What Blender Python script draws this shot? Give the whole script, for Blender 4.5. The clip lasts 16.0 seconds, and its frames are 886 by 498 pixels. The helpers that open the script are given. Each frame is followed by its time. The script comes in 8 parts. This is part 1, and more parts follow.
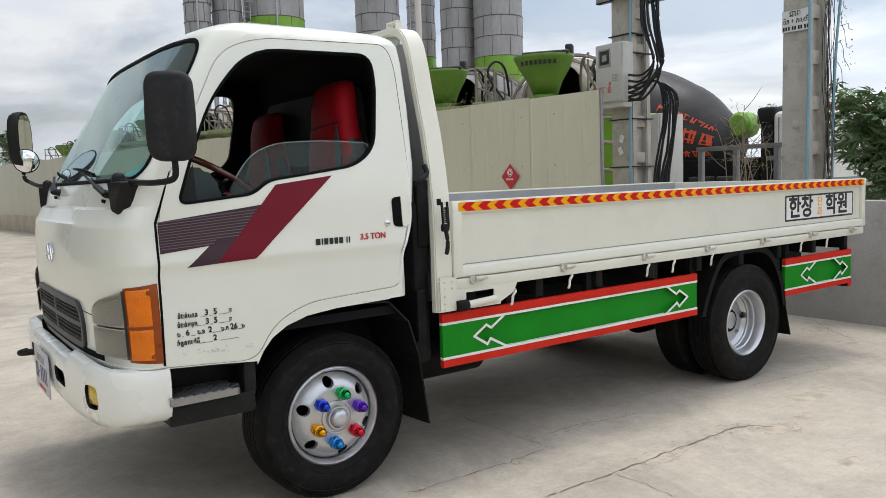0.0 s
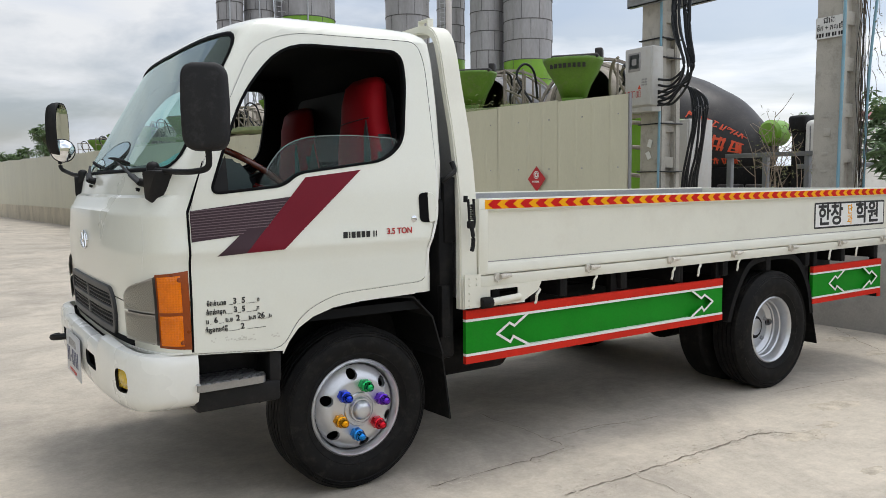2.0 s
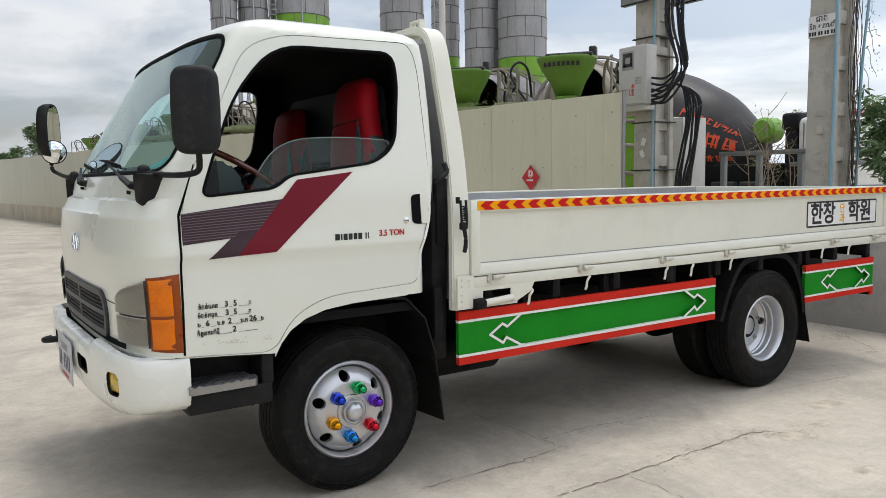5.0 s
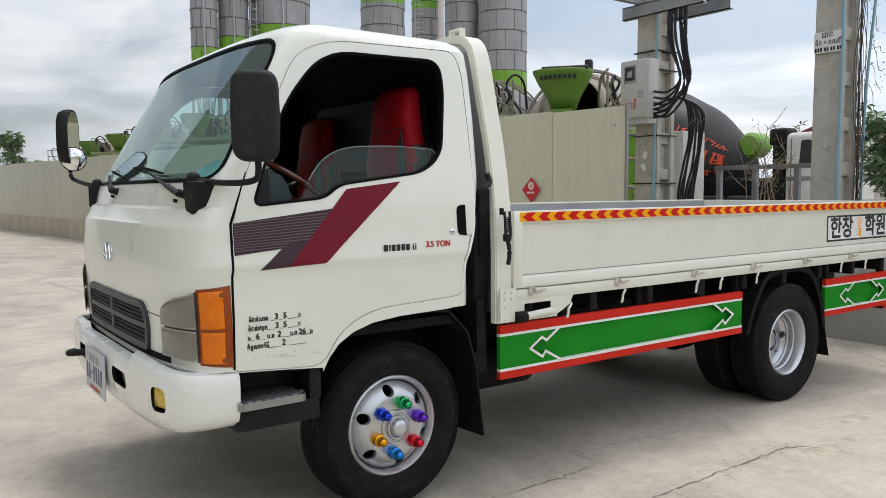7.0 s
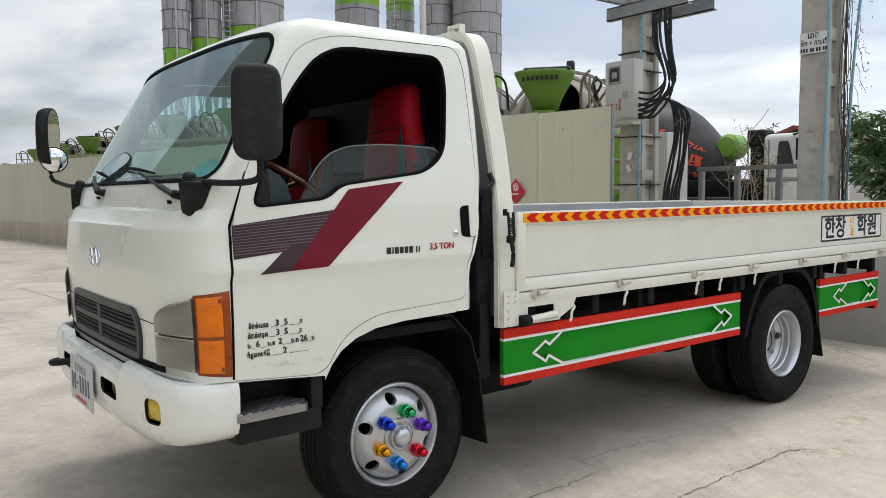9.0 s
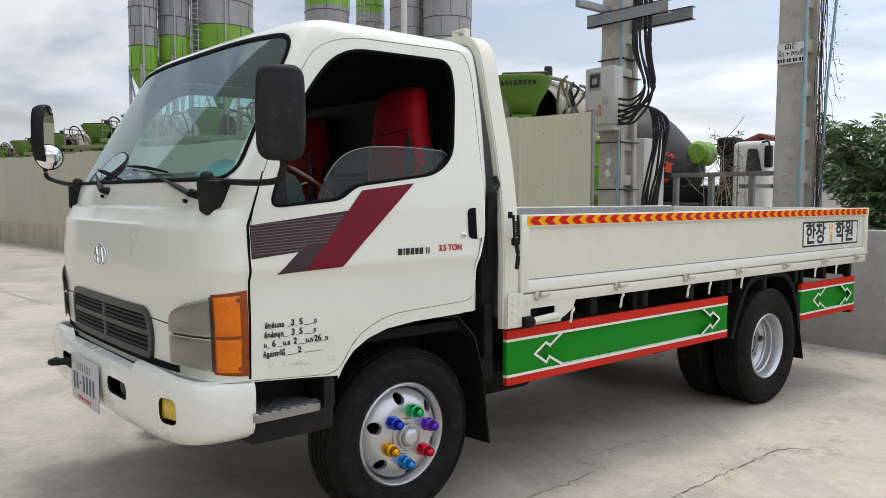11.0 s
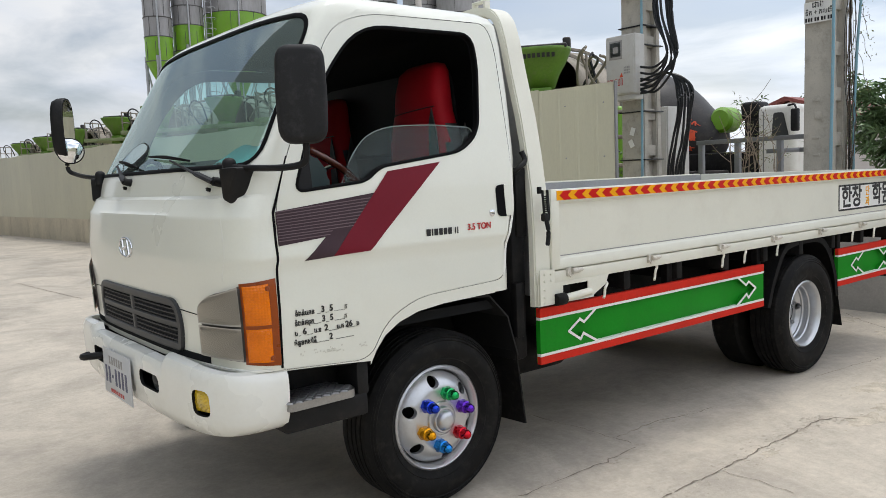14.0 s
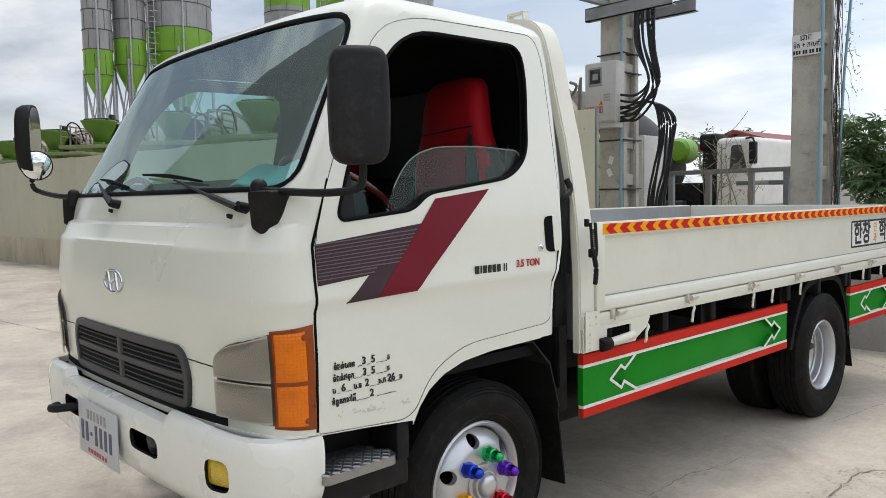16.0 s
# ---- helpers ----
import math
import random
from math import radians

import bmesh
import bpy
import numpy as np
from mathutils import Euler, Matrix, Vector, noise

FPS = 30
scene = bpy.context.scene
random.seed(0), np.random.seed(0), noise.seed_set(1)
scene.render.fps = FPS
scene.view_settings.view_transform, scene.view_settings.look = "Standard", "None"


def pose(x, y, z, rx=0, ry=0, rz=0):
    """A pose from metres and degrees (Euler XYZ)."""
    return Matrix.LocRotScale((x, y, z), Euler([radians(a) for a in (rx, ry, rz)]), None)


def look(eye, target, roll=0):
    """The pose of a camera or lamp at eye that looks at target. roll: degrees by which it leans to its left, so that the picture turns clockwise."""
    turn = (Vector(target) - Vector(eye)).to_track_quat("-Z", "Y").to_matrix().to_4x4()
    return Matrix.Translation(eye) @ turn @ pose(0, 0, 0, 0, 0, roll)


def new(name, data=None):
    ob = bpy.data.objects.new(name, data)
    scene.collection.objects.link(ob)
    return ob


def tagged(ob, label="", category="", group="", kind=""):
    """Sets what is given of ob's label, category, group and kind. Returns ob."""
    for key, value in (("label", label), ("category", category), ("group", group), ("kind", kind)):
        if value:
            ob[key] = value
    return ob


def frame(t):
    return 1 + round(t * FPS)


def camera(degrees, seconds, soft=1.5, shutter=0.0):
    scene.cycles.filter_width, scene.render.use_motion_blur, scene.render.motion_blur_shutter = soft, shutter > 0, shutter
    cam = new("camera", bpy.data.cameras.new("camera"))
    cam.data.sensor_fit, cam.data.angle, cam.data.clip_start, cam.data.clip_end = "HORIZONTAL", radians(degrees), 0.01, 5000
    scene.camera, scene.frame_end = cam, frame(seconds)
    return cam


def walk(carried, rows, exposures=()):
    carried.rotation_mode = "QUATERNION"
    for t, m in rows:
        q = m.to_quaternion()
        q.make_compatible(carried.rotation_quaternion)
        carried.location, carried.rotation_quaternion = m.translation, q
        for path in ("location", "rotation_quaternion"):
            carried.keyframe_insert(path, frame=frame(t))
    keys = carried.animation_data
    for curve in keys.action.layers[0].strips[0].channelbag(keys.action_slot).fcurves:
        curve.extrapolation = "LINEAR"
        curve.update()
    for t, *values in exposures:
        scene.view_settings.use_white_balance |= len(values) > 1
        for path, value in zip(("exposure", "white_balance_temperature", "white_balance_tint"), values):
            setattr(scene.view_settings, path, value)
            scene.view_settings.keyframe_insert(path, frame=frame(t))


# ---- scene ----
cam = camera(59.8, 16.0, 0.6)
PATH = [
    (0, (-1.484, -2.9, 1.405), (-0.323, -1.281, 1.223), -2.0),
    (0.5, (-1.487, -2.901, 1.407), (-0.348, -1.268, 1.219), -1.8),
    (1, (-1.485, -2.897, 1.404), (-0.379, -1.24, 1.229), -1.2),
    (1.5, (-1.503, -2.914, 1.391), (-0.396, -1.258, 1.215), -0.8),
    (2, (-1.507, -2.919, 1.38), (-0.397, -1.265, 1.206), -0.7),
    (2.5, (-1.51, -2.915, 1.382), (-0.404, -1.258, 1.211), -0.6),
    (3, (-1.502, -2.906, 1.39), (-0.387, -1.255, 1.225), -0.7),
    (3.5, (-1.492, -2.906, 1.401), (-0.358, -1.266, 1.248), -1.2),
    (5.8, (-1.495, -2.931, 1.396), (-0.382, -1.281, 1.205), -0.7),
    (6, (-1.499, -2.921, 1.396), (-0.378, -1.274, 1.216), -0.5),
    (6.5, (-1.597, -2.829, 1.389), (-0.466, -1.187, 1.234), 0.0),
    (7, (-1.703, -2.693, 1.393), (-0.53, -1.08, 1.243), -0.4),
    (7.5, (-1.729, -2.643, 1.389), (-0.522, -1.057, 1.225), -1.2),
    (8, (-1.666, -2.625, 1.39), (-0.454, -1.042, 1.235), -1.5),
    (8.5, (-1.689, -2.578, 1.387), (-0.476, -0.995, 1.238), -1.0),
    (11, (-1.892, -2.452, 1.383), (-0.598, -0.934, 1.246), 0.1),
    (11.5, (-1.893, -2.44, 1.385), (-0.58, -0.938, 1.241), -0.2),
    (12, (-1.896, -2.433, 1.38), (-0.579, -0.935, 1.228), 0.1),
    (12.5, (-1.917, -2.429, 1.369), (-0.632, -0.906, 1.197), -0.1),
    (13, (-1.939, -2.425, 1.363), (-0.69, -0.876, 1.161), -0.6),
    (13.5, (-1.937, -2.408, 1.365), (-0.694, -0.857, 1.15), -1.1),
    (14, (-1.868, -2.38, 1.382), (-0.622, -0.828, 1.191), -2.3),
    (14.5, (-1.799, -2.347, 1.393), (-0.552, -0.79, 1.245), -2.0),
    (15, (-1.771, -2.286, 1.392), (-0.512, -0.738, 1.25), -1.3),
    (15.5, (-1.833, -2.087, 1.391), (-0.532, -0.574, 1.249), -1.2),
    (16, (-1.897, -1.834, 1.408), (-0.529, -0.381, 1.274), -1.0),
]
walk(cam, [(t, look(eye, target, roll)) for t, eye, target, roll in PATH])
# ---- world, sun, exposure ----
scene.view_settings.exposure = 0.13
world = bpy.data.worlds.new("sky")
scene.world = world
world.use_nodes = True
wn, wl = world.node_tree.nodes, world.node_tree.links
wn.clear()
w_out = wn.new("ShaderNodeOutputWorld")
w_bg = wn.new("ShaderNodeBackground")
w_sky = wn.new("ShaderNodeTexSky")
w_sky.sky_type = 'NISHITA'
w_sky.sun_disc = False
w_sky.sun_elevation = radians(75)
w_sky.sun_rotation = radians(66)
w_sky.dust_density = 3.0
w_tc = wn.new("ShaderNodeTexCoord")
w_map = wn.new("ShaderNodeMapping")
w_map.inputs["Scale"].default_value = (1.0, 1.0, 3.2)
w_noise = wn.new("ShaderNodeTexNoise")
w_noise.inputs["Scale"].default_value = 2.6
w_noise.inputs["Detail"].default_value = 7.0
w_noise.inputs["Roughness"].default_value = 0.55
w_noise.inputs["Distortion"].default_value = 0.35
w_ramp = wn.new("ShaderNodeValToRGB")
w_ramp.color_ramp.elements[0].position = 0.37
w_ramp.color_ramp.elements[0].color = (0.28, 0.28, 0.28, 1)
w_ramp.color_ramp.elements[1].position = 0.56
w_ramp.color_ramp.elements[1].color = (1, 1, 1, 1)
w_shade = wn.new("ShaderNodeTexNoise")
w_shade.inputs["Scale"].default_value = 4.5
w_shade.inputs["Detail"].default_value = 6.0
w_cloud = wn.new("ShaderNodeValToRGB")
w_cloud.color_ramp.elements[0].position = 0.4
w_cloud.color_ramp.elements[0].color = (6.7, 7.25, 8.2, 1)
w_cloud.color_ramp.elements[1].position = 0.62
w_cloud.color_ramp.elements[1].color = (8.1, 8.3, 8.6, 1)
w_mix = wn.new("ShaderNodeMix")
w_mix.data_type = 'RGBA'
wl.new(w_tc.outputs["Generated"], w_map.inputs["Vector"])
wl.new(w_map.outputs["Vector"], w_noise.inputs["Vector"])
wl.new(w_map.outputs["Vector"], w_shade.inputs["Vector"])
wl.new(w_noise.outputs["Fac"], w_ramp.inputs["Fac"])
wl.new(w_shade.outputs["Fac"], w_cloud.inputs["Fac"])
wl.new(w_ramp.outputs["Color"], w_mix.inputs["Factor"])
wl.new(w_sky.outputs["Color"], w_mix.inputs["A"])
wl.new(w_cloud.outputs["Color"], w_mix.inputs["B"])
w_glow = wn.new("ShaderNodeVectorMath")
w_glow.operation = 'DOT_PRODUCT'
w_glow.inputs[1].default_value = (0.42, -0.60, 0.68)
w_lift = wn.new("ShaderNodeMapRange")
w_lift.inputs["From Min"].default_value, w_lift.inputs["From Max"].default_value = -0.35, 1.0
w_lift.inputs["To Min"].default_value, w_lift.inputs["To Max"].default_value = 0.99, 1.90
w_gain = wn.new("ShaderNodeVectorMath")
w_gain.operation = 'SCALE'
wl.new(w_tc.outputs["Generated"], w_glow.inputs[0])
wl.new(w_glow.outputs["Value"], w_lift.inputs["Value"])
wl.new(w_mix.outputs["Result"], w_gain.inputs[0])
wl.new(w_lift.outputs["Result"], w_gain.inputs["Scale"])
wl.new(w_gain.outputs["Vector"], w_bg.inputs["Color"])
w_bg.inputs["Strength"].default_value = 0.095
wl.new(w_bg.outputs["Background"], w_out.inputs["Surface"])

sun_data = bpy.data.lights.new("sun", 'SUN')
sun_data.energy = 1.35
sun_data.angle = radians(14)
sun_data.color = (1.0, 0.985, 0.95)
sun = new("sun", sun_data)
sun.matrix_world = look((2.9, 1.5, 12), (0, 0, 0))


# ---- materials ----
def material(name, color, rough=0.5, metal=0.0, vary=0.12, scale=3.0, fine=60.0, bump=0.0, coat=0.0, dirt=None, dirt_amount=0.3, stretch=(1, 1, 1), spread=0.0, rough_vary=0.08, spec=0.5):
    """A surface with variation at two scales, optional dirt stains and fine relief."""
    m = bpy.data.materials.new(name)
    m.use_nodes = True
    n, l = m.node_tree.nodes, m.node_tree.links
    b = n["Principled BSDF"]
    tc = n.new("ShaderNodeTexCoord")
    mp = n.new("ShaderNodeMapping")
    mp.inputs["Scale"].default_value = stretch
    l.new(tc.outputs["Object"], mp.inputs["Vector"])
    big, small = n.new("ShaderNodeTexNoise"), n.new("ShaderNodeTexNoise")
    for node, s, d in ((big, scale, 5.0), (small, fine, 3.0)):
        node.inputs["Scale"].default_value = s
        node.inputs["Detail"].default_value = d
        l.new(mp.outputs["Vector"], node.inputs["Vector"])
    add = n.new("ShaderNodeMath")
    add.operation = 'MULTIPLY_ADD'
    add.inputs[1].default_value = 0.65
    half = n.new("ShaderNodeMath")
    half.operation = 'MULTIPLY'
    half.inputs[1].default_value = 0.35
    l.new(small.outputs["Fac"], half.inputs[0])
    l.new(big.outputs["Fac"], add.inputs[0])
    l.new(half.outputs[0], add.inputs[2])
    ramp = n.new("ShaderNodeValToRGB")
    lo, hi = [c * (1 - vary) for c in color], [min(1.0, c * (1 + vary)) for c in color]
    ramp.color_ramp.elements[0].position, ramp.color_ramp.elements[0].color = 0.33, (*lo, 1)
    ramp.color_ramp.elements[1].position, ramp.color_ramp.elements[1].color = 0.67, (*hi, 1)
    l.new(add.outputs[0], ramp.inputs["Fac"])
    col = ramp.outputs["Color"]
    if spread:
        oi = n.new("ShaderNodeObjectInfo")
        hs = n.new("ShaderNodeHueSaturation")
        mr = n.new("ShaderNodeMapRange")
        mr.inputs["To Min"].default_value, mr.inputs["To Max"].default_value = 1 - spread, 1 + spread
        l.new(oi.outputs["Random"], mr.inputs["Value"])
        l.new(mr.outputs["Result"], hs.inputs["Value"])
        l.new(col, hs.inputs["Color"])
        col = hs.outputs["Color"]
    if dirt:
        dn = n.new("ShaderNodeTexNoise")
        dn.inputs["Scale"].default_value = scale * 2.3
        dn.inputs["Detail"].default_value = 8.0
        dn.inputs["Roughness"].default_value = 0.7
        l.new(mp.outputs["Vector"], dn.inputs["Vector"])
        dr = n.new("ShaderNodeMapRange")
        dr.inputs["From Min"].default_value, dr.inputs["From Max"].default_value = 0.5, 0.75
        dr.inputs["To Max"].default_value = dirt_amount
        l.new(dn.outputs["Fac"], dr.inputs["Value"])
        mx = n.new("ShaderNodeMix")
        mx.data_type = 'RGBA'
        mx.inputs["B"].default_value = (*dirt, 1)
        l.new(dr.outputs["Result"], mx.inputs["Factor"])
        l.new(col, mx.inputs["A"])
        col = mx.outputs["Result"]
    l.new(col, b.inputs["Base Color"])
    rr = n.new("ShaderNodeMapRange")
    rr.inputs["To Min"].default_value, rr.inputs["To Max"].default_value = max(0.0, rough - rough_vary), min(1.0, rough + rough_vary)
    l.new(big.outputs["Fac"], rr.inputs["Value"])
    l.new(rr.outputs["Result"], b.inputs["Roughness"])
    b.inputs["Metallic"].default_value = metal
    b.inputs["Specular IOR Level"].default_value = spec
    b.inputs["Coat Weight"].default_value = coat
    b.inputs["Coat Roughness"].default_value = 0.06
    if bump:
        bp = n.new("ShaderNodeBump")
        bp.inputs["Strength"].default_value = bump
        bp.inputs["Distance"].default_value = 0.01
        l.new(add.outputs[0], bp.inputs["Height"])
        l.new(bp.outputs["Normal"], b.inputs["Normal"])
    return m


def glass(name, tint, rough=0.02, ior=1.45):
    m = bpy.data.materials.new(name)
    m.use_nodes = True
    b = m.node_tree.nodes["Principled BSDF"]
    b.inputs["Base Color"].default_value = (*tint, 1)
    b.inputs["Roughness"].default_value = rough
    b.inputs["Transmission Weight"].default_value = 1.0
    b.inputs["IOR"].default_value = ior
    return m


PAINT = material("cab_white_paint", (0.735, 0.74, 0.66), 0.3, 0, 0.025, 1.6, 120, 0.0, 0.6, (0.55, 0.5, 0.4), 0.10)
BEDPAINT = material("bed_white_paint", (0.725, 0.715, 0.62), 0.42, 0, 0.03, 2.0, 150, 0.02, 0.25, (0.45, 0.4, 0.32), 0.18)
BUMPERPAINT = material("bumper_white", (0.785, 0.785, 0.735), 0.28, 0, 0.02, 2.5, 90, 0.0, 0.4, (0.5, 0.47, 0.4), 0.12)
BLACK = material("black_plastic", (0.009, 0.009, 0.0095), 0.55, 0, 0.25, 6, 200, 0.05, 0, (0.06, 0.055, 0.05), 0.2, spec=0.22)
RUBBERSEAL = material("black_rubber_seal", (0.005, 0.005, 0.0055), 0.6, 0, 0.2, 8, 200, spec=0.05)
REARDARK = material("dusty_dark_glass", (0.013, 0.015, 0.0175), 0.6, 0, 0.3, 4, 30)
INTERIOR = material("dark_interior_trim", (0.012, 0.013, 0.0145), 0.85, 0, 0.2, 6, 200, 0.05, spec=0.15)
CHASSIS = material("black_chassis_paint", (0.008, 0.008, 0.0085), 0.55, 0, 0.3, 5, 80, 0.1, 0, (0.05, 0.043, 0.036), 0.3, spec=0.12)
TYRE = material("tyre_rubber", (0.0085, 0.0083, 0.0082), 0.62, 0, 0.25, 9, 160, 0.12, 0, (0.06, 0.054, 0.046), 0.35, spec=0.12)
RIM = material("silver_wheel_paint", (0.55, 0.56, 0.58), 0.34, 0.75, 0.06, 8, 180, 0.02, 0.2, (0.25, 0.23, 0.2), 0.2)
CHROME = material("chrome", (0.72, 0.73, 0.75), 0.12, 1.0, 0.03, 10, 100)
STEEL = material("galvanised_steel", (0.38, 0.39, 0.40), 0.5, 0.7, 0.15, 6, 120, 0.05, 0, (0.2, 0.14, 0.09), 0.3)
TREADPLATE = material("tread_plate_alloy", (0.33, 0.33, 0.33), 0.36, 0.95, 0.15, 12, 120, 0.05)
GREEN = material("green_panel_paint", (0.010, 0.225, 0.014), 0.5, 0, 0.12, 3, 90, 0.02, 0.0, (0.04, 0.13, 0.03), 0.2, spec=0.10)
RED = material("red_panel_paint", (0.58, 0.026, 0.014), 0.5, 0, 0.12, 4, 90, 0.02, 0.0, (0.34, 0.05, 0.03), 0.2, spec=0.10)
WHITELINE = material("white_line_paint", (0.78, 0.78, 0.75), 0.45, 0, 0.03, 5, 90)
MAROON = material("maroon_vinyl", (0.155, 0.010, 0.021), 0.4, 0, 0.06, 4, 120, 0.0, 0.0, spec=0.15)
PLUM = material("plum_grey_vinyl", (0.052, 0.030, 0.038), 0.45, 0, 0.08, 4, 120, 0.0, 0.0, spec=0.2)
PLUMLIGHT = material("plum_line_vinyl", (0.13, 0.085, 0.10), 0.4, 0, 0.08, 4, 120, 0.0, 0.2)
INK = material("black_lettering", (0.012, 0.012, 0.013), 0.45, 0, 0.1, 20, 150)
REDINK = material("red_lettering", (0.42, 0.018, 0.018), 0.45, 0, 0.1, 20, 150)
SEATRED = material("red_seat_cover", (0.34, 0.005, 0.011), 0.6, 0, 0.12, 5, 220, 0.08, spec=0.15)
SEATBLACK = material("black_seat_cover", (0.02, 0.018, 0.018), 0.5, 0, 0.12, 5, 220, 0.08)
WOODRIM = material("varnished_wood_rim", (0.10, 0.022, 0.012), 0.22, 0, 0.3, 10, 60, 0.0, 0.6)
AMBER = material("amber_lens", (0.72, 0.165, 0.002), 0.10, 0, 0.16, 9, 160, 0.06, 0.0, (0.50, 0.09, 0.002), 0.5, spec=0.4)
LAMPBODY = material("dark_orange_lamp_body", (0.26, 0.05, 0.004), 0.3, 0, 0.15, 20, 100, spec=0.35)
SMOKEPANEL = material("dark_glass_panel", (0.035, 0.038, 0.04), 0.3, 0, 0.1, 5, 50, spec=0.5)
REFLECTOR = material("lamp_reflector", (0.45, 0.425, 0.395), 0.36, 0.6, 0.04, 25, 150, 0.02)
YELLOWLENS = material("yellow_fog_lens", (0.62, 0.42, 0.02), 0.15, 0, 0.15, 30, 200, 0.05, 0.6)
TAPERED = material("tape_red", (0.55, 0.012, 0.010), 0.45, 0, 0.06, 20, 200, 0, 0.0, spec=0.12)
TAPEYELLOW = material("tape_yellow", (0.86, 0.38, 0.006), 0.45, 0, 0.06, 20, 200, 0, 0.0, spec=0.12)
BEDFLOOR = material("bed_grey_steel", (0.36, 0.365, 0.37), 0.55, 0.4, 0.15, 3, 90, 0.05, 0, (0.3, 0.27, 0.22), 0.3)
CONCRETE = material("pole_concrete", (0.43, 0.405, 0.355), 0.85, 0, 0.12, 4, 90, 0.25, 0, (0.15, 0.14, 0.12), 0.55)
PLINTHCON = material("plinth_concrete", (0.60, 0.535, 0.415), 0.88, 0, 0.18, 1.2, 40, 0.3, 0, (0.2, 0.16, 0.1), 0.5, (1, 1, 0.35))
GREYWALL = material("rendered_wall_concrete", (0.42, 0.405, 0.385), 0.85, 0, 0.15, 1.5, 60, 0.2, 0, (0.18, 0.17, 0.16), 0.45)
SHEET = material("beige_metal_sheet", (0.60, 0.58, 0.435), 0.48, 0.0, 0.06, 1.0, 80, 0.03, 0.1, (0.36, 0.34, 0.27), 0.25, (1, 1, 0.25), 0.03)
SILO = material("silo_grey_steel", (0.29, 0.285, 0.285), 0.55, 0.15, 0.2, 0.55, 6, 0.05, 0, (0.16, 0.13, 0.11), 0.4, (1, 1, 0.3))
SILOSEAM = material("dark_silo_seam", (0.085, 0.08, 0.078), 0.7, 0.1, 0.2, 1, 8)
HOPPERGREEN = material("dusty_hopper_green", (0.115, 0.235, 0.022), 0.55, 0, 0.2, 2.5, 30, 0.08, 0, (0.22, 0.2, 0.13), 0.5)
DUSTGREEN = material("cement_dusted_green", (0.27, 0.32, 0.16), 0.8, 0, 0.25, 4, 50, 0.2, 0, (0.24, 0.21, 0.16), 0.6)
LATCHMETAL = material("worn_latch_metal", (0.62, 0.59, 0.52), 0.45, 0.15, 0.2, 20, 120, 0.05, 0, (0.22, 0.12, 0.05), 0.5)
SANDDRUM = material("cement_caked_drum", (0.30, 0.265, 0.215), 0.8, 0, 0.22, 2.0, 30, 0.2, 0, (0.16, 0.14, 0.12), 0.5)
LIME = material("lime_green_paint", (0.15, 0.33, 0.016), 0.45, 0, 0.12, 1.0, 20, 0.05, 0.1, (0.2, 0.2, 0.12), 0.3)
DARKDRUM = material("black_drum_paint", (0.032, 0.030, 0.030), 0.5, 0, 0.3, 1.2, 30, 0.05, 0.0, (0.12, 0.10, 0.085), 0.35, spec=0.25)
GREYDRUM = material("dusty_drum_paint", (0.15, 0.15, 0.155), 0.55, 0, 0.2, 1.5, 30, 0.1, 0, (0.35, 0.31, 0.26), 0.5)
DUSTY = material("cement_dusted_steel", (0.24, 0.21, 0.17), 0.8, 0.1, 0.3, 4, 50, 0.3, 0, (0.12, 0.1, 0.08), 0.5)
ORANGEINK = material("orange_red_lettering", (0.62, 0.07, 0.02), 0.5, 0, 0.15, 6, 80)
TRUCKWHITE = material("mixer_cab_white", (0.62, 0.61, 0.57), 0.4, 0, 0.06, 2, 60, 0, 0.2, (0.35, 0.28, 0.2), 0.35)
CABLE = material("black_cable", (0.009, 0.010, 0.012), 0.38, 0, 0.2, 20, 200, spec=0.4)
BLUEPIPE = material("blue_conduit", (0.19, 0.35, 0.43), 0.5, 0, 0.1, 10, 100, 0.02, 0, (0.3, 0.28, 0.24), 0.4)
METERBOX = material("meter_box_plastic", (0.49, 0.48, 0.45), 0.5, 0, 0.06, 6, 100, 0.02, 0, (0.35, 0.28, 0.2), 0.35)
PAPER = material("paper_notice", (0.68, 0.68, 0.66), 0.7, 0, 0.06, 12, 80)
SIGNRED = material("red_sign", (0.50, 0.022, 0.03), 0.4, 0, 0.06, 10, 100)
TEAL = material("turquoise_cloth", (0.22, 0.72, 0.78), 0.8, 0, 0.15, 12, 120, 0.2)
DASH = material("dark_green_dashboard", (0.03, 0.05, 0.05), 0.6, 0, 0.15, 6, 150, 0.05)
LEAF = material("castor_leaf", (0.125, 0.20, 0.085), 0.45, 0, 0.4, 3, 40, 0.1, 0, None, 0, (1, 1, 1), 0.25)
VINE = material("dry_vine_leaf", (0.16, 0.17, 0.06), 0.7, 0, 0.4, 5, 40)
BARK = material("bark", (0.12, 0.095, 0.07), 0.9, 0, 0.3, 8, 60, 0.4)
DRYTWIG = material("dry_twig", (0.24, 0.19, 0.14), 0.9, 0, 0.25, 8, 60, 0.2)
CRACKDARK = material("crack_grit", (0.19, 0.16, 0.125), 0.95, 0, 0.35, 20, 120, 0.4)
HOUSEWALL = material("distant_house_wall", (0.62, 0.58, 0.55), 0.85, 0, 0.05, 1, 10, 0.05)
HOUSEROOF = material("distant_red_roof", (0.22, 0.06, 0.05), 0.7, 0, 0.15, 1, 10, 0.1)
FARTREE = material("distant_foliage", (0.11, 0.17, 0.068), 0.8, 0, 0.4, 1.5, 10, 0.3)
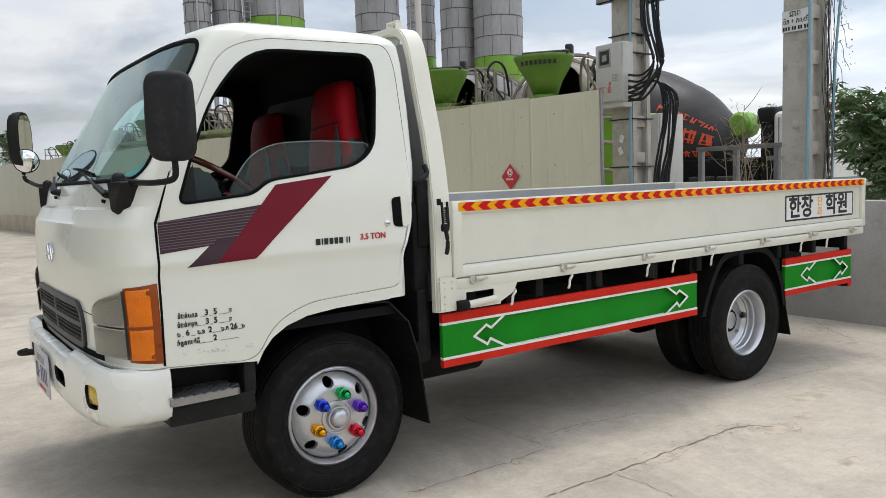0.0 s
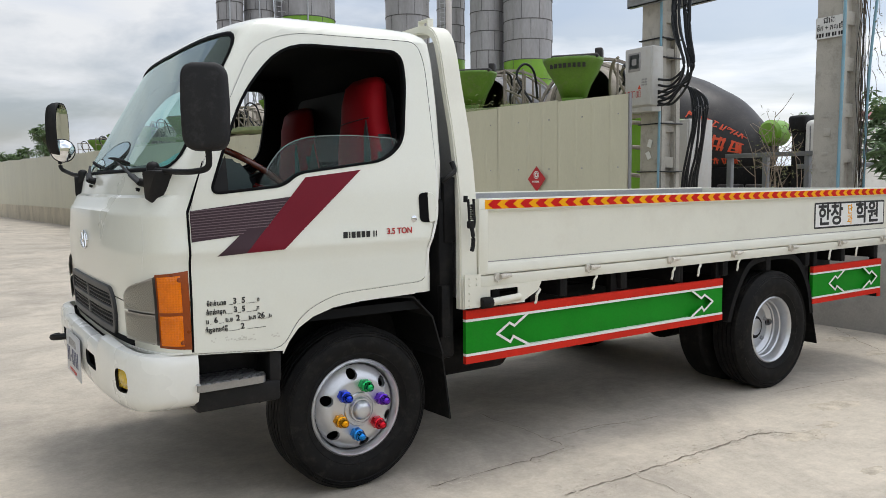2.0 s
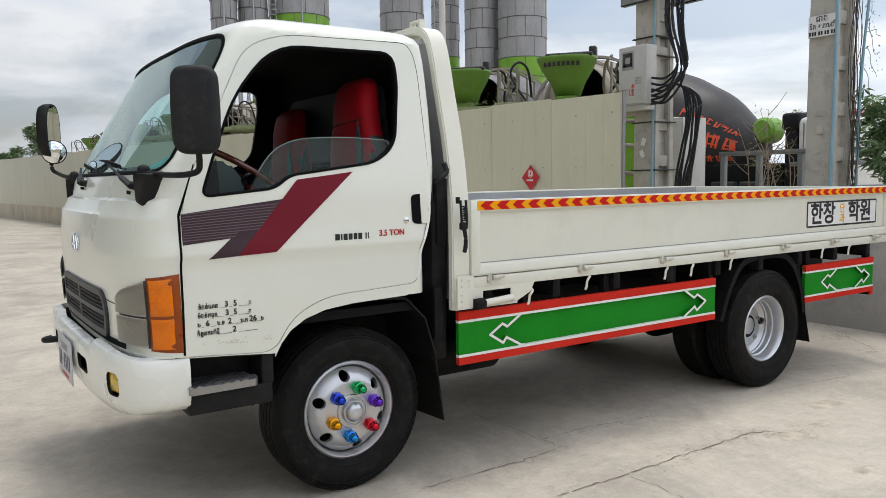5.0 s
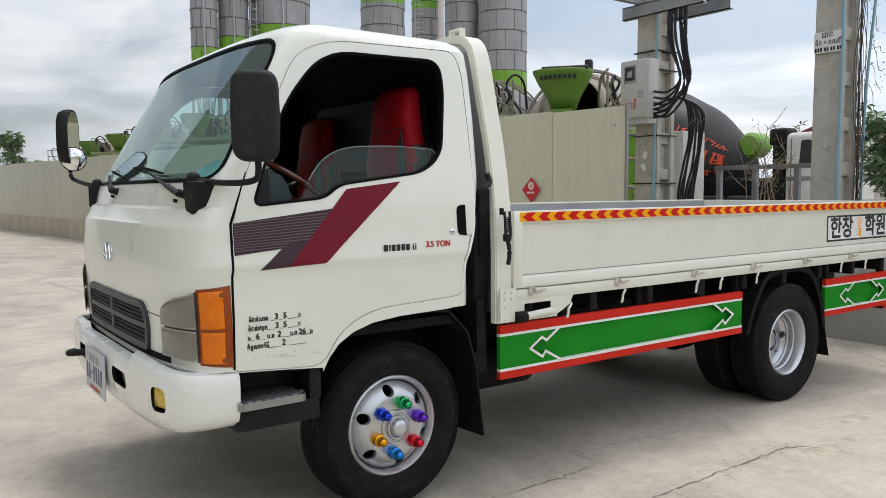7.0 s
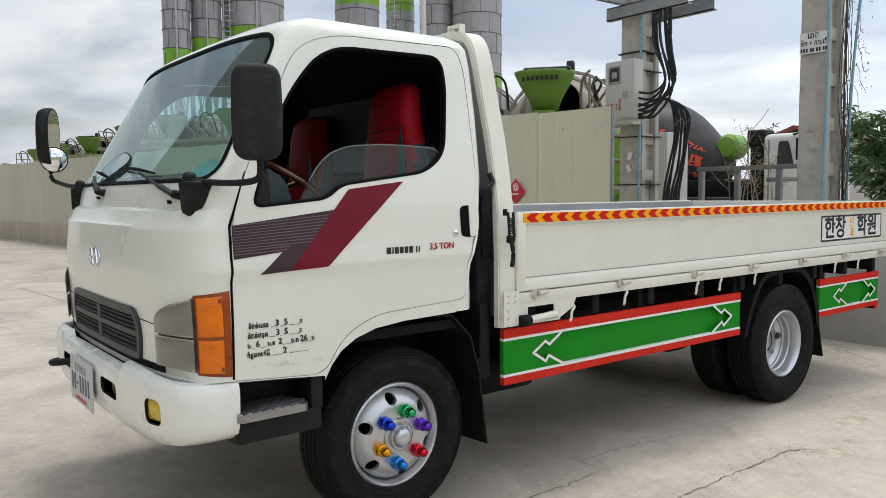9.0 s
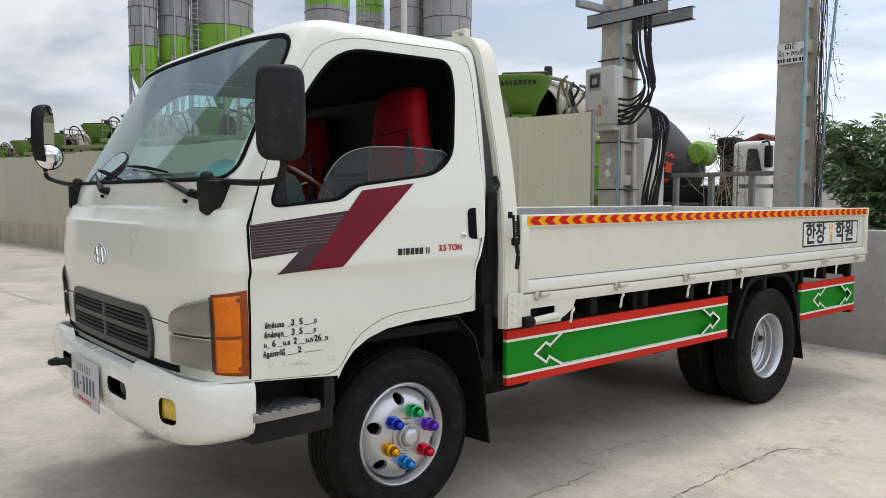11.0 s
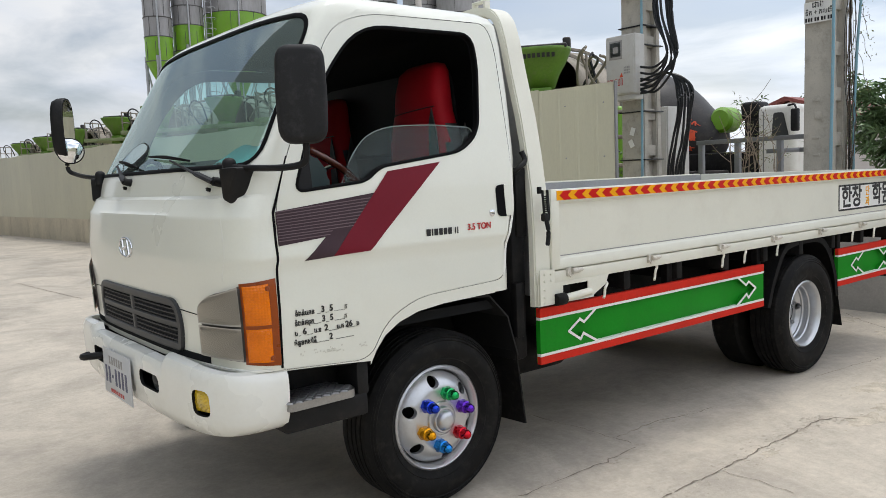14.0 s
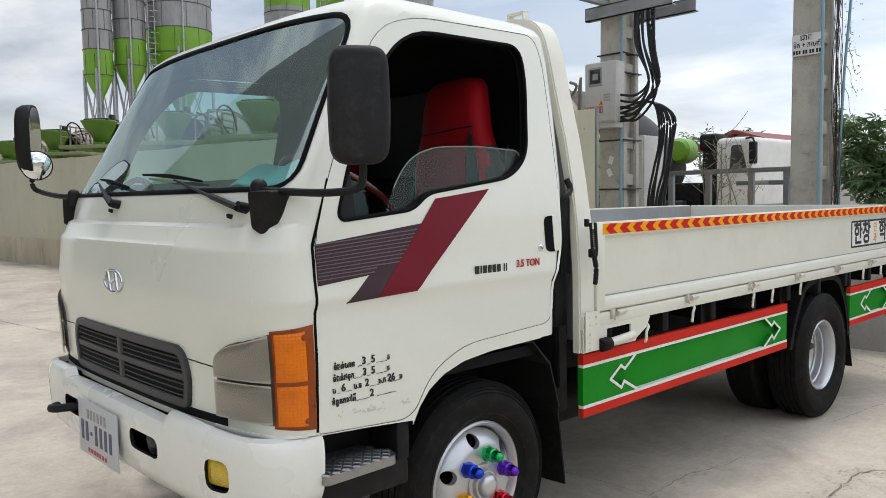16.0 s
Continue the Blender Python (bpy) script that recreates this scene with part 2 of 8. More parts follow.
PLATEWHITE = material("number_plate_white", (0.50, 0.51, 0.53), 0.4, 0, 0.03, 10, 100)
PLATEBLUE = material("number_plate_blue", (0.05, 0.055, 0.12), 0.45, 0, 0.08, 20, 100)
GREYTEXT = material("faded_grey_print", (0.30, 0.29, 0.28), 0.6, 0, 0.1, 20, 100)
FADED = material("faded_stencil_paint", (0.60, 0.59, 0.52), 0.5, 0, 0.1, 30, 150)
MIRROR = material("mirror_silver", (0.85, 0.86, 0.87), 0.02, 1.0, 0.01, 5, 50, rough_vary=0.0)


def sheet_glass(name, tint, ior, haze=0.0, film_colour=(0.62, 0.72, 0.68)):
    """One sheet of window glass: clear with a tint, a mirror gloss by Fresnel and a thin pale film that paints in haze.
    """
    m = bpy.data.materials.new(name)
    m.use_nodes = True
    n, l = m.node_tree.nodes, m.node_tree.links
    n.remove(n["Principled BSDF"])
    clear, gloss, fr, mix = n.new("ShaderNodeBsdfTransparent"), n.new("ShaderNodeBsdfGlossy"), n.new("ShaderNodeFresnel"), n.new("ShaderNodeMixShader")
    clear.inputs["Color"].default_value = (*tint, 1)
    gloss.inputs["Roughness"].default_value = 0.0
    gloss.inputs["Color"].default_value = (0.86, 1.0, 0.98, 1)
    fr.inputs["IOR"].default_value = ior
    # diffuse film: haze and glare put into the glass as colour
    film, over, grain, amount, tc = n.new("ShaderNodeBsdfDiffuse"), n.new("ShaderNodeMixShader"), n.new("ShaderNodeTexNoise"), n.new("ShaderNodeMapRange"), n.new("ShaderNodeTexCoord")
    film.inputs["Color"].default_value = (*film_colour, 1)
    grain.inputs["Scale"].default_value = 6.0
    grain.inputs["Detail"].default_value = 2.0
    amount.inputs["To Min"].default_value, amount.inputs["To Max"].default_value = haze * 0.6, haze * 1.4
    l.new(tc.outputs["Object"], grain.inputs["Vector"])
    l.new(grain.outputs["Fac"], amount.inputs["Value"])
    l.new(fr.outputs["Fac"], mix.inputs["Fac"])
    l.new(clear.outputs["BSDF"], mix.inputs[1])
    l.new(gloss.outputs["BSDF"], mix.inputs[2])
    l.new(amount.outputs["Result"], over.inputs["Fac"])
    l.new(mix.outputs["Shader"], over.inputs[1])
    l.new(film.outputs["BSDF"], over.inputs[2])
    l.new(over.outputs["Shader"], n["Material Output"].inputs["Surface"])
    return m


WINDSCREEN = sheet_glass("green_tinted_glass", (0.44, 0.74, 0.69), 3.1, 0.035)
CLEARGLASS = sheet_glass("clear_glass", (0.70, 0.78, 0.77), 1.32, 0.02)
LENSGLASS = sheet_glass("clear_lamp_lens", (0.92, 0.88, 0.83), 1.4, 0.10, (0.66, 0.59, 0.51))
GLASSEDGE = material("ground_glass_edge", (0.16, 0.20, 0.19), 0.3, 0, 0.1, 10, 80)
SMOKEGLASS = glass("dark_glass", (0.25, 0.28, 0.28))


def ground_material():
    m = material("yard_concrete", (0.48, 0.43, 0.36), 0.85, 0, 0.15, 0.35, 14, 0.3)
    n, l = m.node_tree.nodes, m.node_tree.links
    b = n["Principled BSDF"]
    base = b.inputs["Base Color"].links[0].from_socket
    tc = n.new("ShaderNodeTexCoord")
    stain = n.new("ShaderNodeTexNoise")
    stain.inputs["Scale"].default_value = 1.1
    stain.inputs["Detail"].default_value = 9
    stain.inputs["Roughness"].default_value = 0.68
    stain.inputs["Distortion"].default_value = 0.8
    l.new(tc.outputs["Object"], stain.inputs["Vector"])
    r1 = n.new("ShaderNodeValToRGB")
    r1.color_ramp.elements[0].position, r1.color_ramp.elements[0].color = 0.34, (0.72, 0.715, 0.71, 1)
    r1.color_ramp.elements[1].position, r1.color_ramp.elements[1].color = 0.62, (1.06, 1.05, 1.03, 1)
    l.new(stain.outputs["Fac"], r1.inputs["Fac"])
    mul = n.new("ShaderNodeMix")
    mul.data_type, mul.blend_type = 'RGBA', 'MULTIPLY'
    mul.inputs["Factor"].default_value = 1.0
    l.new(base, mul.inputs["A"])
    l.new(r1.outputs["Color"], mul.inputs["B"])
    pit = n.new("ShaderNodeTexNoise")
    pit.inputs["Scale"].default_value = 45
    pit.inputs["Detail"].default_value = 6
    pit.inputs["Roughness"].default_value = 0.75
    l.new(tc.outputs["Object"], pit.inputs["Vector"])
    r2 = n.new("ShaderNodeMapRange")
    r2.inputs["From Min"].default_value, r2.inputs["From Max"].default_value = 0.35, 0.65
    r2.inputs["To Min"].default_value, r2.inputs["To Max"].default_value = 0.90, 1.06
    l.new(pit.outputs["Fac"], r2.inputs["Value"])
    mul2 = n.new("ShaderNodeMix")
    mul2.data_type, mul2.blend_type = 'RGBA', 'MULTIPLY'
    mul2.inputs["Factor"].default_value = 1.0
    l.new(mul.outputs["Result"], mul2.inputs["A"])
    l.new(r2.outputs["Result"], mul2.inputs["B"])
    turn = n.new("ShaderNodeMapping")
    turn.inputs["Rotation"].default_value = (0, 0, 0.5)
    turn.inputs["Scale"].default_value = (2.2, 30, 1)
    l.new(tc.outputs["Object"], turn.inputs["Vector"])
    broom = n.new("ShaderNodeTexNoise")
    broom.inputs["Scale"].default_value = 1.0
    broom.inputs["Detail"].default_value = 5
    broom.inputs["Roughness"].default_value = 0.7
    l.new(turn.outputs["Vector"], broom.inputs["Vector"])
    r3 = n.new("ShaderNodeMapRange")
    r3.inputs["From Min"].default_value, r3.inputs["From Max"].default_value = 0.35, 0.7
    r3.inputs["To Min"].default_value, r3.inputs["To Max"].default_value = 0.965, 1.03
    l.new(broom.outputs["Fac"], r3.inputs["Value"])
    mul3 = n.new("ShaderNodeMix")
    mul3.data_type, mul3.blend_type = 'RGBA', 'MULTIPLY'
    mul3.inputs["Factor"].default_value = 1.0
    l.new(mul2.outputs["Result"], mul3.inputs["A"])
    l.new(r3.outputs["Result"], mul3.inputs["B"])
    l.new(mul3.outputs["Result"], b.inputs["Base Color"])
    bump = n.new("ShaderNodeBump")
    bump.inputs["Strength"].default_value = 0.35
    bump.inputs["Distance"].default_value = 0.01
    l.new(pit.outputs["Fac"], bump.inputs["Height"])
    l.new(bump.outputs["Normal"], b.inputs["Normal"])
    return m


GROUND = ground_material()


def ribs(m, pitch, strength):
    """Moulded cross ribs on a lens."""
    n, l = m.node_tree.nodes, m.node_tree.links
    tc, add, bump = n.new("ShaderNodeTexCoord"), n.new("ShaderNodeMath"), n.new("ShaderNodeBump")
    for k, way in enumerate(('X', 'Z')):
        wave = n.new("ShaderNodeTexWave")
        wave.bands_direction = way
        wave.inputs["Scale"].default_value = pitch
        wave.inputs["Distortion"].default_value = 0.6
        l.new(tc.outputs["Object"], wave.inputs["Vector"])
        l.new(wave.outputs["Fac"], add.inputs[k])
    bump.inputs["Strength"].default_value = strength
    bump.inputs["Distance"].default_value = 0.004
    l.new(add.outputs[0], bump.inputs["Height"])
    l.new(bump.outputs["Normal"], n["Principled BSDF"].inputs["Normal"])


ribs(AMBER, 34, 0.14)
ribs(YELLOWLENS, 60, 0.3)


# ---- building helpers ----
PLACE = {}


def thing(name, at, label, category, group="", kind=""):
    """An Empty at a thing's base, under which its parts go."""
    ob = new(name)
    ob.empty_display_size = 0.1
    ob.location = at
    PLACE[ob.name] = Matrix.Translation(at)
    return tagged(ob, label, category, group, kind)


def finish(me, mats, smooth):
    for m in (mats if isinstance(mats, (list, tuple)) else [mats]):
        me.materials.append(m)
    if smooth:
        me.shade_smooth()
        me.set_sharp_from_angle(angle=radians(smooth))


def part(name, bm, mats, parent, label="", smooth=35):
    """One mesh in world coordinates, linked under a thing or a part."""
    me = bpy.data.meshes.new(name)
    bm.to_mesh(me)
    bm.free()
    finish(me, mats, smooth)
    ob = new(name, me)
    ob.parent = parent
    ob.matrix_parent_inverse = PLACE.get(parent.name, Matrix()).inverted()
    return tagged(ob, label)


def solo(name, bm, mats, label, category, group="", kind="", smooth=35):
    """A thing that is one mesh."""
    me = bpy.data.meshes.new(name)
    bm.to_mesh(me)
    bm.free()
    finish(me, mats, smooth)
    return tagged(new(name, me), label, category, group, kind)


def box(bm, a, b, bevel=0.0, seg=2, m=None, mi=0):
    """A box from corner a to corner b, with rounded edges, turned by m."""
    vs = [bm.verts.new((x, y, z)) for x in (a[0], b[0]) for y in (a[1], b[1]) for z in (a[2], b[2])]
    fs = [bm.faces.new([vs[i] for i in f]) for f in ((0, 1, 3, 2), (4, 6, 7, 5), (0, 4, 5, 1), (2, 3, 7, 6), (0, 2, 6, 4), (1, 5, 7, 3))]
    bmesh.ops.recalc_face_normals(bm, faces=fs)
    for f in fs:
        f.material_index = mi
    out = vs
    if bevel:
        es = list({e for f in fs for e in f.edges})
        r = bmesh.ops.bevel(bm, geom=es, offset=bevel, segments=seg, affect='EDGES', profile=0.5)
        out = list({v for f in r["faces"] for v in f.verts} | {v for v in vs if v.is_valid})
        for f in r["faces"]:
            f.material_index = mi
    if m is not None:
        bmesh.ops.transform(bm, matrix=m, verts=out)
    return out


def rod(bm, a, b, r, r2=None, seg=12, caps=True, mi=0):
    """A round bar from a to b."""
    a, b = Vector(a), Vector(b)
    r2 = r if r2 is None else r2
    q = (b - a).to_track_quat('Z', 'Y').to_matrix()
    ring = []
    for p, rr in ((a, r), (b, r2)):
        ring.append([bm.verts.new(p + q @ Vector((rr * math.cos(t), rr * math.sin(t), 0))) for t in [2 * math.pi * i / seg for i in range(seg)]])
    for i in range(seg):
        bm.faces.new((ring[0][i], ring[0][(i + 1) % seg], ring[1][(i + 1) % seg], ring[1][i])).material_index = mi
    if caps:
        bm.faces.new(ring[0][::-1]).material_index = mi
        bm.faces.new(ring[1]).material_index = mi


def pipe(bm, pts, r, seg=8, mi=0, flat=1.0):
    """A bent bar along points, its corners smoothed by the points given."""
    pts = [Vector(p) for p in pts]
    rings = []
    up = Vector((0, 0, 1))
    for i, p in enumerate(pts):
        d = (pts[min(i + 1, len(pts) - 1)] - pts[max(i - 1, 0)]).normalized()
        s = d.cross(up)
        if s.length < 0.05:
            s = d.cross(Vector((0, 1, 0)))
        s.normalize()
        t = s.cross(d)
        rad = r[i] if isinstance(r, (list, tuple)) else r
        rings.append([bm.verts.new(p + s * rad * math.cos(2 * math.pi * k / seg) + t * rad * flat * math.sin(2 * math.pi * k / seg)) for k in range(seg)])
    for a, b in zip(rings, rings[1:]):
        for k in range(seg):
            bm.faces.new((a[k], a[(k + 1) % seg], b[(k + 1) % seg], b[k])).material_index = mi
    bm.faces.new(rings[0][::-1]).material_index = mi
    bm.faces.new(rings[-1]).material_index = mi


def curve_points(pts, n=8):
    """A smooth line through points."""
    P = [Vector(p) for p in pts]
    out = []
    for i in range(len(P) - 1):
        p0, p1, p2, p3 = P[max(i - 1, 0)], P[i], P[i + 1], P[min(i + 2, len(P) - 1)]
        for k in range(n):
            t = k / n
            out.append(0.5 * ((2 * p1) + (p2 - p0) * t + (2 * p0 - 5 * p1 + 4 * p2 - p3) * t * t + (3 * p1 - p0 - 3 * p2 + p3) * t ** 3))
    return out + [P[-1]]


def lathe(bm, profile, m, seg=48, mi=0):
    """A turned shape: profile rows (radius, along) round the z axis of m."""
    rings = []
    for r, h in profile:
        rings.append([bm.verts.new(m @ Vector((r * math.cos(2 * math.pi * i / seg), r * math.sin(2 * math.pi * i / seg), h))) for i in range(seg)])
    for a, b in zip(rings, rings[1:]):
        for i in range(seg):
            bm.faces.new((a[i], a[(i + 1) % seg], b[(i + 1) % seg], b[i])).material_index = mi


def slab(bm, outline, lift, mi=0):
    """A plate: an outline of 3D points, thickened by the vector lift."""
    lo = [bm.verts.new(Vector(p)) for p in outline]
    hi = [bm.verts.new(Vector(p) + Vector(lift)) for p in outline]
    fs = [bm.faces.new(lo[::-1]), bm.faces.new(hi)]
    n = len(lo)
    fs += [bm.faces.new((lo[i], lo[(i + 1) % n], hi[(i + 1) % n], hi[i])) for i in range(n)]
    for f in fs:
        f.material_index = mi
    bmesh.ops.recalc_face_normals(bm, faces=fs)
    return lo + hi


def rounded(pts, r, n=5):
    """Corners of a 2D outline rounded by r (one radius, or one a corner)."""
    out = []
    k = len(pts)
    for i in range(k):
        rr = r[i] if isinstance(r, (list, tuple)) else r
        p, a, b = Vector(pts[i]), Vector(pts[i - 1]), Vector(pts[(i + 1) % k])
        da, db = (a - p), (b - p)
        ca = min(rr, da.length * 0.49, db.length * 0.49)
        if ca < 1e-5:
            out.append(p)
            continue
        s, e = p + da.normalized() * ca, p + db.normalized() * ca
        for j in range(n + 1):
            t = j / n
            out.append((1 - t) ** 2 * s + 2 * t * (1 - t) * p + t * t * e)
    return out


def inside(p, poly):
    c = False
    for i in range(len(poly)):
        a, b = poly[i - 1], poly[i]
        if (a[1] > p[1]) != (b[1] > p[1]) and p[0] < (b[0] - a[0]) * (p[1] - a[1]) / (b[1] - a[1]) + a[0]:
            c = not c
    return c


def grow(poly, d):
    """An outline moved outwards by d."""
    n = len(poly)
    area = sum(poly[i - 1][0] * poly[i][1] - poly[i][0] * poly[i - 1][1] for i in range(n))
    s = 1 if area > 0 else -1
    out = []
    for i in range(n):
        t = (Vector(poly[(i + 1) % n]) - Vector(poly[i - 1])).normalized()
        out.append(Vector(poly[i]) + Vector((t.y, -t.x)) * d * s)
    return out


def lerp_table(table, z):
    for a, b in zip(table, table[1:]):
        if z <= b[0]:
            t = max(0.0, (z - a[0]) / (b[0] - a[0]))
            return [p + (q - p) * t for p, q in zip(a[1:], b[1:])]
    return list(table[-1][1:])


def letters(text, size, m, mat_, parent, name="lettering", bold=0.0, squeeze=1.0, depth=0.0012, label=""):
    """Lettering with the built-in font as a thin mesh on the plane of m."""
    cu = bpy.data.curves.new(name, 'FONT')
    cu.body, cu.size, cu.extrude, cu.offset = text, size, depth, bold
    tmp = bpy.data.objects.new(name + "_tmp", cu)
    scene.collection.objects.link(tmp)
    bpy.context.view_layer.update()
    me = bpy.data.meshes.new_from_object(tmp.evaluated_get(bpy.context.evaluated_depsgraph_get()))
    bpy.data.objects.remove(tmp)
    me.transform(m @ Matrix.Diagonal((squeeze, 1, 1, 1)))
    me.materials.clear()
    me.materials.append(mat_)
    ob = new(name, me)
    ob.parent = parent
    ob.matrix_parent_inverse = PLACE.get(parent.name, Matrix()).inverted()
    return tagged(ob, label)


# ---- ground, walls ----
def ground_z(x):
    """The yard falls a little from the cab to the tail."""
    return 0.012 + 0.032 * max(0.0, min(1.0, (4.0 - x) / 4.0))


bm = bmesh.new()
xs = [-900, -200, -60, -25] + [-12 + i * 2.0 for i in range(13)] + [20, 30, 60, 200, 900]
ys = [-900, -200, -60, -25] + [-12 + i * 2.0 for i in range(22)] + [40, 60, 100, 300, 900]
vg = [[bm.verts.new((x, y, ground_z(x))) for y in ys] for x in xs]
for i in range(len(xs) - 1):
    for j in range(len(ys) - 1):
        bm.faces.new((vg[i][j], vg[i + 1][j], vg[i + 1][j + 1], vg[i][j + 1]))
solo("ground", bm, GROUND, "pale worn concrete yard with cracks and stains", "ground", kind="structure")


def wall_x(y):
    """Line of the sheet-metal wall."""
    return 4.905 - 0.104 * (y - 4.48)


fence = thing("wall_sheet", (wall_x(12), 12, 0), "beige corrugated metal sheet wall on a concrete plinth", "wall", kind="structure")
bm = bmesh.new()
slab(bm, [(wall_x(3.1) - 0.04, 3.1, 0), (wall_x(3.1) + 0.16, 3.1, 0), (wall_x(46) + 0.16, 46, 0), (wall_x(46) - 0.04, 46, 0)], (0, 0, 0.62))
part("plinth", bm, PLINTHCON, fence, "stained concrete plinth")


def sheet_panel(y0, y1, z0, z1):
    """One ribbed sheet with a rolled edge."""
    bm = bmesh.new()
    n = max(2, round((y1 - y0) / 0.26))
    pts = []
    for i in range(n):
        a = y0 + (y1 - y0) * i / n
        w = (y1 - y0) / n
        pts += [(a, 0.0), (a + w * 0.80, 0.0), (a + w * 0.84, -0.0032), (a + w * 0.96, -0.0032)]
    pts.append((y1, 0.0))
    lo = [bm.verts.new((wall_x(y) + o, y, z0)) for y, o in pts]
    hi = [bm.verts.new((wall_x(y) + o, y, z1)) for y, o in pts]
    lo2 = [bm.verts.new((wall_x(y) + o + 0.012, y, z0)) for y, o in pts]
    hi2 = [bm.verts.new((wall_x(y) + o + 0.012, y, z1)) for y, o in pts]
    for i in range(len(pts) - 1):
        bm.faces.new((lo[i], lo[i + 1], hi[i + 1], hi[i]))
        bm.faces.new((lo2[i + 1], lo2[i], hi2[i], hi2[i + 1]))
        bm.faces.new((hi[i], hi[i + 1], hi2[i + 1], hi2[i]))
    return bm


y = 3.12
k = 0
while y < 45:
    y1 = y + 1.04
    top = 2.33 + 0.006 * (y - 3) + 0.012 * math.sin(k * 2.1)
    part("sheet", sheet_panel(y, y1 - 0.004, 0.62, top), SHEET, fence, smooth=0)
    y, k = y1, k + 1

post = bmesh.new()
box(post, (wall_x(3.1) + 0.0, 3.098, 0), (wall_x(3.1) + 0.04, 3.118, 2.34), 0.004)
part("end_post", post, SILO, fence, "dark steel end post")
bolts = bmesh.new()
for kk in range(30):
    for z in (0.8, 1.52, 2.12):
        yy = 3.25 + kk * 0.52
        rod(bolts, (wall_x(yy), yy, z), (wall_x(yy) - 0.008, yy, z), 0.009, seg=6)
part("screw_heads", bolts, STEEL, fence)

bm = bmesh.new()
box(bm, (5.34, -14, 0), (5.52, 3.0, 1.09), 0.012)
solo("wall_low", bm, GREYWALL, "low grey rendered concrete wall", "wall", kind="structure")


# ---- silos ----
def silo(x, y, r, z_cone, z_band, z_top, label, spacing=1.3, green_top=None, riser=True):
    """A cement silo: plated cylinder with ring seams, cone, legs and a riser pipe."""
    s = thing("silo", (x, y, 0), label, "silo", "cement silos")
    C = Matrix.Translation((x, y, 0))
    bm = bmesh.new()
    lathe(bm, [(r, z_band), (r, green_top or z_top)], C, 48)
    part("shell", bm, SILO, s, "grey plated steel shell", 40)
    if green_top:
        bm = bmesh.new()
        lathe(bm, [(r, green_top), (r, z_top)], C, 48)
        part("upper_shell", bm, LIME, s, "lime-green upper shell", 40)
    bm = bmesh.new()
    lathe(bm, [(r * 0.12, z_cone - r * 1.9), (r, z_cone), (r * 1.002, z_band)], C, 48)
    part("cone", bm, LIME, s, "lime-green cone and skirt", 40)
    z = z_cone
    k = 0
    while z < z_top:
        bm = bmesh.new()
        lathe(bm, [(r, z - 0.03), (r + 0.035, z - 0.025), (r + 0.035, z + 0.025), (r, z + 0.03)], C, 48)
        part("ring", bm, SILOSEAM, s)
        for a in range(4):
            t = -2.9 + a * 0.75 + (0.37 if k % 2 else 0)
            bm = bmesh.new()
            px, py = x + (r + 0.01) * math.cos(t), y + (r + 0.01) * math.sin(t)
            rod(bm, (px, py, z), (px, py, min(z + spacing, z_top)), 0.017, seg=5)
            part("weld_seam", bm, SILOSEAM, s)
        z += spacing if z > z_cone else z_band - z_cone
        k += 1
    for a in range(4):
        t = math.pi / 4 + a * math.pi / 2 + 0.3
        px, py = x + r * 0.97 * math.cos(t), y + r * 0.97 * math.sin(t)
        bm = bmesh.new()
        rod(bm, (px, py, 0), (px, py, z_cone + 0.35), 0.11, seg=10)
        part("leg", bm, STEEL, s)
    for a in range(4):
        t, t2 = math.pi / 4 + a * math.pi / 2 + 0.3, math.pi / 4 + (a + 1) * math.pi / 2 + 0.3
        for lo_, hi_ in ((0.5, z_cone * 0.45), (z_cone * 0.45, z_cone - 0.2)):
            for z0, z1 in ((lo_, hi_), (hi_, lo_)):
                bm = bmesh.new()
                rod(bm, (x + r * 0.97 * math.cos(t), y + r * 0.97 * math.sin(t), z0), (x + r * 0.97 * math.cos(t2), y + r * 0.97 * math.sin(t2), z1), 0.04, seg=6)
                part("brace", bm, STEEL, s)
    if not riser:
        return s
    bm = bmesh.new()
    t = -1.9
    px, py = x + (r + 0.12) * math.cos(t), y + (r + 0.12) * math.sin(t)
    rod(bm, (px, py, 0.5), (px, py, z_top), 0.06, seg=8)
    part("riser_pipe", bm, STEEL, s)
    return s


for sx, sy, sr, zc, zb, zt, sp, gt in ((16.65, 50, 0.89, 9.6, 11.2, 24, 1.25, None), (18.72, 50, 1.02, 10.4, 12.1, 24, 1.25, None), (22.2, 50, 2.16, 11.45, 13.1, 25, 1.65, None),
                                       (30.9, 50, 1.72, 9.4, 11.5, 20, 1.35, 15.9), (37.8, 54, 1.22, 9.8, 12.0, 21, 1.45, 17.2), (38.75, 50, 1.42, 7.6, 9.0, 24, 1.6, None), (40.7, 47, 2.0, 9.6, 11.15, 24, 1.6, None)):
    silo(sx, sy, sr, zc, zb, zt, "grey steel cement silo with lime-green cone" if not gt else "grey steel cement silo with lime-green top", sp, gt, sx < 25)


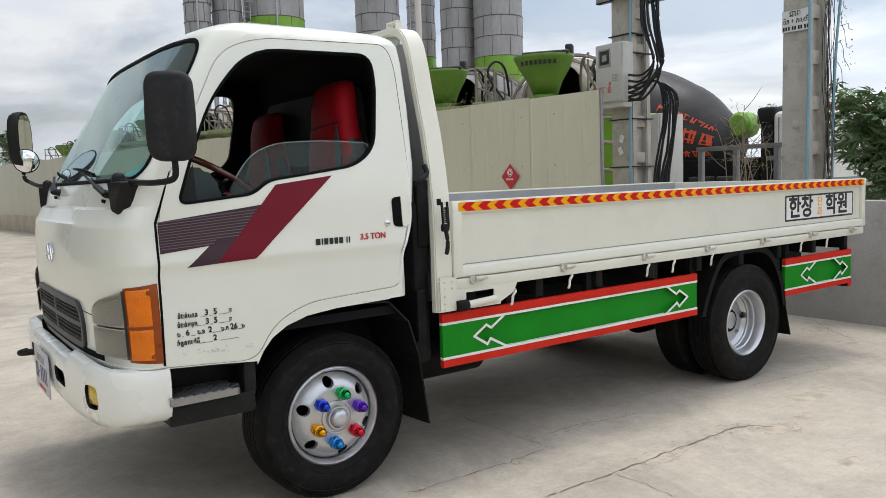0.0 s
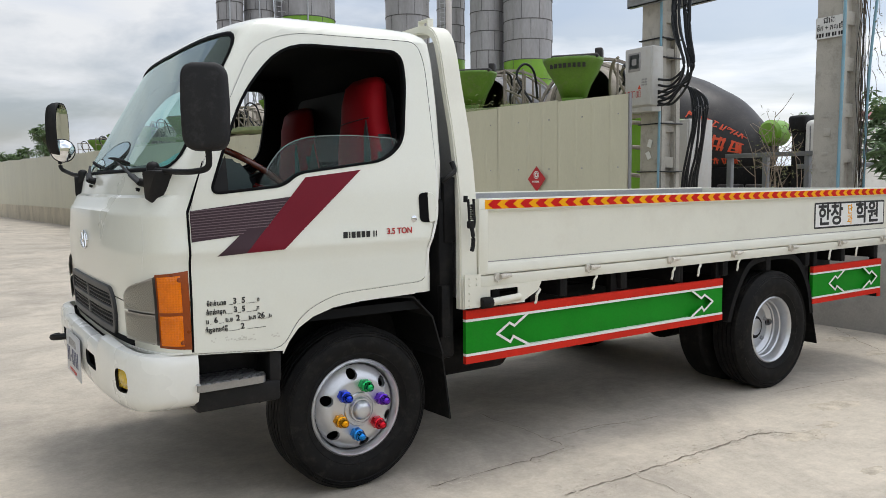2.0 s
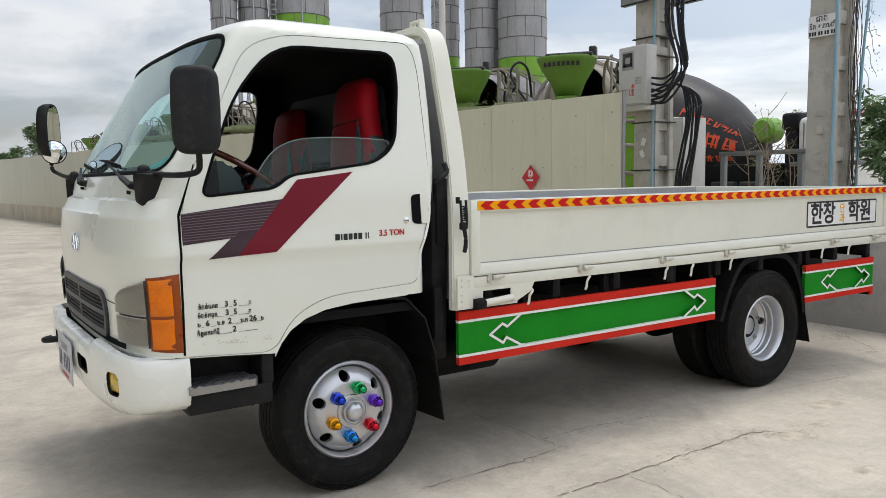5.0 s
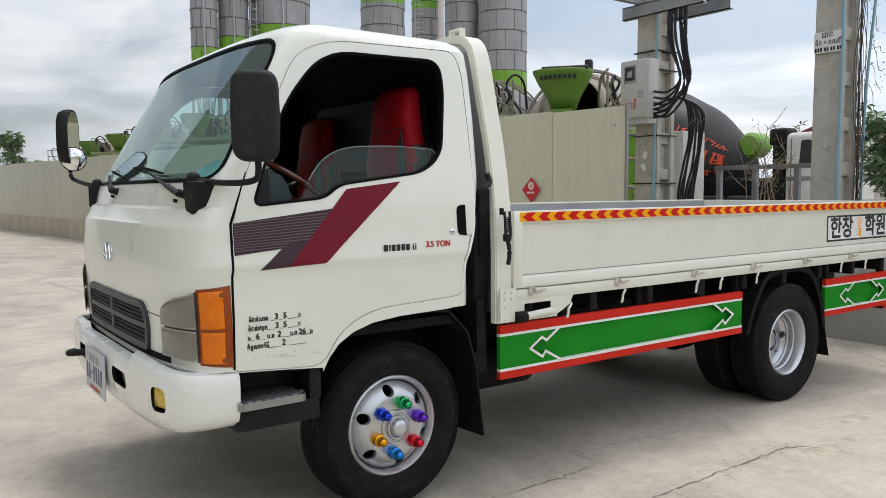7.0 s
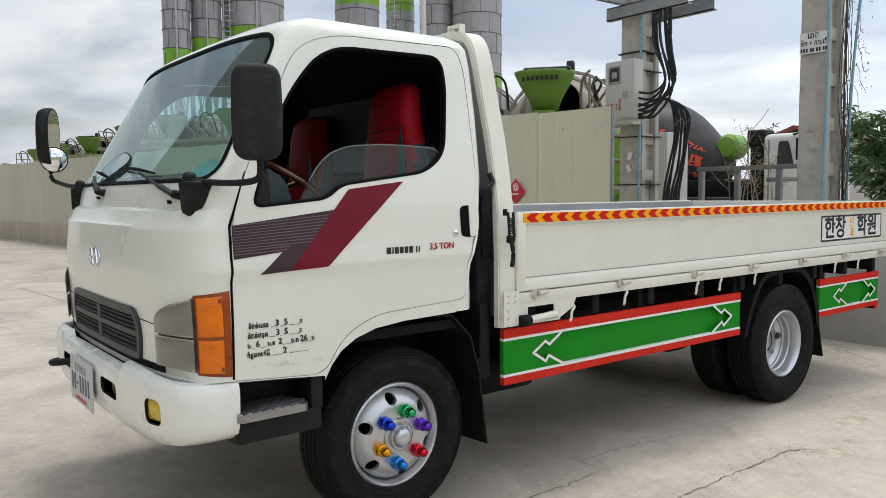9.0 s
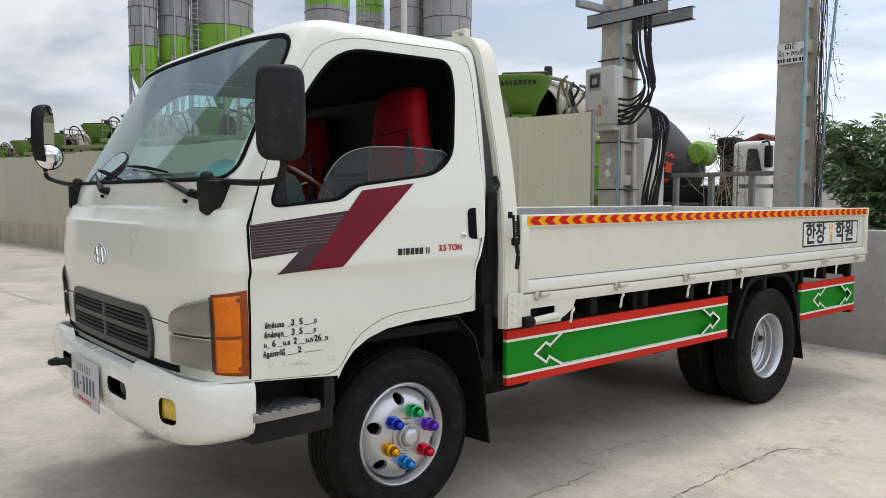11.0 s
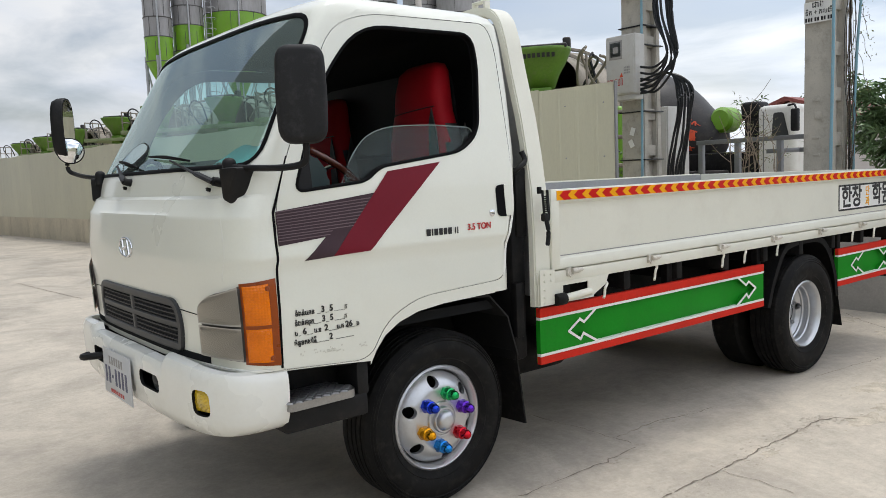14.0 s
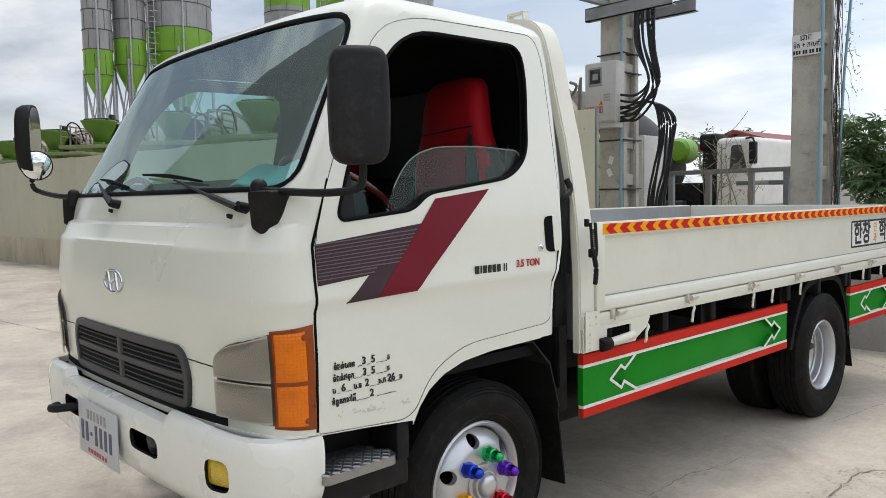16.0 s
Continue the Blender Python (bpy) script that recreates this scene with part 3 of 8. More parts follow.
def ladder(x, y, z0, z1, label):
    """A caged ladder up the silos."""
    t = thing("caged_ladder", (x, y, 0), label, "ladder")
    for dx in (-0.22, 0.22):
        bm = bmesh.new()
        rod(bm, (x + dx, y, z0), (x + dx, y, z1), 0.03, seg=6)
        part("stile", bm, STEEL, t)
    z = z0
    while z < z1:
        bm = bmesh.new()
        rod(bm, (x - 0.22, y, z), (x + 0.22, y, z), 0.018, seg=5)
        part("rung", bm, STEEL, t)
        z += 0.35
    z = z0 + 2
    while z < z1:
        bm = bmesh.new()
        pipe(bm, [(x + 0.38 * math.cos(a), y - 0.1 + 0.6 * math.sin(a), z) for a in [math.pi + math.pi * i / 8 for i in range(9)]], 0.02, 5)
        part("hoop", bm, STEEL, t)
        z += 0.7


ladder(19.75, 48.9, 0.012, 22, "grey caged steel ladder between silos")
ladder(33.4, 48.8, 0.012, 20, "grey caged steel ladder beside a silo")
bm = bmesh.new()
rod(bm, (4.71, 6.13, 0.012), (4.71, 6.13, 7.5), 0.042, seg=16)
solo("vent_pipe", bm, HOUSEWALL, "tall thin white pipe standing by the sheet wall", "pipe")
gal = thing("gallery", (35.8, 47.5, 8), "grey steel walkway truss between silos", "walkway")
for zz in (8.3, 9.2):
    for yy in (47.0, 48.2):
        bm = bmesh.new()
        rod(bm, (33.0, yy, zz), (39.5, yy, zz), 0.06, seg=6)
        part("chord", bm, STEEL, gal)
for k in range(7):
    for yy in (47.0, 48.2):
        bm = bmesh.new()
        rod(bm, (33.0 + k, yy, 8.3), (33.9 + k, yy, 9.2), 0.045, seg=6)
        part("brace", bm, STEEL, gal)

# ---- poles ----
def pole(x, y, dx, dy, label):
    """A square concrete pole with recessed rungs on one face."""
    p = thing("utility_pole", (x + dx / 2, y + dy / 2, 0), label, "utility pole", "concrete poles by the wall")
    bm = bmesh.new()
    h = 9.0
    for (a0, b0, a1, b1) in ((0, 0, 0.26, 1), (0.74, 0, 1, 1)):
        vs = []
        for z, k in ((0, 1.0), (h, 0.72)):
            for u, v in ((a0, b0), (a1, b0), (a1, b1), (a0, b1)):
                vs.append(bm.verts.new((x + dx / 2 + (u - 0.5) * dx * k, y + dy / 2 + (v - 0.5) * dy * k, z)))
        for f in ((3, 2, 1, 0), (4, 5, 6, 7), (0, 1, 5, 4), (1, 2, 6, 5), (2, 3, 7, 6), (3, 0, 4, 7)):
            bm.faces.new([vs[i] for i in f])
    bmesh.ops.recalc_face_normals(bm, faces=bm.faces)
    es = [e for e in bm.edges if abs((e.verts[0].co - e.verts[1].co).z) > 1]
    bmesh.ops.bevel(bm, geom=es, offset=0.012, segments=2, affect='EDGES')
    part("shaft", bm, CONCRETE, p, "weathered grey concrete shaft")
    z = 0.25
    while z < h - 0.3:
        k = 1 - 0.28 * z / h
        bm = bmesh.new()
        box(bm, (x + dx / 2 - 0.30 * dx * k, y + dy / 2 - 0.42 * dy * k, z), (x + dx / 2 + 0.30 * dx * k, y + dy / 2 + 0.42 * dy * k, z + 0.13), 0.01)
        part("rung", bm, CONCRETE, p)
        z += 0.42
    bm = bmesh.new()
    box(bm, (x + dx * 0.24, y + dy * 0.24, 0), (x + dx * 0.76, y + dy * 0.78, h * 0.99))
    part("web", bm, CONCRETE, p)
    return p


pole1 = pole(5.65, 3.165, 0.36, 0.34, "square grey concrete utility pole carrying cables")
pole2 = pole(5.50, 0.955, 0.34, 0.285, "square grey concrete utility pole with a paper notice")

# unseen plain wall closing the yard's far side, added to darken the cab's front
bm = bmesh.new()
box(bm, (-16.3, -30, 0), (-16, 14, 6.5))
solo("wall_west", bm, SHEET, "unseen tall plain beige wall, added to cut low light on the cab's front", "wall", "", "structure")
# second unseen wall, added so that less low light gets under the truck
bm = bmesh.new()
box(bm, (-16.4, -13.3, 0), (24, -13, 3.6))
solo("wall_south", bm, SHEET, "unseen plain beige wall, added to cut low light under the truck", "wall", "", "structure")
# plant building across the yard, seen in the windscreen's reflection
DARKSHEET = material("dark_sheet_cladding", (0.17, 0.19, 0.18), 0.55, 0.1, 0.15, 0.6, 12, 0.05, 0, (0.15, 0.13, 0.11), 0.4, (1, 1, 0.3))
plant = thing("plant_building", (-11, 22, 0), "tall plant building clad in dark grey-green sheet", "building")
bm = bmesh.new()
slab(bm, [(-7.0, 5.5, 0.03), (-7.0, 36, 0.03), (-7.0, 36, 22.5), (-7.0, 30, 22.5), (-7.0, 9.5, 17.5), (-7.0, 5.5, 17.0)], (-8.8, 0, 0))
plant_wall = part("wall", bm, DARKSHEET, plant, "dark grey-green sheet cladding", 0)
for k in range(30):
    bm = bmesh.new()
    yy = 6.0 + k
    box(bm, (-6.99, yy, 0.05), (-6.95, yy + 0.06, 17.0 + max(0.0, min(5.0, (yy - 9.5) * 0.244)) - 0.05))
    part("rib", bm, DARKSHEET, plant_wall, "", 0)

# ---- the truck ----
YC = 0.85
truck = thing("truck", (1.7, YC, 0), "white flatbed light truck with maroon door stripe, parked on concrete", "truck")

# height, front at the middle, depth of the corner curve, half width, back
CAB = [
    (0.62, -0.895, 0.19, 0.888, 0.378), (0.78, -0.90, 0.19, 0.897, 0.378), (0.95, -0.908, 0.195, 0.901, 0.378), (1.06, -0.915, 0.20, 0.897, 0.378), (1.094, -0.916, 0.201, 0.898, 0.380), (1.120, -0.916, 0.202, 0.9095, 0.384), (1.138, -0.915, 0.202, 0.910, 0.391),
    (1.18, -0.913, 0.202, 0.9025, 0.405), (1.26, -0.907, 0.20, 0.895, 0.428), (1.276, -0.904, 0.199, 0.8938, 0.431), (1.289, -0.891, 0.195, 0.8925, 0.434), (1.332, -0.871, 0.188, 0.889, 0.442), (1.343, -0.849, 0.183, 0.888, 0.444),
    (1.40, -0.838, 0.181, 0.882, 0.452), (1.435, -0.826, 0.178, 0.878, 0.457), (1.47, -0.804, 0.167, 0.873, 0.46), (1.72, -0.654, 0.132, 0.84, 0.463),
    (1.92, -0.535, 0.115, 0.813, 0.456), (2.00, -0.488, 0.118, 0.800, 0.446), (2.028, -0.455, 0.13, 0.782, 0.432), (2.051, -0.40, 0.14, 0.742, 0.406),
    (2.071, -0.325, 0.145, 0.67, 0.365), (2.087, -0.215, 0.145, 0.53, 0.30), (2.096, -0.06, 0.12, 0.30, 0.20)]


def bend(s):
    return 1 - max(0.0, 1 - abs(s) ** 3) ** (1 / 3)


def cab_front(s, z, off=0.0):
    """A point of the cab's front skin: s from -1 (driver's side) to 1."""
    xc, d, h, _ = lerp_table(CAB, z)
    return Vector((xc + d * bend(s) - off * (1 - 0.75 * abs(s) ** 6), YC + (h + off * abs(s) ** 6) * s, z))


def side_y(z):
    return YC - lerp_table(CAB, z)[2]


def cab_shell():
    bm = bmesh.new()
    zs = []
    for a, b in zip(CAB, CAB[1:]):
        k = max(1, round((b[0] - a[0]) / 0.045))
        zs += [a[0] + (b[0] - a[0]) * i / k for i in range(k)]
    zs.append(CAB[-1][0])
    rings = []
    for z in zs:
        xc, d, h, xr = lerp_table(CAB, z)
        row = []
        for i in range(-20, 21):
            s = math.sin(i / 20 * math.pi / 2)
            row.append((xc + d * bend(s), YC + h * s))
        r = min(0.07, h * 0.3)
        x_edge = xc + d
        for k in range(1, 9):
            row.append((x_edge + (xr - r - x_edge) * k / 8, YC + h))
        for k in range(1, 5):
            a = k / 4 * math.pi / 2
            row.append((xr - r + r * math.sin(a), YC + h - r + r * math.cos(a)))
        for k in range(1, 6):
            row.append((xr, YC + (h - r) * (1 - 2 * k / 6)))
        back = [(x, 2 * YC - y) for x, y in row[41:53]]
        row += back[::-1]
        rings.append([bm.verts.new((x, y, z)) for x, y in row])
    n = len(rings[0])
    for a, b in zip(rings, rings[1:]):
        for i in range(n):
            bm.faces.new((a[i], a[(i + 1) % n], b[(i + 1) % n], b[i]))
    bm.faces.new(rings[-1])
    bmesh.ops.recalc_face_normals(bm, faces=bm.faces)
    return bm


def cut(bm, poly, plane, keep):
    """Score the faces that keep() picks along a 2D outline; plane: the two axes of the outline."""
    i, j = plane
    for k in range(len(poly)):
        a, b = Vector(poly[k - 1]), Vector(poly[k])
        if (b - a).length < 1e-5:
            continue
        lo0, hi0 = min(a[0], b[0]) - 0.06, max(a[0], b[0]) + 0.06
        lo1, hi1 = min(a[1], b[1]) - 0.06, max(a[1], b[1]) + 0.06
        fs = []
        for f in bm.faces:
            if keep(f):
                us, vs = [v.co[i] for v in f.verts], [v.co[j] for v in f.verts]
                if max(us) > lo0 and min(us) < hi0 and max(vs) > lo1 and min(vs) < hi1:
                    fs.append(f)
        d = (b - a).normalized()
        no, co = Vector((0, 0, 0)), Vector((0, 0, 0))
        no[i], no[j] = -d.y, d.x
        co[i], co[j] = a.x, a.y
        geom = fs + list({e for f in fs for e in f.edges}) + list({v for f in fs for v in f.verts})
        bmesh.ops.bisect_plane(bm, geom=geom, plane_co=co, plane_no=no, dist=1e-5)


def pick(bm, poly, plane, keep):
    i, j = plane
    out = []
    for f in bm.faces:
        if keep(f):
            c = f.calc_center_median()
            if inside((c[i], c[j]), poly):
                out.append(f)
    return out


def left_face(f):
    return f.normal.y < -0.5 and f.calc_center_median().y < YC - 0.5


def right_face(f):
    return f.normal.y > 0.5 and f.calc_center_median().y > YC + 0.5


def front_face(f):
    return f.normal.x < -0.2


DOOR = rounded([(-0.703, 0.752), (-0.39, 0.728), (-0.345, 0.745), (-0.275, 0.855), (-0.13, 0.925), (0.325, 0.945), (0.345, 1.11), (0.392, 1.22), (0.402, 1.45), (0.385, 1.90), (0.355, 2.0), (-0.24, 1.985), (-0.405, 1.925), (-0.635, 1.47), (-0.703, 1.28)],
               [0.01, 0.03, 0.05, 0.08, 0.1, 0.05, 0.05, 0.05, 0.2, 0.08, 0.06, 0.12, 0.1, 0.1, 0.1], 4)
SIDEWIN = rounded([(-0.618, 1.345), (-0.325, 1.372), (-0.262, 1.422), (0.14, 1.474), (0.24, 1.55), (0.277, 1.82), (0.268, 1.950), (-0.285, 1.940), (-0.462, 1.73), (-0.560, 1.50)],
                  [0.04, 0.06, 0.06, 0.1, 0.09, 0.05, 0.09, 0.13, 0.1, 0.1], 5)
SCREEN = rounded([(YC - 0.845, 1.44), (YC + 0.845, 1.44), (YC + 0.772, 1.976), (YC + 0.4, 1.996), (YC - 0.4, 1.996), (YC - 0.772, 1.976)], [0.08, 0.08, 0.09, 0.2, 0.2, 0.09], 5)
dense_screen = []
for i in range(len(SCREEN)):
    a, b = SCREEN[i - 1], SCREEN[i]
    k = max(1, int(math.hypot(b[0] - a[0], b[1] - a[1]) / 0.04))
    dense_screen += [(a[0] + (b[0] - a[0]) * j / k, a[1] + (b[1] - a[1]) * j / k) for j in range(k)]
REARWIN = rounded([(YC - 0.6, 1.5), (YC + 0.6, 1.5), (YC + 0.55, 1.86), (YC - 0.55, 1.86)], 0.08, 4)
ARCH = [(-0.352, 0.5), (-0.352, 0.70), (-0.325, 0.752), (-0.285, 0.80), (-0.22, 0.84), (-0.13, 0.868), (0.0, 0.882), (0.6, 0.90), (0.6, 0.5)]
SKIRT = [(-1.2, 0.5), (-0.352, 0.5), (-0.352, 0.715), (-0.69, 0.748), (-1.2, 0.79)]
NOSECUT = [(YC - 1.0, 0.5), (YC + 1.0, 0.5), (YC + 1.0, 0.745), (YC - 1.0, 0.745)]

shell = cab_shell()
doors = {}
for side, face in (("left", left_face), ("right", right_face)):
    for poly in (ARCH, SKIRT):
        cut(shell, poly, (0, 2), face)
        bmesh.ops.delete(shell, geom=pick(shell, poly, (0, 2), face), context='FACES')
    cut(shell, SIDEWIN, (0, 2), face)
    bmesh.ops.delete(shell, geom=pick(shell, SIDEWIN, (0, 2), face), context='FACES')
    outer = grow(DOOR, 0.003)
    cut(shell, outer, (0, 2), face)
    cut(shell, DOOR, (0, 2), face)
    leaf = pick(shell, DOOR, (0, 2), face)
    d = bmesh.new()
    vmap = {}
    for f in leaf:
        for v in f.verts:
            if v not in vmap:
                vmap[v] = d.verts.new(v.co)
        d.faces.new([vmap[v] for v in f.verts])
    doors[side] = d
    bmesh.ops.delete(shell, geom=pick(shell, outer, (0, 2), face), context='FACES')
cut(shell, SCREEN, (1, 2), front_face)
bmesh.ops.delete(shell, geom=pick(shell, SCREEN, (1, 2), front_face), context='FACES')
cut(shell, NOSECUT, (1, 2), front_face)
bmesh.ops.delete(shell, geom=pick(shell, NOSECUT, (1, 2), front_face), context='FACES')
geom = [f for f in shell.faces if f.calc_center_median().x > 0.25]
bmesh.ops.bisect_plane(shell, geom=geom + list({e for f in geom for e in f.edges}) + list({v for f in geom for v in f.verts}), plane_co=(0, 0, 0.893), plane_no=(0, 0, 1), dist=1e-5)
bmesh.ops.delete(shell, geom=[f for f in shell.faces if f.calc_center_median().x > 0.25 and f.calc_center_median().z < 0.893], context='FACES')


def thicken(ob, t):
    md = ob.modifiers.new("thickness", 'SOLIDIFY')
    md.thickness, md.offset, md.material_offset, md.material_offset_rim = t, -1, 1, 1
    crisp = ob.modifiers.new("crisp_edges", 'EDGE_SPLIT')
    crisp.split_angle = radians(34)
    even = ob.modifiers.new("even_normals", 'WEIGHTED_NORMAL')
    even.keep_sharp = True


cab = part("cab", shell, [PAINT, INTERIOR], truck, "off-white painted steel cab shell", 34)
thicken(cab, 0.025)
for side in doors:
    bmesh.ops.recalc_face_normals(doors[side], faces=doors[side].faces)
    c = doors[side].faces[0]
    if (c.normal.y < 0) != (side == "left"):
        bmesh.ops.reverse_faces(doors[side], faces=doors[side].faces)
    dr = part("door", doors[side], [PAINT, INTERIOR], truck, "off-white door with its window wound down" if side == "left" else "off-white door with clear window", 50)
    thicken(dr, 0.03)
    doors[side] = dr
door = doors["left"]


def side_patch(poly, off, thick=0.0015, mirror=False):
    """A thin plate on the cab's side, of an outline in x and z."""
    bm = bmesh.new()
    vs = [bm.verts.new((p[0], 0, p[1])) for p in poly]
    bm.faces.new(vs)
    zs = [p[1] for p in poly]
    for row in CAB:
        if min(zs) < row[0] < max(zs):
            bmesh.ops.bisect_plane(bm, geom=bm.faces[:] + bm.edges[:] + bm.verts[:], plane_co=(0, 0, row[0]), plane_no=(0, 0, 1), dist=1e-5)
    for v in bm.verts:
        v.co.y = side_y(v.co.z) - off
        if mirror:
            v.co.y = 2 * YC - v.co.y
    bmesh.ops.recalc_face_normals(bm, faces=bm.faces)
    f = bm.faces[0] if len(bm.faces) else None
    if f and (f.normal.y > 0) != mirror:
        bmesh.ops.reverse_faces(bm, faces=bm.faces)
    r = bmesh.ops.extrude_face_region(bm, geom=bm.faces[:])
    bmesh.ops.translate(bm, verts=[g for g in r["geom"] if isinstance(g, bmesh.types.BMVert)], vec=(0, -thick if not mirror else thick, 0))
    bmesh.ops.recalc_face_normals(bm, faces=bm.faces)
    return bm


def side_seal(poly, w, parent, name, mirror=False, depth=0.012):
    """A rubber strip round an opening of the side."""
    bm = bmesh.new()
    out_, in_ = grow(poly, w * 0.6), grow(poly, -w * 0.5)
    rows = []
    for ring, off in ((out_, 0.0005), (out_, depth * 0.6), (poly, depth), (in_, depth * 0.4), (in_, -0.02)):
        row = []
        for p in ring:
            y = side_y(p[1]) - off
            row.append(bm.verts.new((p[0], 2 * YC - y if mirror else y, p[1])))
        rows.append(row)
    n = len(poly)
    for a, b in zip(rows, rows[1:]):
        for i in range(n):
            bm.faces.new((a[i], a[(i + 1) % n], b[(i + 1) % n], b[i]))
    bmesh.ops.recalc_face_normals(bm, faces=bm.faces)
    return part(name, bm, RUBBERSEAL, parent, "black rubber seal", 60)


side_seal(SIDEWIN, 0.010, door, "window_seal", False, 0.004)
side_seal(SIDEWIN, 0.022, doors["right"], "window_seal", True)


def along(s, z):
    """Distance round the front's curve from its middle to s."""
    _, d, h, _ = lerp_table(CAB, z)
    n, total, old = 60, 0.0, (0.0, 0.0)
    for i in range(1, n + 1):
        k = abs(s) * i / n
        p = (d * bend(k), h * k)
        total += math.hypot(p[0] - old[0], p[1] - old[1])
        old = p
    return math.copysign(total, s)


def across(u, z):
    """The s at that distance round the front."""
    lo, hi = 0.0, 0.9999
    for _ in range(18):
        mid = (lo + hi) / 2
        if along(mid, z) < abs(u):
            lo = mid
        else:
            hi = mid
    return math.copysign((lo + hi) / 2, u)


def front_strip(poly, w, name, parent, mat_, depth=0.012):
    bm = bmesh.new()
    rows = []
    flat = [(along((y - YC) / lerp_table(CAB, z)[2], z), z) for y, z in poly]
    for ring, off in ((grow(flat, w * 0.5), -0.002), (grow(flat, w * 0.5), depth * 0.7), (flat, depth), (grow(flat, -w * 0.5), depth * 0.5), (grow(flat, -w * 0.5), -0.012)):
        rows.append([bm.verts.new(cab_front(across(u, z), z, off)) for u, z in ring])
    n = len(poly)
    for a, b in zip(rows, rows[1:]):
        for i in range(n):
            bm.faces.new((a[i], a[(i + 1) % n], b[(i + 1) % n], b[i]))
    bmesh.ops.recalc_face_normals(bm, faces=bm.faces)
    return part(name, bm, mat_, parent, "", 60)


front_strip(dense_screen, 0.016, "windscreen_seal", cab, RUBBERSEAL, 0.004)

# windscreen: a curved sheet of glass
ws = bmesh.new()
grid = []
for k in range(9):
    z = 1.432 + (2.002 - 1.432) * k / 8
    grid.append([ws.verts.new(cab_front(math.sin(i / 14 * math.pi / 2) * 0.992, z, -0.003)) for i in range(-14, 15)])
for a, b in zip(grid, grid[1:]):
    for i in range(len(a) - 1):
        ws.faces.new((a[i], a[i + 1], b[i + 1], b[i]))
bmesh.ops.recalc_face_normals(ws, faces=ws.faces)
screen = part("windscreen", ws, WINDSCREEN, cab, "green-tinted windscreen", 60)
screen.visible_shadow = False

# half-lowered glass of the driver's door and the glass of the other door
dg = bmesh.new()
GLASSPANE = rounded([(-0.46, 1.30), (0.10, 1.38), (0.225, 1.48), (0.226, 1.570), (0.0, 1.580), (-0.20, 1.570), (-0.30, 1.535), (-0.37, 1.46)], [0.01, 0.03, 0.05, 0.035, 0.08, 0.08, 0.06, 0.06], 4)
dg.faces.new([dg.verts.new((p[0], side_y(p[1]) + 0.02, p[1])) for p in GLASSPANE])
dgo = part("window_glass", dg, CLEARGLASS, door, "half-lowered clear door glass")
dgo.visible_shadow = False
dg = bmesh.new()
pipe(dg, [(p[0], side_y(p[1]) + 0.02, p[1]) for p in GLASSPANE if p[1] > 1.43], 0.0022, 6)
part("glass_edge", dg, GLASSEDGE, door, "ground glass edge", 40)

part("door_joint", side_patch([(-0.7115, 0.757), (-0.7030, 0.757), (-0.7030, 1.275), (-0.637, 1.466), (-0.640, 1.468), (-0.7115, 1.282)], 0.0006, 0.001), RUBBERSEAL, cab, "dark joint at the door's front edge")
# painted jamb behind the joint round the driver's door
ring = []
for a, b in zip(DOOR, list(DOOR[1:]) + [DOOR[0]]):
    n = max(1, int(math.hypot(b[0] - a[0], b[1] - a[1]) / 0.04))
    ring += [(a[0] + (b[0] - a[0]) * i / n, a[1] + (b[1] - a[1]) * i / n) for i in range(n)]
bm = bmesh.new()
rows = [[bm.verts.new((p[0], side_y(p[1]) + 0.0035, p[1])) for p in grow(ring, d)] for d in (0.008, -0.004)]
for i in range(len(ring)):
    bm.faces.new((rows[0][i - 1], rows[0][i], rows[1][i], rows[1][i - 1]))
bmesh.ops.recalc_face_normals(bm, faces=bm.faces)
part("door_jamb", bm, BUMPERPAINT, cab, "pale painted door jamb", 0)
# decals of the door
part("maroon_stripe", side_patch([(-0.232, 1.404), (0.02, 1.434), (-0.34, 1.122), (-0.494, 1.116), (-0.30, 1.328)], 0.002), MAROON, door, "maroon slanted stripe")
part("plum_stripe", side_patch([(-0.699, 1.283), (-0.285, 1.330), (-0.478, 1.1165), (-0.606, 1.11), (-0.517, 1.185), (-0.699, 1.168)], 0.0008), PLUM, door, "plum-grey stripe with fine lines")


# ---- bumper ----
def bumper_point(s, z, off):
    xc, d, h = -0.968, 0.278, 0.90
    b = 1 - max(0.0, 1 - abs(s) ** 4.0) ** (1 / 4.0)
    t = (z - 0.505) / 0.29
    low = 0.03 * max(0.0, min(1.0, (0.52 - abs(s)) / 0.03)) * max(0.0, t - 0.5) * 2
    z -= low
    return Vector((xc + d * b - off * (1 - abs(s) ** 5), YC + (h + off) * s, z + (1 - t) * 0.03 * abs(s) ** 4 - t * (0.012 + 0.03 * abs(s) ** 3)))


PROF = [(0.76, -0.055), (0.795, -0.05), (0.797, -0.035), (0.788, -0.012), (0.765, 0.0), (0.72, 0.004), (0.67, 0.003), (0.62, 0.0), (0.575, -0.006), (0.542, -0.018), (0.515, -0.045), (0.505, -0.10)]
bm = bmesh.new()
SS = sorted([math.sin(i / 24 * math.pi / 2) for i in range(-24, 25)] + [-0.52, -0.49, 0.49, 0.52])
rows = [[bm.verts.new(bumper_point(s, z, o)) for s in SS] for z, o in PROF]
for a, b in zip(rows, rows[1:]):
    for i in range(len(SS) - 1):
        bm.faces.new((a[i], a[i + 1], b[i + 1], b[i]))
bmesh.ops.recalc_face_normals(bm, faces=bm.faces)


def bumper_face(f):
    return f.normal.x < -0.1


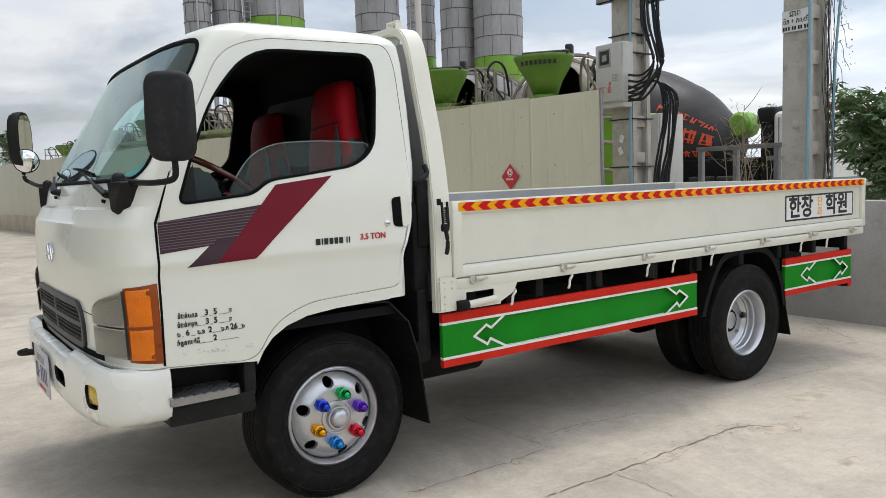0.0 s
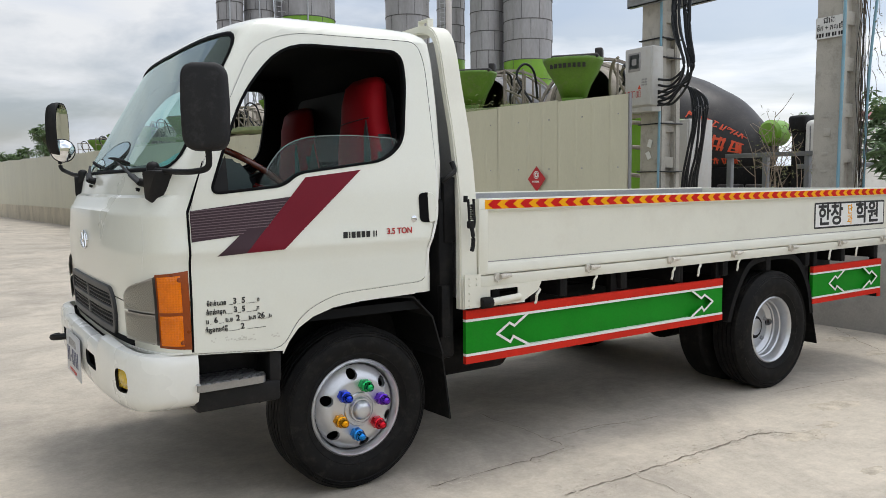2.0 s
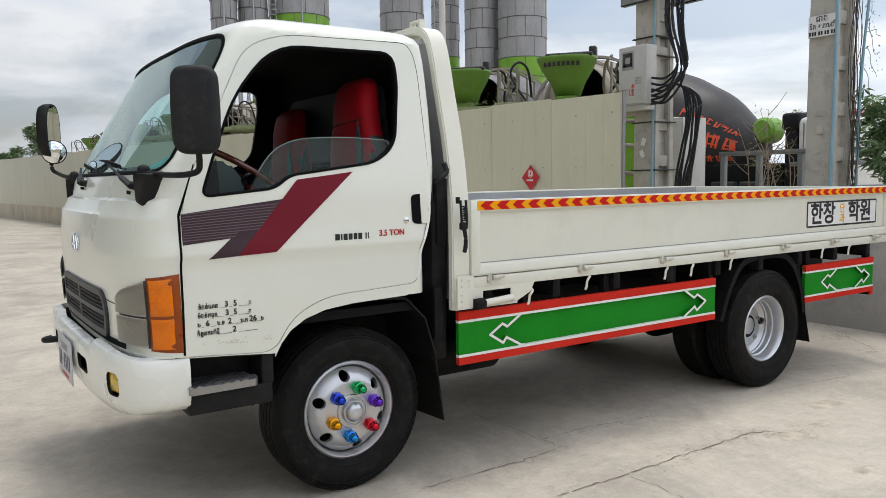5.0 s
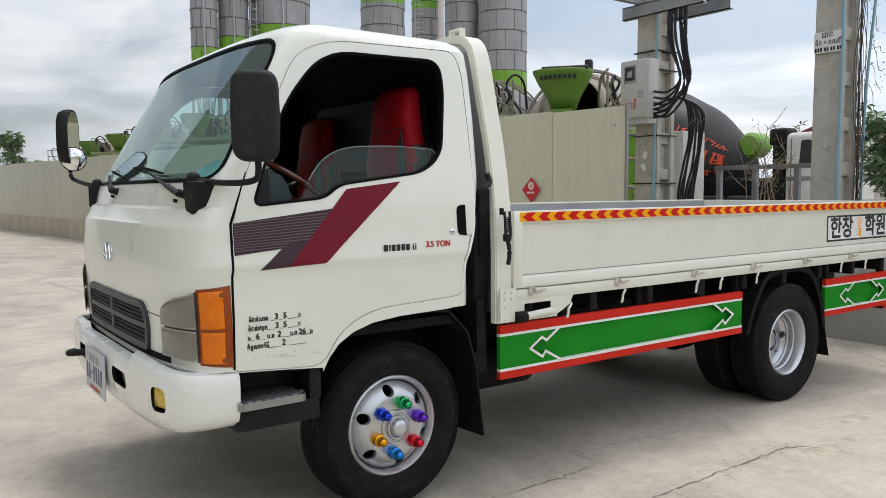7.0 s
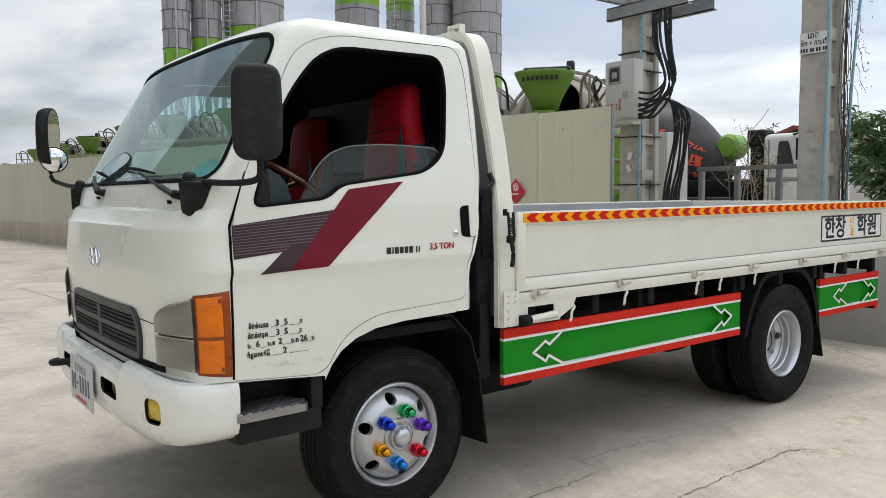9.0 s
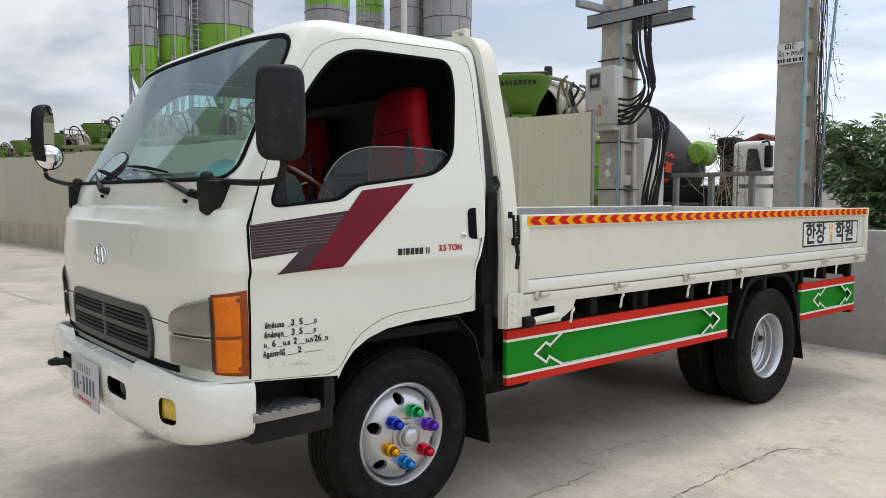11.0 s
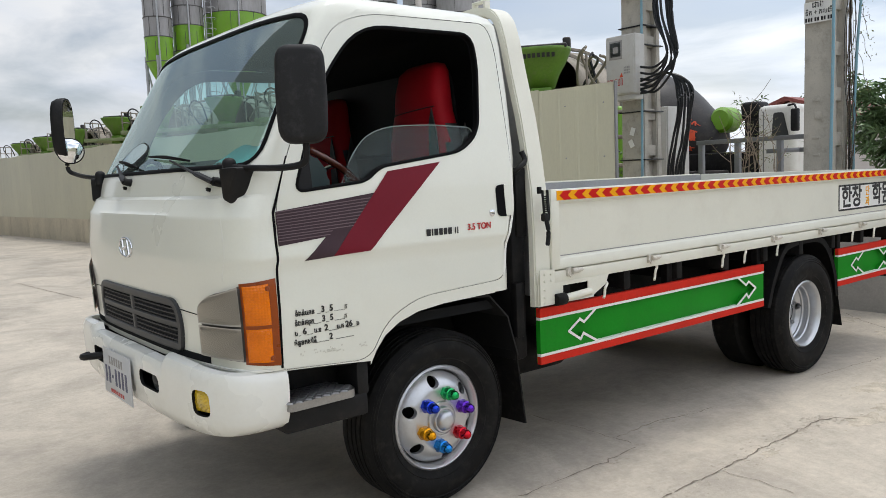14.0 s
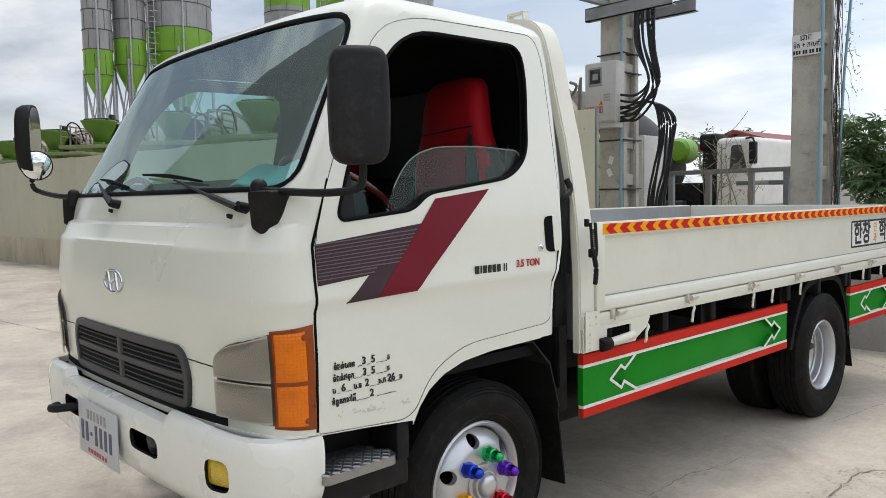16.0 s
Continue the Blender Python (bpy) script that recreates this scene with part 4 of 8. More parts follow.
HOLES = [rounded([(y0, z0), (y1, z0), (y1, z1), (y0, z1)], 0.03, 4) for y0, y1, z0, z1 in
         ((0.076, 0.168, 0.603, 0.694), (2 * YC - 0.168, 2 * YC - 0.076, 0.603, 0.694), (0.43, 0.635, 0.626, 0.692), (2 * YC - 0.635, 2 * YC - 0.43, 0.626, 0.692))]
for hole in HOLES:
    cut(bm, hole, (1, 2), bumper_face)
    bmesh.ops.delete(bm, geom=pick(bm, hole, (1, 2), bumper_face), context='FACES')
bumper = part("bumper", bm, [BUMPERPAINT, BLACK], truck, "white plastic bumper with lamp openings", 60)
thicken(bumper, 0.012)
bm = bmesh.new()
rows = [[bm.verts.new(bumper_point(s, z, -0.075)) for s in SS[2:-2]] for z in (0.77, 0.53)]
for i in range(len(rows[0]) - 1):
    bm.faces.new((rows[0][i], rows[0][i + 1], rows[1][i + 1], rows[1][i]))
part("bumper_beam", bm, CHASSIS, bumper, "", 60)


# ---- wheels ----
def wheel(at, dish, tyre_r, name_label, nut_colours=()):
    """A truck wheel that faces -y: rim, tyre, hub, nuts. dish: the disc bulges out (1) or lies deep inside (-1)."""
    R = pose(at[0], at[1], at[2], 90, 0, 0)
    T = R @ Matrix.Diagonal((0.968, 0.968, 0.93, 1))
    out = 0.034 if dish > 0 else 0.0
    bm = bmesh.new()
    lathe(bm, [(0.19, -0.16), (0.214, -0.165), (0.214, -0.155), (0.20, -0.145), (0.180, -0.12), (0.178, -0.098), (0.185, -0.092), (0.186, -0.074), (0.180, -0.070), (0.180, -0.056), (0.187, -0.050), (0.188, -0.030), (0.195, -0.012), (0.199, 0.006), (0.209, 0.014), (0.216, 0.010), (0.219, 0.002), (0.215, -0.008)], R, 56)
    h = (lambda r: -0.020 + (0.020 + out) * (1 - (max(0.0, r - 0.118) / 0.070) ** 2.2)) if dish > 0 else (lambda r: -0.128 if r < 0.15 else -0.128 + 0.025 * (r - 0.15) / 0.036)
    # disc with round hand holes
    radii = [0.05 + 0.137 * i / 22 for i in range(23)]
    turns = 120
    hr = 0.0235
    spots = [(0.156 * math.cos(radians(100 + 60 * k)), 0.156 * math.sin(radians(100 + 60 * k))) for k in range(6)] if dish > 0 else [(0.156 * math.cos(radians(5 + 120 * k)), 0.156 * math.sin(radians(5 + 120 * k))) for k in range(3)]
    grid = []
    for r in radii:
        row = []
        for i in range(turns):
            x, y = r * math.cos(2 * math.pi * i / turns), r * math.sin(2 * math.pi * i / turns)
            for cx, cy in spots:
                far = math.hypot(x - cx, y - cy)
                if hr * 0.75 < far < hr * 1.3:
                    x, y = cx + (x - cx) * hr / far, cy + (y - cy) * hr / far
            row.append(bm.verts.new(R @ Vector((x, y, h(math.hypot(x, y))))))
        grid.append(row)
    back = R.inverted()
    for a, b in zip(grid, grid[1:]):
        for i in range(turns):
            quad = (a[i - 1], a[i], b[i], b[i - 1])
            c = back @ (sum((v.co for v in quad), Vector()) / 4)
            if all(math.hypot(c.x - cx, c.y - cy) > hr * 0.97 for cx, cy in spots):
                bm.faces.new(quad)
    for cx, cy in spots:
        top, low = [], []
        for i in range(20):
            a = 2 * math.pi * i / 20
            p = Vector((cx + hr * math.cos(a), cy + hr * math.sin(a), 0))
            p.z = h((p.x ** 2 + p.y ** 2) ** 0.5)
            top.append(bm.verts.new(R @ p))
            low.append(bm.verts.new(R @ (p - Vector((0, 0, 0.02)))))
        for i in range(20):
            bm.faces.new((top[i - 1], top[i], low[i], low[i - 1]))
    bmesh.ops.delete(bm, geom=[v for v in bm.verts if not v.link_faces], context='VERTS')
    bmesh.ops.recalc_face_normals(bm, faces=bm.faces)
    w = part("wheel", bm, RIM, truck, name_label, 40)
    bm = bmesh.new()
    lathe(bm, [(0.0001, -0.062), (0.17, -0.062), (0.182, -0.075), (0.182, -0.14), (0.0001, -0.14)] if dish > 0 else [(0.0001, -0.146), (0.17, -0.146), (0.178, -0.155), (0.0001, -0.16)], R, 32)
    part("brake_drum", bm, CHASSIS, w, "dark brake drum", 35)
    # tyre
    bm = bmesh.new()
    prof = [(0.222, -0.16), (0.235, -0.172), (0.27, -0.192), (0.31, -0.198), (0.35, -0.192), (0.376, -0.182), (0.392, -0.172)]
    for k in range(5):
        a = -0.160 + 0.168 * k / 5
        b = -0.160 + 0.168 * (k + 1) / 5
        if k:
            prof += [(0.392, a - 0.004), (0.392, a + 0.004)]
        crown = 0.400 if 0 < k < 4 else 0.399
        prof += [(crown, a + 0.0045), (crown, b - 0.0045)]
    prof += [(0.393, 0.012), (0.386, 0.020), (0.380, 0.0265), (0.377, 0.0235), (0.369, 0.0315), (0.365, 0.0275), (0.355, 0.0355), (0.350, 0.0315), (0.33, 0.039), (0.31, 0.041), (0.285, 0.038), (0.262, 0.030), (0.258, 0.0315), (0.25, 0.026), (0.236, 0.016), (0.224, 0.010), (0.221, 0.0)]
    stretch = (tyre_r - 0.214) / (0.400 - 0.221)
    lathe(bm, [(0.221 + (r - 0.221) * stretch / 0.968, a) for r, a in prof], T, 72)
    bmesh.ops.recalc_face_normals(bm, faces=bm.faces)
    part("tyre", bm, TYRE, w, "black ribbed truck tyre", 30)
    bm = bmesh.new()
    if dish > 0:
        lathe(bm, [(0.074, -0.004), (0.074, 0.005), (0.071, 0.008), (0.063, 0.008), (0.061, 0.004), (0.054, 0.004), (0.053, 0.016), (0.050, 0.020), (0.044, 0.020), (0.042, 0.016), (0.040, 0.030), (0.034, 0.040), (0.022, 0.046), (0.008, 0.048), (0.0001, 0.048)], R @ Matrix.Translation((0, 0, out)), 40)
    else:
        lathe(bm, [(0.075, -0.13), (0.07, -0.115), (0.055, -0.105), (0.0001, -0.103)], R, 32)
    part("hub_cap", bm, RIM, w, "", 35)
    for k, colour in enumerate(nut_colours):
        a = radians(78 - 60 * k)
        px, pz = 0.106 * math.cos(a), 0.106 * math.sin(a)
        N = R @ Matrix.Translation((px, pz, out)) @ Matrix.Diagonal((1.12, 1.12, 1.2, 1))
        bm = bmesh.new()
        lathe(bm, [(0.025, -0.004), (0.025, 0.012), (0.021, 0.014)], N, 6)
        lathe(bm, [(0.023, 0.012), (0.0225, 0.030), (0.018, 0.033), (0.0175, 0.047), (0.014, 0.057), (0.007, 0.063), (0.0001, 0.064)], N, 18)
        part("wheel_nut", bm, colour, w, "anodised coloured lug nut", 30)
    if not nut_colours:
        for k in range(6):
            a = radians(78 - 60 * k)
            N = R @ Matrix.Translation((0.128 * math.cos(a), 0.128 * math.sin(a), 0))
            bm = bmesh.new()
            lathe(bm, [(0.014, -0.134), (0.014, -0.118), (0.006, -0.117), (0.006, -0.110), (0.0001, -0.110)], N, 8)
            part("wheel_nut", bm, STEEL, w)
    return w


def anodised(name, c):
    return material(name, c, 0.18, 0.9, 0.05, 20, 100)


NUTS = [anodised("nut_green", (0.02, 0.42, 0.12)), anodised("nut_purple", (0.13, 0.03, 0.48)), anodised("nut_red", (0.62, 0.015, 0.03)),
        anodised("nut_sky_blue", (0.02, 0.22, 0.62)), anodised("nut_gold", (0.75, 0.33, 0.01)), anodised("nut_blue", (0.02, 0.06, 0.60))]
wheel((0.012, 0.045, 0.4), 1, 0.357, "silver front wheel with coloured lug nuts", NUTS)
wheel((3.0, -0.005, 0.4), -1, 0.383, "silver deep-dished rear wheel")


def plain_wheel(x, y, label, k=0.955):
    R = pose(x, y, 0.4, 90, 0, 0) @ Matrix.Diagonal((k, k, 0.93, 1))
    bm = bmesh.new()
    lathe(bm, [(0.05, -0.05), (0.2, -0.05), (0.21, -0.16), (0.235, -0.165), (0.27, -0.192), (0.31, -0.198), (0.376, -0.182), (0.399, -0.155), (0.40, -0.08), (0.399, 0.005), (0.384, 0.022), (0.33, 0.039), (0.285, 0.038), (0.235, 0.01), (0.2, -0.04)], R, 56)
    bmesh.ops.recalc_face_normals(bm, faces=bm.faces)
    part("wheel", bm, TYRE, truck, label, 30)


plain_wheel(2.99, 0.26, "black inner rear tyre")
plain_wheel(2.99, 2 * YC - 0.10, "black inner rear tyre")
plain_wheel(2.99, 2 * YC + 0.15, "black outer rear tyre")
plain_wheel(0.0, 2 * YC + 0.10, "black front tyre", 0.89)

# ---- bed ----
BX0, BX1, BY0, BY1 = 0.615, 4.50, -0.045, 1.745


def gate(x0, x1, y, inward, parent, name="side_gate"):
    """A pressed steel drop side, its outer face at y."""
    s = inward
    prof = [(1.297, 0.045), (1.300, 0.003), (1.296, 0.0), (1.247, 0.0), (1.243, 0.004), (1.236, 0.022), (0.998, 0.022), (0.99, 0.006), (0.982, 0.002), (0.945, 0.002), (0.940, 0.008), (0.940, 0.045)]
    bm = bmesh.new()
    a = [bm.verts.new((x0, y + s * o, z)) for z, o in prof]
    b = [bm.verts.new((x1, y + s * o, z)) for z, o in prof]
    n = len(prof)
    for i in range(n):
        bm.faces.new((a[i - 1], a[i], b[i], b[i - 1]))
    bm.faces.new(a)
    bm.faces.new(b[::-1])
    bmesh.ops.recalc_face_normals(bm, faces=bm.faces)
    es = [e for e in bm.edges if abs(e.verts[0].co.x - e.verts[1].co.x) > 1]
    bmesh.ops.bevel(bm, geom=es, offset=0.003, segments=2, affect='EDGES')
    for x in (x0, x1):
        for c in (0,):
            xa, xb = (x - 0.001, x + 0.055) if x == x0 else (x - 0.055, x + 0.001)
            box(bm, (xa, min(y + s * 0.001, y + s * 0.043), 0.944), (xb, max(y + s * 0.001, y + s * 0.043), 1.296), 0.008)
    return part(name, bm, BEDPAINT, parent, "off-white pressed steel drop side", 40)


gate_l = gate(BX0 + 0.01, BX1, BY0, 1, truck)
gate_r = gate(BX0 + 0.01, BX1, BY1, -1, truck)
bm = bmesh.new()
box(bm, (BX1 - 0.002, BY0 + 0.05, 0.945), (BX1 + 0.035, BY1 - 0.05, 1.295), 0.006)
part("tail_gate", bm, BEDPAINT, truck, "off-white tail gate")
bm = bmesh.new()
box(bm, (BX0, BY0 + 0.046, 0.90), (BX1, BY1 - 0.046, 0.937))
part("bed_floor", bm, BEDFLOOR, truck, "grey steel bed floor")
bm = bmesh.new()
for y0, y1 in ((BY0 + 0.046, BY0 + 0.052), (BY1 - 0.052, BY1 - 0.046)):
    box(bm, (BX0, y0, 0.94), (BX1, y1, 1.29))
part("gate_lining", bm, BEDFLOOR, truck, "grey steel inner face of the drop sides")
for yy in (BY0, BY1 - 0.045):
    bm = bmesh.new()
    box(bm, (0.53, yy + 0.004, 0.882), (BX1 - 0.02, yy + 0.045, 0.936), 0.006)
    part("sill_rail", bm, BEDPAINT, truck, "off-white bed sill rail")

# thin grey strip that paints the shade of the panel's recess step
bm = bmesh.new()
box(bm, (BX0 + 0.066, BY0 + 0.0185, 0.9985), (BX1 - 0.056, BY0 + 0.0215, 1.0025))
part("crease_shade", bm, GREYTEXT, gate_l, "grey line painting the shade along the panel's foot", 0)
# reflective tape
tape = bmesh.new()
slab(tape, [(BX0 + 0.045, BY0 - 0.0005, 1.250), (BX1 - 0.03, BY0 - 0.0005, 1.250), (BX1 - 0.03, BY0 - 0.0005, 1.292), (BX0 + 0.045, BY0 - 0.0005, 1.292)], (0, -0.0012, 0))
tape_ob = part("reflective_tape", tape, TAPEYELLOW, gate_l, "yellow and red chevron reflective tape", 0)
x = BX0 + 0.062
while x < BX1 - 0.09:
    zt, zm, zb = 1.2915, 1.271, 1.2505
    tape = bmesh.new()
    slab(tape, [(x, BY0 - 0.002, zm), (x + 0.030, BY0 - 0.002, zb), (x + 0.082, BY0 - 0.002, zb), (x + 0.052, BY0 - 0.002, zm), (x + 0.082, BY0 - 0.002, zt), (x + 0.030, BY0 - 0.002, zt)], (0, -0.001, 0))
    part("chevron", tape, TAPERED, gate_l, "", 0)
    x += 0.097


# ---- side guards ----
ARROW = [(0.185, 0.076), (0.106, 0.028), (0.076, 0.0456), (0.0, 0.0), (0.080, -0.0494), (0.100, -0.0243), (0.197, -0.076)]


def arrow(bm, xt, zt, d, h, y, mi):
    """A hooked outline arrow head; d: its direction along x."""
    w = 0.012
    pts = ARROW
    for k, ((ax, az), (bx, bz)) in enumerate(zip(pts, pts[1:])):
        a, b = Vector((xt + d * ax, zt + az)), Vector((xt + d * bx, zt + bz))
        u = (b - a).normalized()
        nn = Vector((-u.y, u.x)) * w / 2
        a, b = a - u * w * 0.4, b + u * w * 0.4
        slab(bm, [(p.x, y, p.y) for p in (a + nn, b + nn, b - nn, a - nn)], (0, -0.0012 - 0.0008 * (k % 2), 0), mi)


def side_guard(x0, x1, tips, label):
    g = bmesh.new()
    y = -0.015
    box(g, (x0 + 0.004, y + 0.022, 0.526), (x1 - 0.004, y + 0.03, 0.772), 0.002)
    ob = part("side_guard", g, GREEN, truck, label)
    for xt, d in tips:
        end = x0 if d > 0 else x1
        b = bmesh.new()
        slab(b, [(end, y, 0.722)] + [(xt + d * ax, y, 0.646 + az) for ax, az in ARROW] + [(end, y, 0.570)], (0, 0.02, 0))
        part("end_plate", b, GREEN, ob, "green end plate cut to an arrow", 0)
    for z0, z1, m_, nm in ((0.734, 0.776, RED, "red_band"), (0.522, 0.558, RED, "red_band"), (0.722, 0.735, WHITELINE, "white_line"), (0.557, 0.570, WHITELINE, "white_line")):
        b = bmesh.new()
        box(b, (x0 - 0.001, y - 0.003, z0), (x1 + 0.001, y + 0.021, z1))
        part(nm, b, m_, ob)
    for xt, d in tips:
        b = bmesh.new()
        arrow(b, xt, 0.646, d, 0.076, y - 0.002, 0)
        part("arrow", b, WHITELINE, ob, "white outlined arrow head", 0)
    return ob


side_guard(0.565, 2.478, ((0.75, 1), (2.385, -1)), "green side guard panel with white arrows and red edges")
side_guard(3.455, 4.345, ((3.653, 1), (4.29, -1)), "short green side guard panel with white arrows and red edges")

# ---- chassis ----
for yy in (YC - 0.42, YC + 0.35):
    bm = bmesh.new()
    box(bm, (-0.75, yy, 0.55), (BX1 - 0.05, yy + 0.07, 0.76), 0.005)
    part("chassis_rail", bm, CHASSIS, truck)
for i in range(9):
    xx = 0.72 + i * 0.44
    bm = bmesh.new()
    box(bm, (xx, BY0 + 0.03, 0.79), (xx + 0.05, BY1 - 0.03, 0.895), 0.004)
    part("cross_member", bm, CHASSIS, truck)
for xx in (0.45, 0.98, 1.55, 2.1, 2.45, 3.5, 4.3):
    bm = bmesh.new()
    box(bm, (xx, 0.01, 0.66), (xx + 0.045, 0.05, 0.90), 0.003)
    part("guard_bracket", bm, CHASSIS, truck)
bm = bmesh.new()
box(bm, (0.45, 0.03, 0.55), (0.535, 1.67, 1.30), 0.02)
part("engine_cover", bm, CHASSIS, truck, "dark machinery behind the cab")
bm = bmesh.new()
box(bm, (1.15, 1.28, 0.38), (2.0, 1.62, 0.80), 0.05, 4)
part("fuel_tank", bm, CHASSIS, truck, "black fuel tank")
bm = bmesh.new()
rod(bm, (2.99, 0.1, 0.4), (2.99, 1.6, 0.4), 0.075, seg=16)
part("axle", bm, CHASSIS, truck)
bm = bmesh.new()
rod(bm, (0.0, 0.1, 0.4), (0.0, 1.6, 0.4), 0.06, seg=16)
part("axle", bm, CHASSIS, truck)
# unseen engine, gearbox and radiator, added to block light under the cab
bm = bmesh.new()
box(bm, (-0.30, 0.47, 0.38), (0.38, 1.22, 0.80), 0.04, 3)
box(bm, (0.30, 0.62, 0.32), (1.05, 1.06, 0.66), 0.06, 3)
part("engine", bm, CHASSIS, truck, "dark engine and gearbox under the cab")
bm = bmesh.new()
box(bm, (-0.80, 0.20, 0.54), (-0.74, 1.50, 0.78), 0.01)
part("radiator", bm, CHASSIS, truck, "black radiator behind the bumper")
bm = bmesh.new()
lathe(bm, [(0.0001, -0.24), (0.09, -0.24), (0.11, -0.21), (0.11, 0.21), (0.09, 0.24), (0.0001, 0.24)], pose(0.78, 0.32, 0.50, 0, 90, 0), 24)
part("air_tank", bm, CHASSIS, truck, "black cylindrical air tank", 40)
bm = bmesh.new()
rod(bm, (1.0, YC, 0.46), (2.9, YC, 0.42), 0.05, seg=14)
part("drive_shaft", bm, CHASSIS, truck)
bm = bmesh.new()
lathe(bm, [(0.0001, -0.14), (0.12, -0.13), (0.18, -0.06), (0.18, 0.06), (0.12, 0.13), (0.0001, 0.14)], pose(2.99, YC, 0.4, 0, 90, 0), 24)
part("differential", bm, CHASSIS, truck, "", 40)
for yy in (YC - 0.40, YC + 0.37):
    bm = bmesh.new()
    for k in range(4):
        pipe(bm, [(2.99 + d * (0.62 - 0.11 * k), yy, 0.52 - 0.018 * k + 0.05 * (d * (1 - 0.18 * k)) ** 2) for d in (-1, -0.5, 0, 0.5, 1)], 0.035, 6, flat=0.3)
    part("leaf_spring", bm, CHASSIS, truck, "dark steel leaf spring")
# headboard frame
hb = bmesh.new()
prof = [(0.572, -0.015, 0.79), (0.578, -0.010, 1.10), (0.590, 0.012, 1.30), (0.594, 0.038, 1.46), (0.590, 0.064, 1.62), (0.585, 0.112, 1.83), (0.583, 0.130, 1.92)]
prof += [tuple(p) for p in curve_points([(0.582, 0.142, 1.97), (0.580, 0.168, 2.045), (0.578, 0.215, 2.092), (0.576, 0.30, 2.112)], 5)]
full = prof + [(x, 2 * YC - y, z) for x, y, z in prof[::-1]]
rows = []
for i, p in enumerate(full):
    p = Vector(p)
    d = (Vector(full[min(i + 1, len(full) - 1)]) - Vector(full[max(i - 1, 0)])).normalized()
    u = Vector((1, 0, 0))
    nrm = d.cross(u).normalized()
    rows.append([hb.verts.new(p + u * a + nrm * b) for a, b in ((-0.05, -0.02), (0.05, -0.02), (0.05, 0.02), (-0.05, 0.02))])
for a, b in zip(rows, rows[1:]):
    for k in range(4):
        hb.faces.new((a[k - 1], a[k], b[k], b[k - 1]))
bmesh.ops.recalc_face_normals(hb, faces=hb.faces)
bmesh.ops.bevel(hb, geom=[e for e in hb.edges if not e.is_boundary and len(e.link_faces) == 2 and e.calc_face_angle(0) > 1.2], offset=0.006, segments=2, affect='EDGES')
part("headboard_frame", hb, BEDPAINT, truck, "white bent headboard frame behind the cab", 40)
bm = bmesh.new()
slab(bm, [(0.60, 0.02, 0.82), (0.60, 2 * YC - 0.02, 0.82), (0.60, 2 * YC - 0.07, 1.46), (0.60, 2 * YC - 0.20, 2.06), (0.60, 0.20, 2.06), (0.60, 0.07, 1.46)], (0.012, 0, 0))
part("headboard_panel", bm, BEDFLOOR, truck, "grey steel headboard panel")


# ---- cab details ----
def front_patch(s0, s1, z0, z1, off, ns=14, nz=6, bowl=0.0, edge=0.006):
    """A plate on the cab's front skin; z0 and z1 are (at s0, at s1) or functions of 0 to 1."""
    bm = bmesh.new()
    rows = []
    low = z0 if callable(z0) else lambda t: z0[0] + (z0[1] - z0[0]) * t
    high = z1 if callable(z1) else lambda t: z1[0] + (z1[1] - z1[0]) * t
    for j in range(nz + 1):
        row = []
        for i in range(ns + 1):
            t = i / ns
            s = s0 + (s1 - s0) * t
            if abs(s1) > 0.9:
                q0, q1 = 1 - (1 - abs(s0)) ** (1 / 3), 1 - max(0.0, 1 - abs(s1)) ** (1 / 3)
                s = math.copysign(1 - (1 - q0 - (q1 - q0) * t) ** 3, s1)
            z = low(t) + (high(t) - low(t)) * j / nz
            o = off if 0 < i < ns and 0 < j < nz else off - edge
            if bowl:
                o = off - bowl * max(0.0, 1 - (2 * t - 1) ** 2) * max(0.0, 1 - (2 * j / nz - 1) ** 2)
            row.append(bm.verts.new(cab_front(s, z, o)))
        rows.append(row)
    for a, b in zip(rows, rows[1:]):
        for i in range(ns):
            bm.faces.new((a[i], a[i + 1], b[i + 1], b[i]))
    bmesh.ops.recalc_face_normals(bm, faces=bm.faces)
    return bm


def shoulder(z_left, z_right, drop, width):
    """A sloped top edge whose outer corner is rounded off."""
    def edge(t):
        k = max(0.0, 1 - t / width)
        return z_left + (z_right - z_left) * t - drop * (1 - math.sqrt(max(0.0, 1 - k * k)))
    return edge


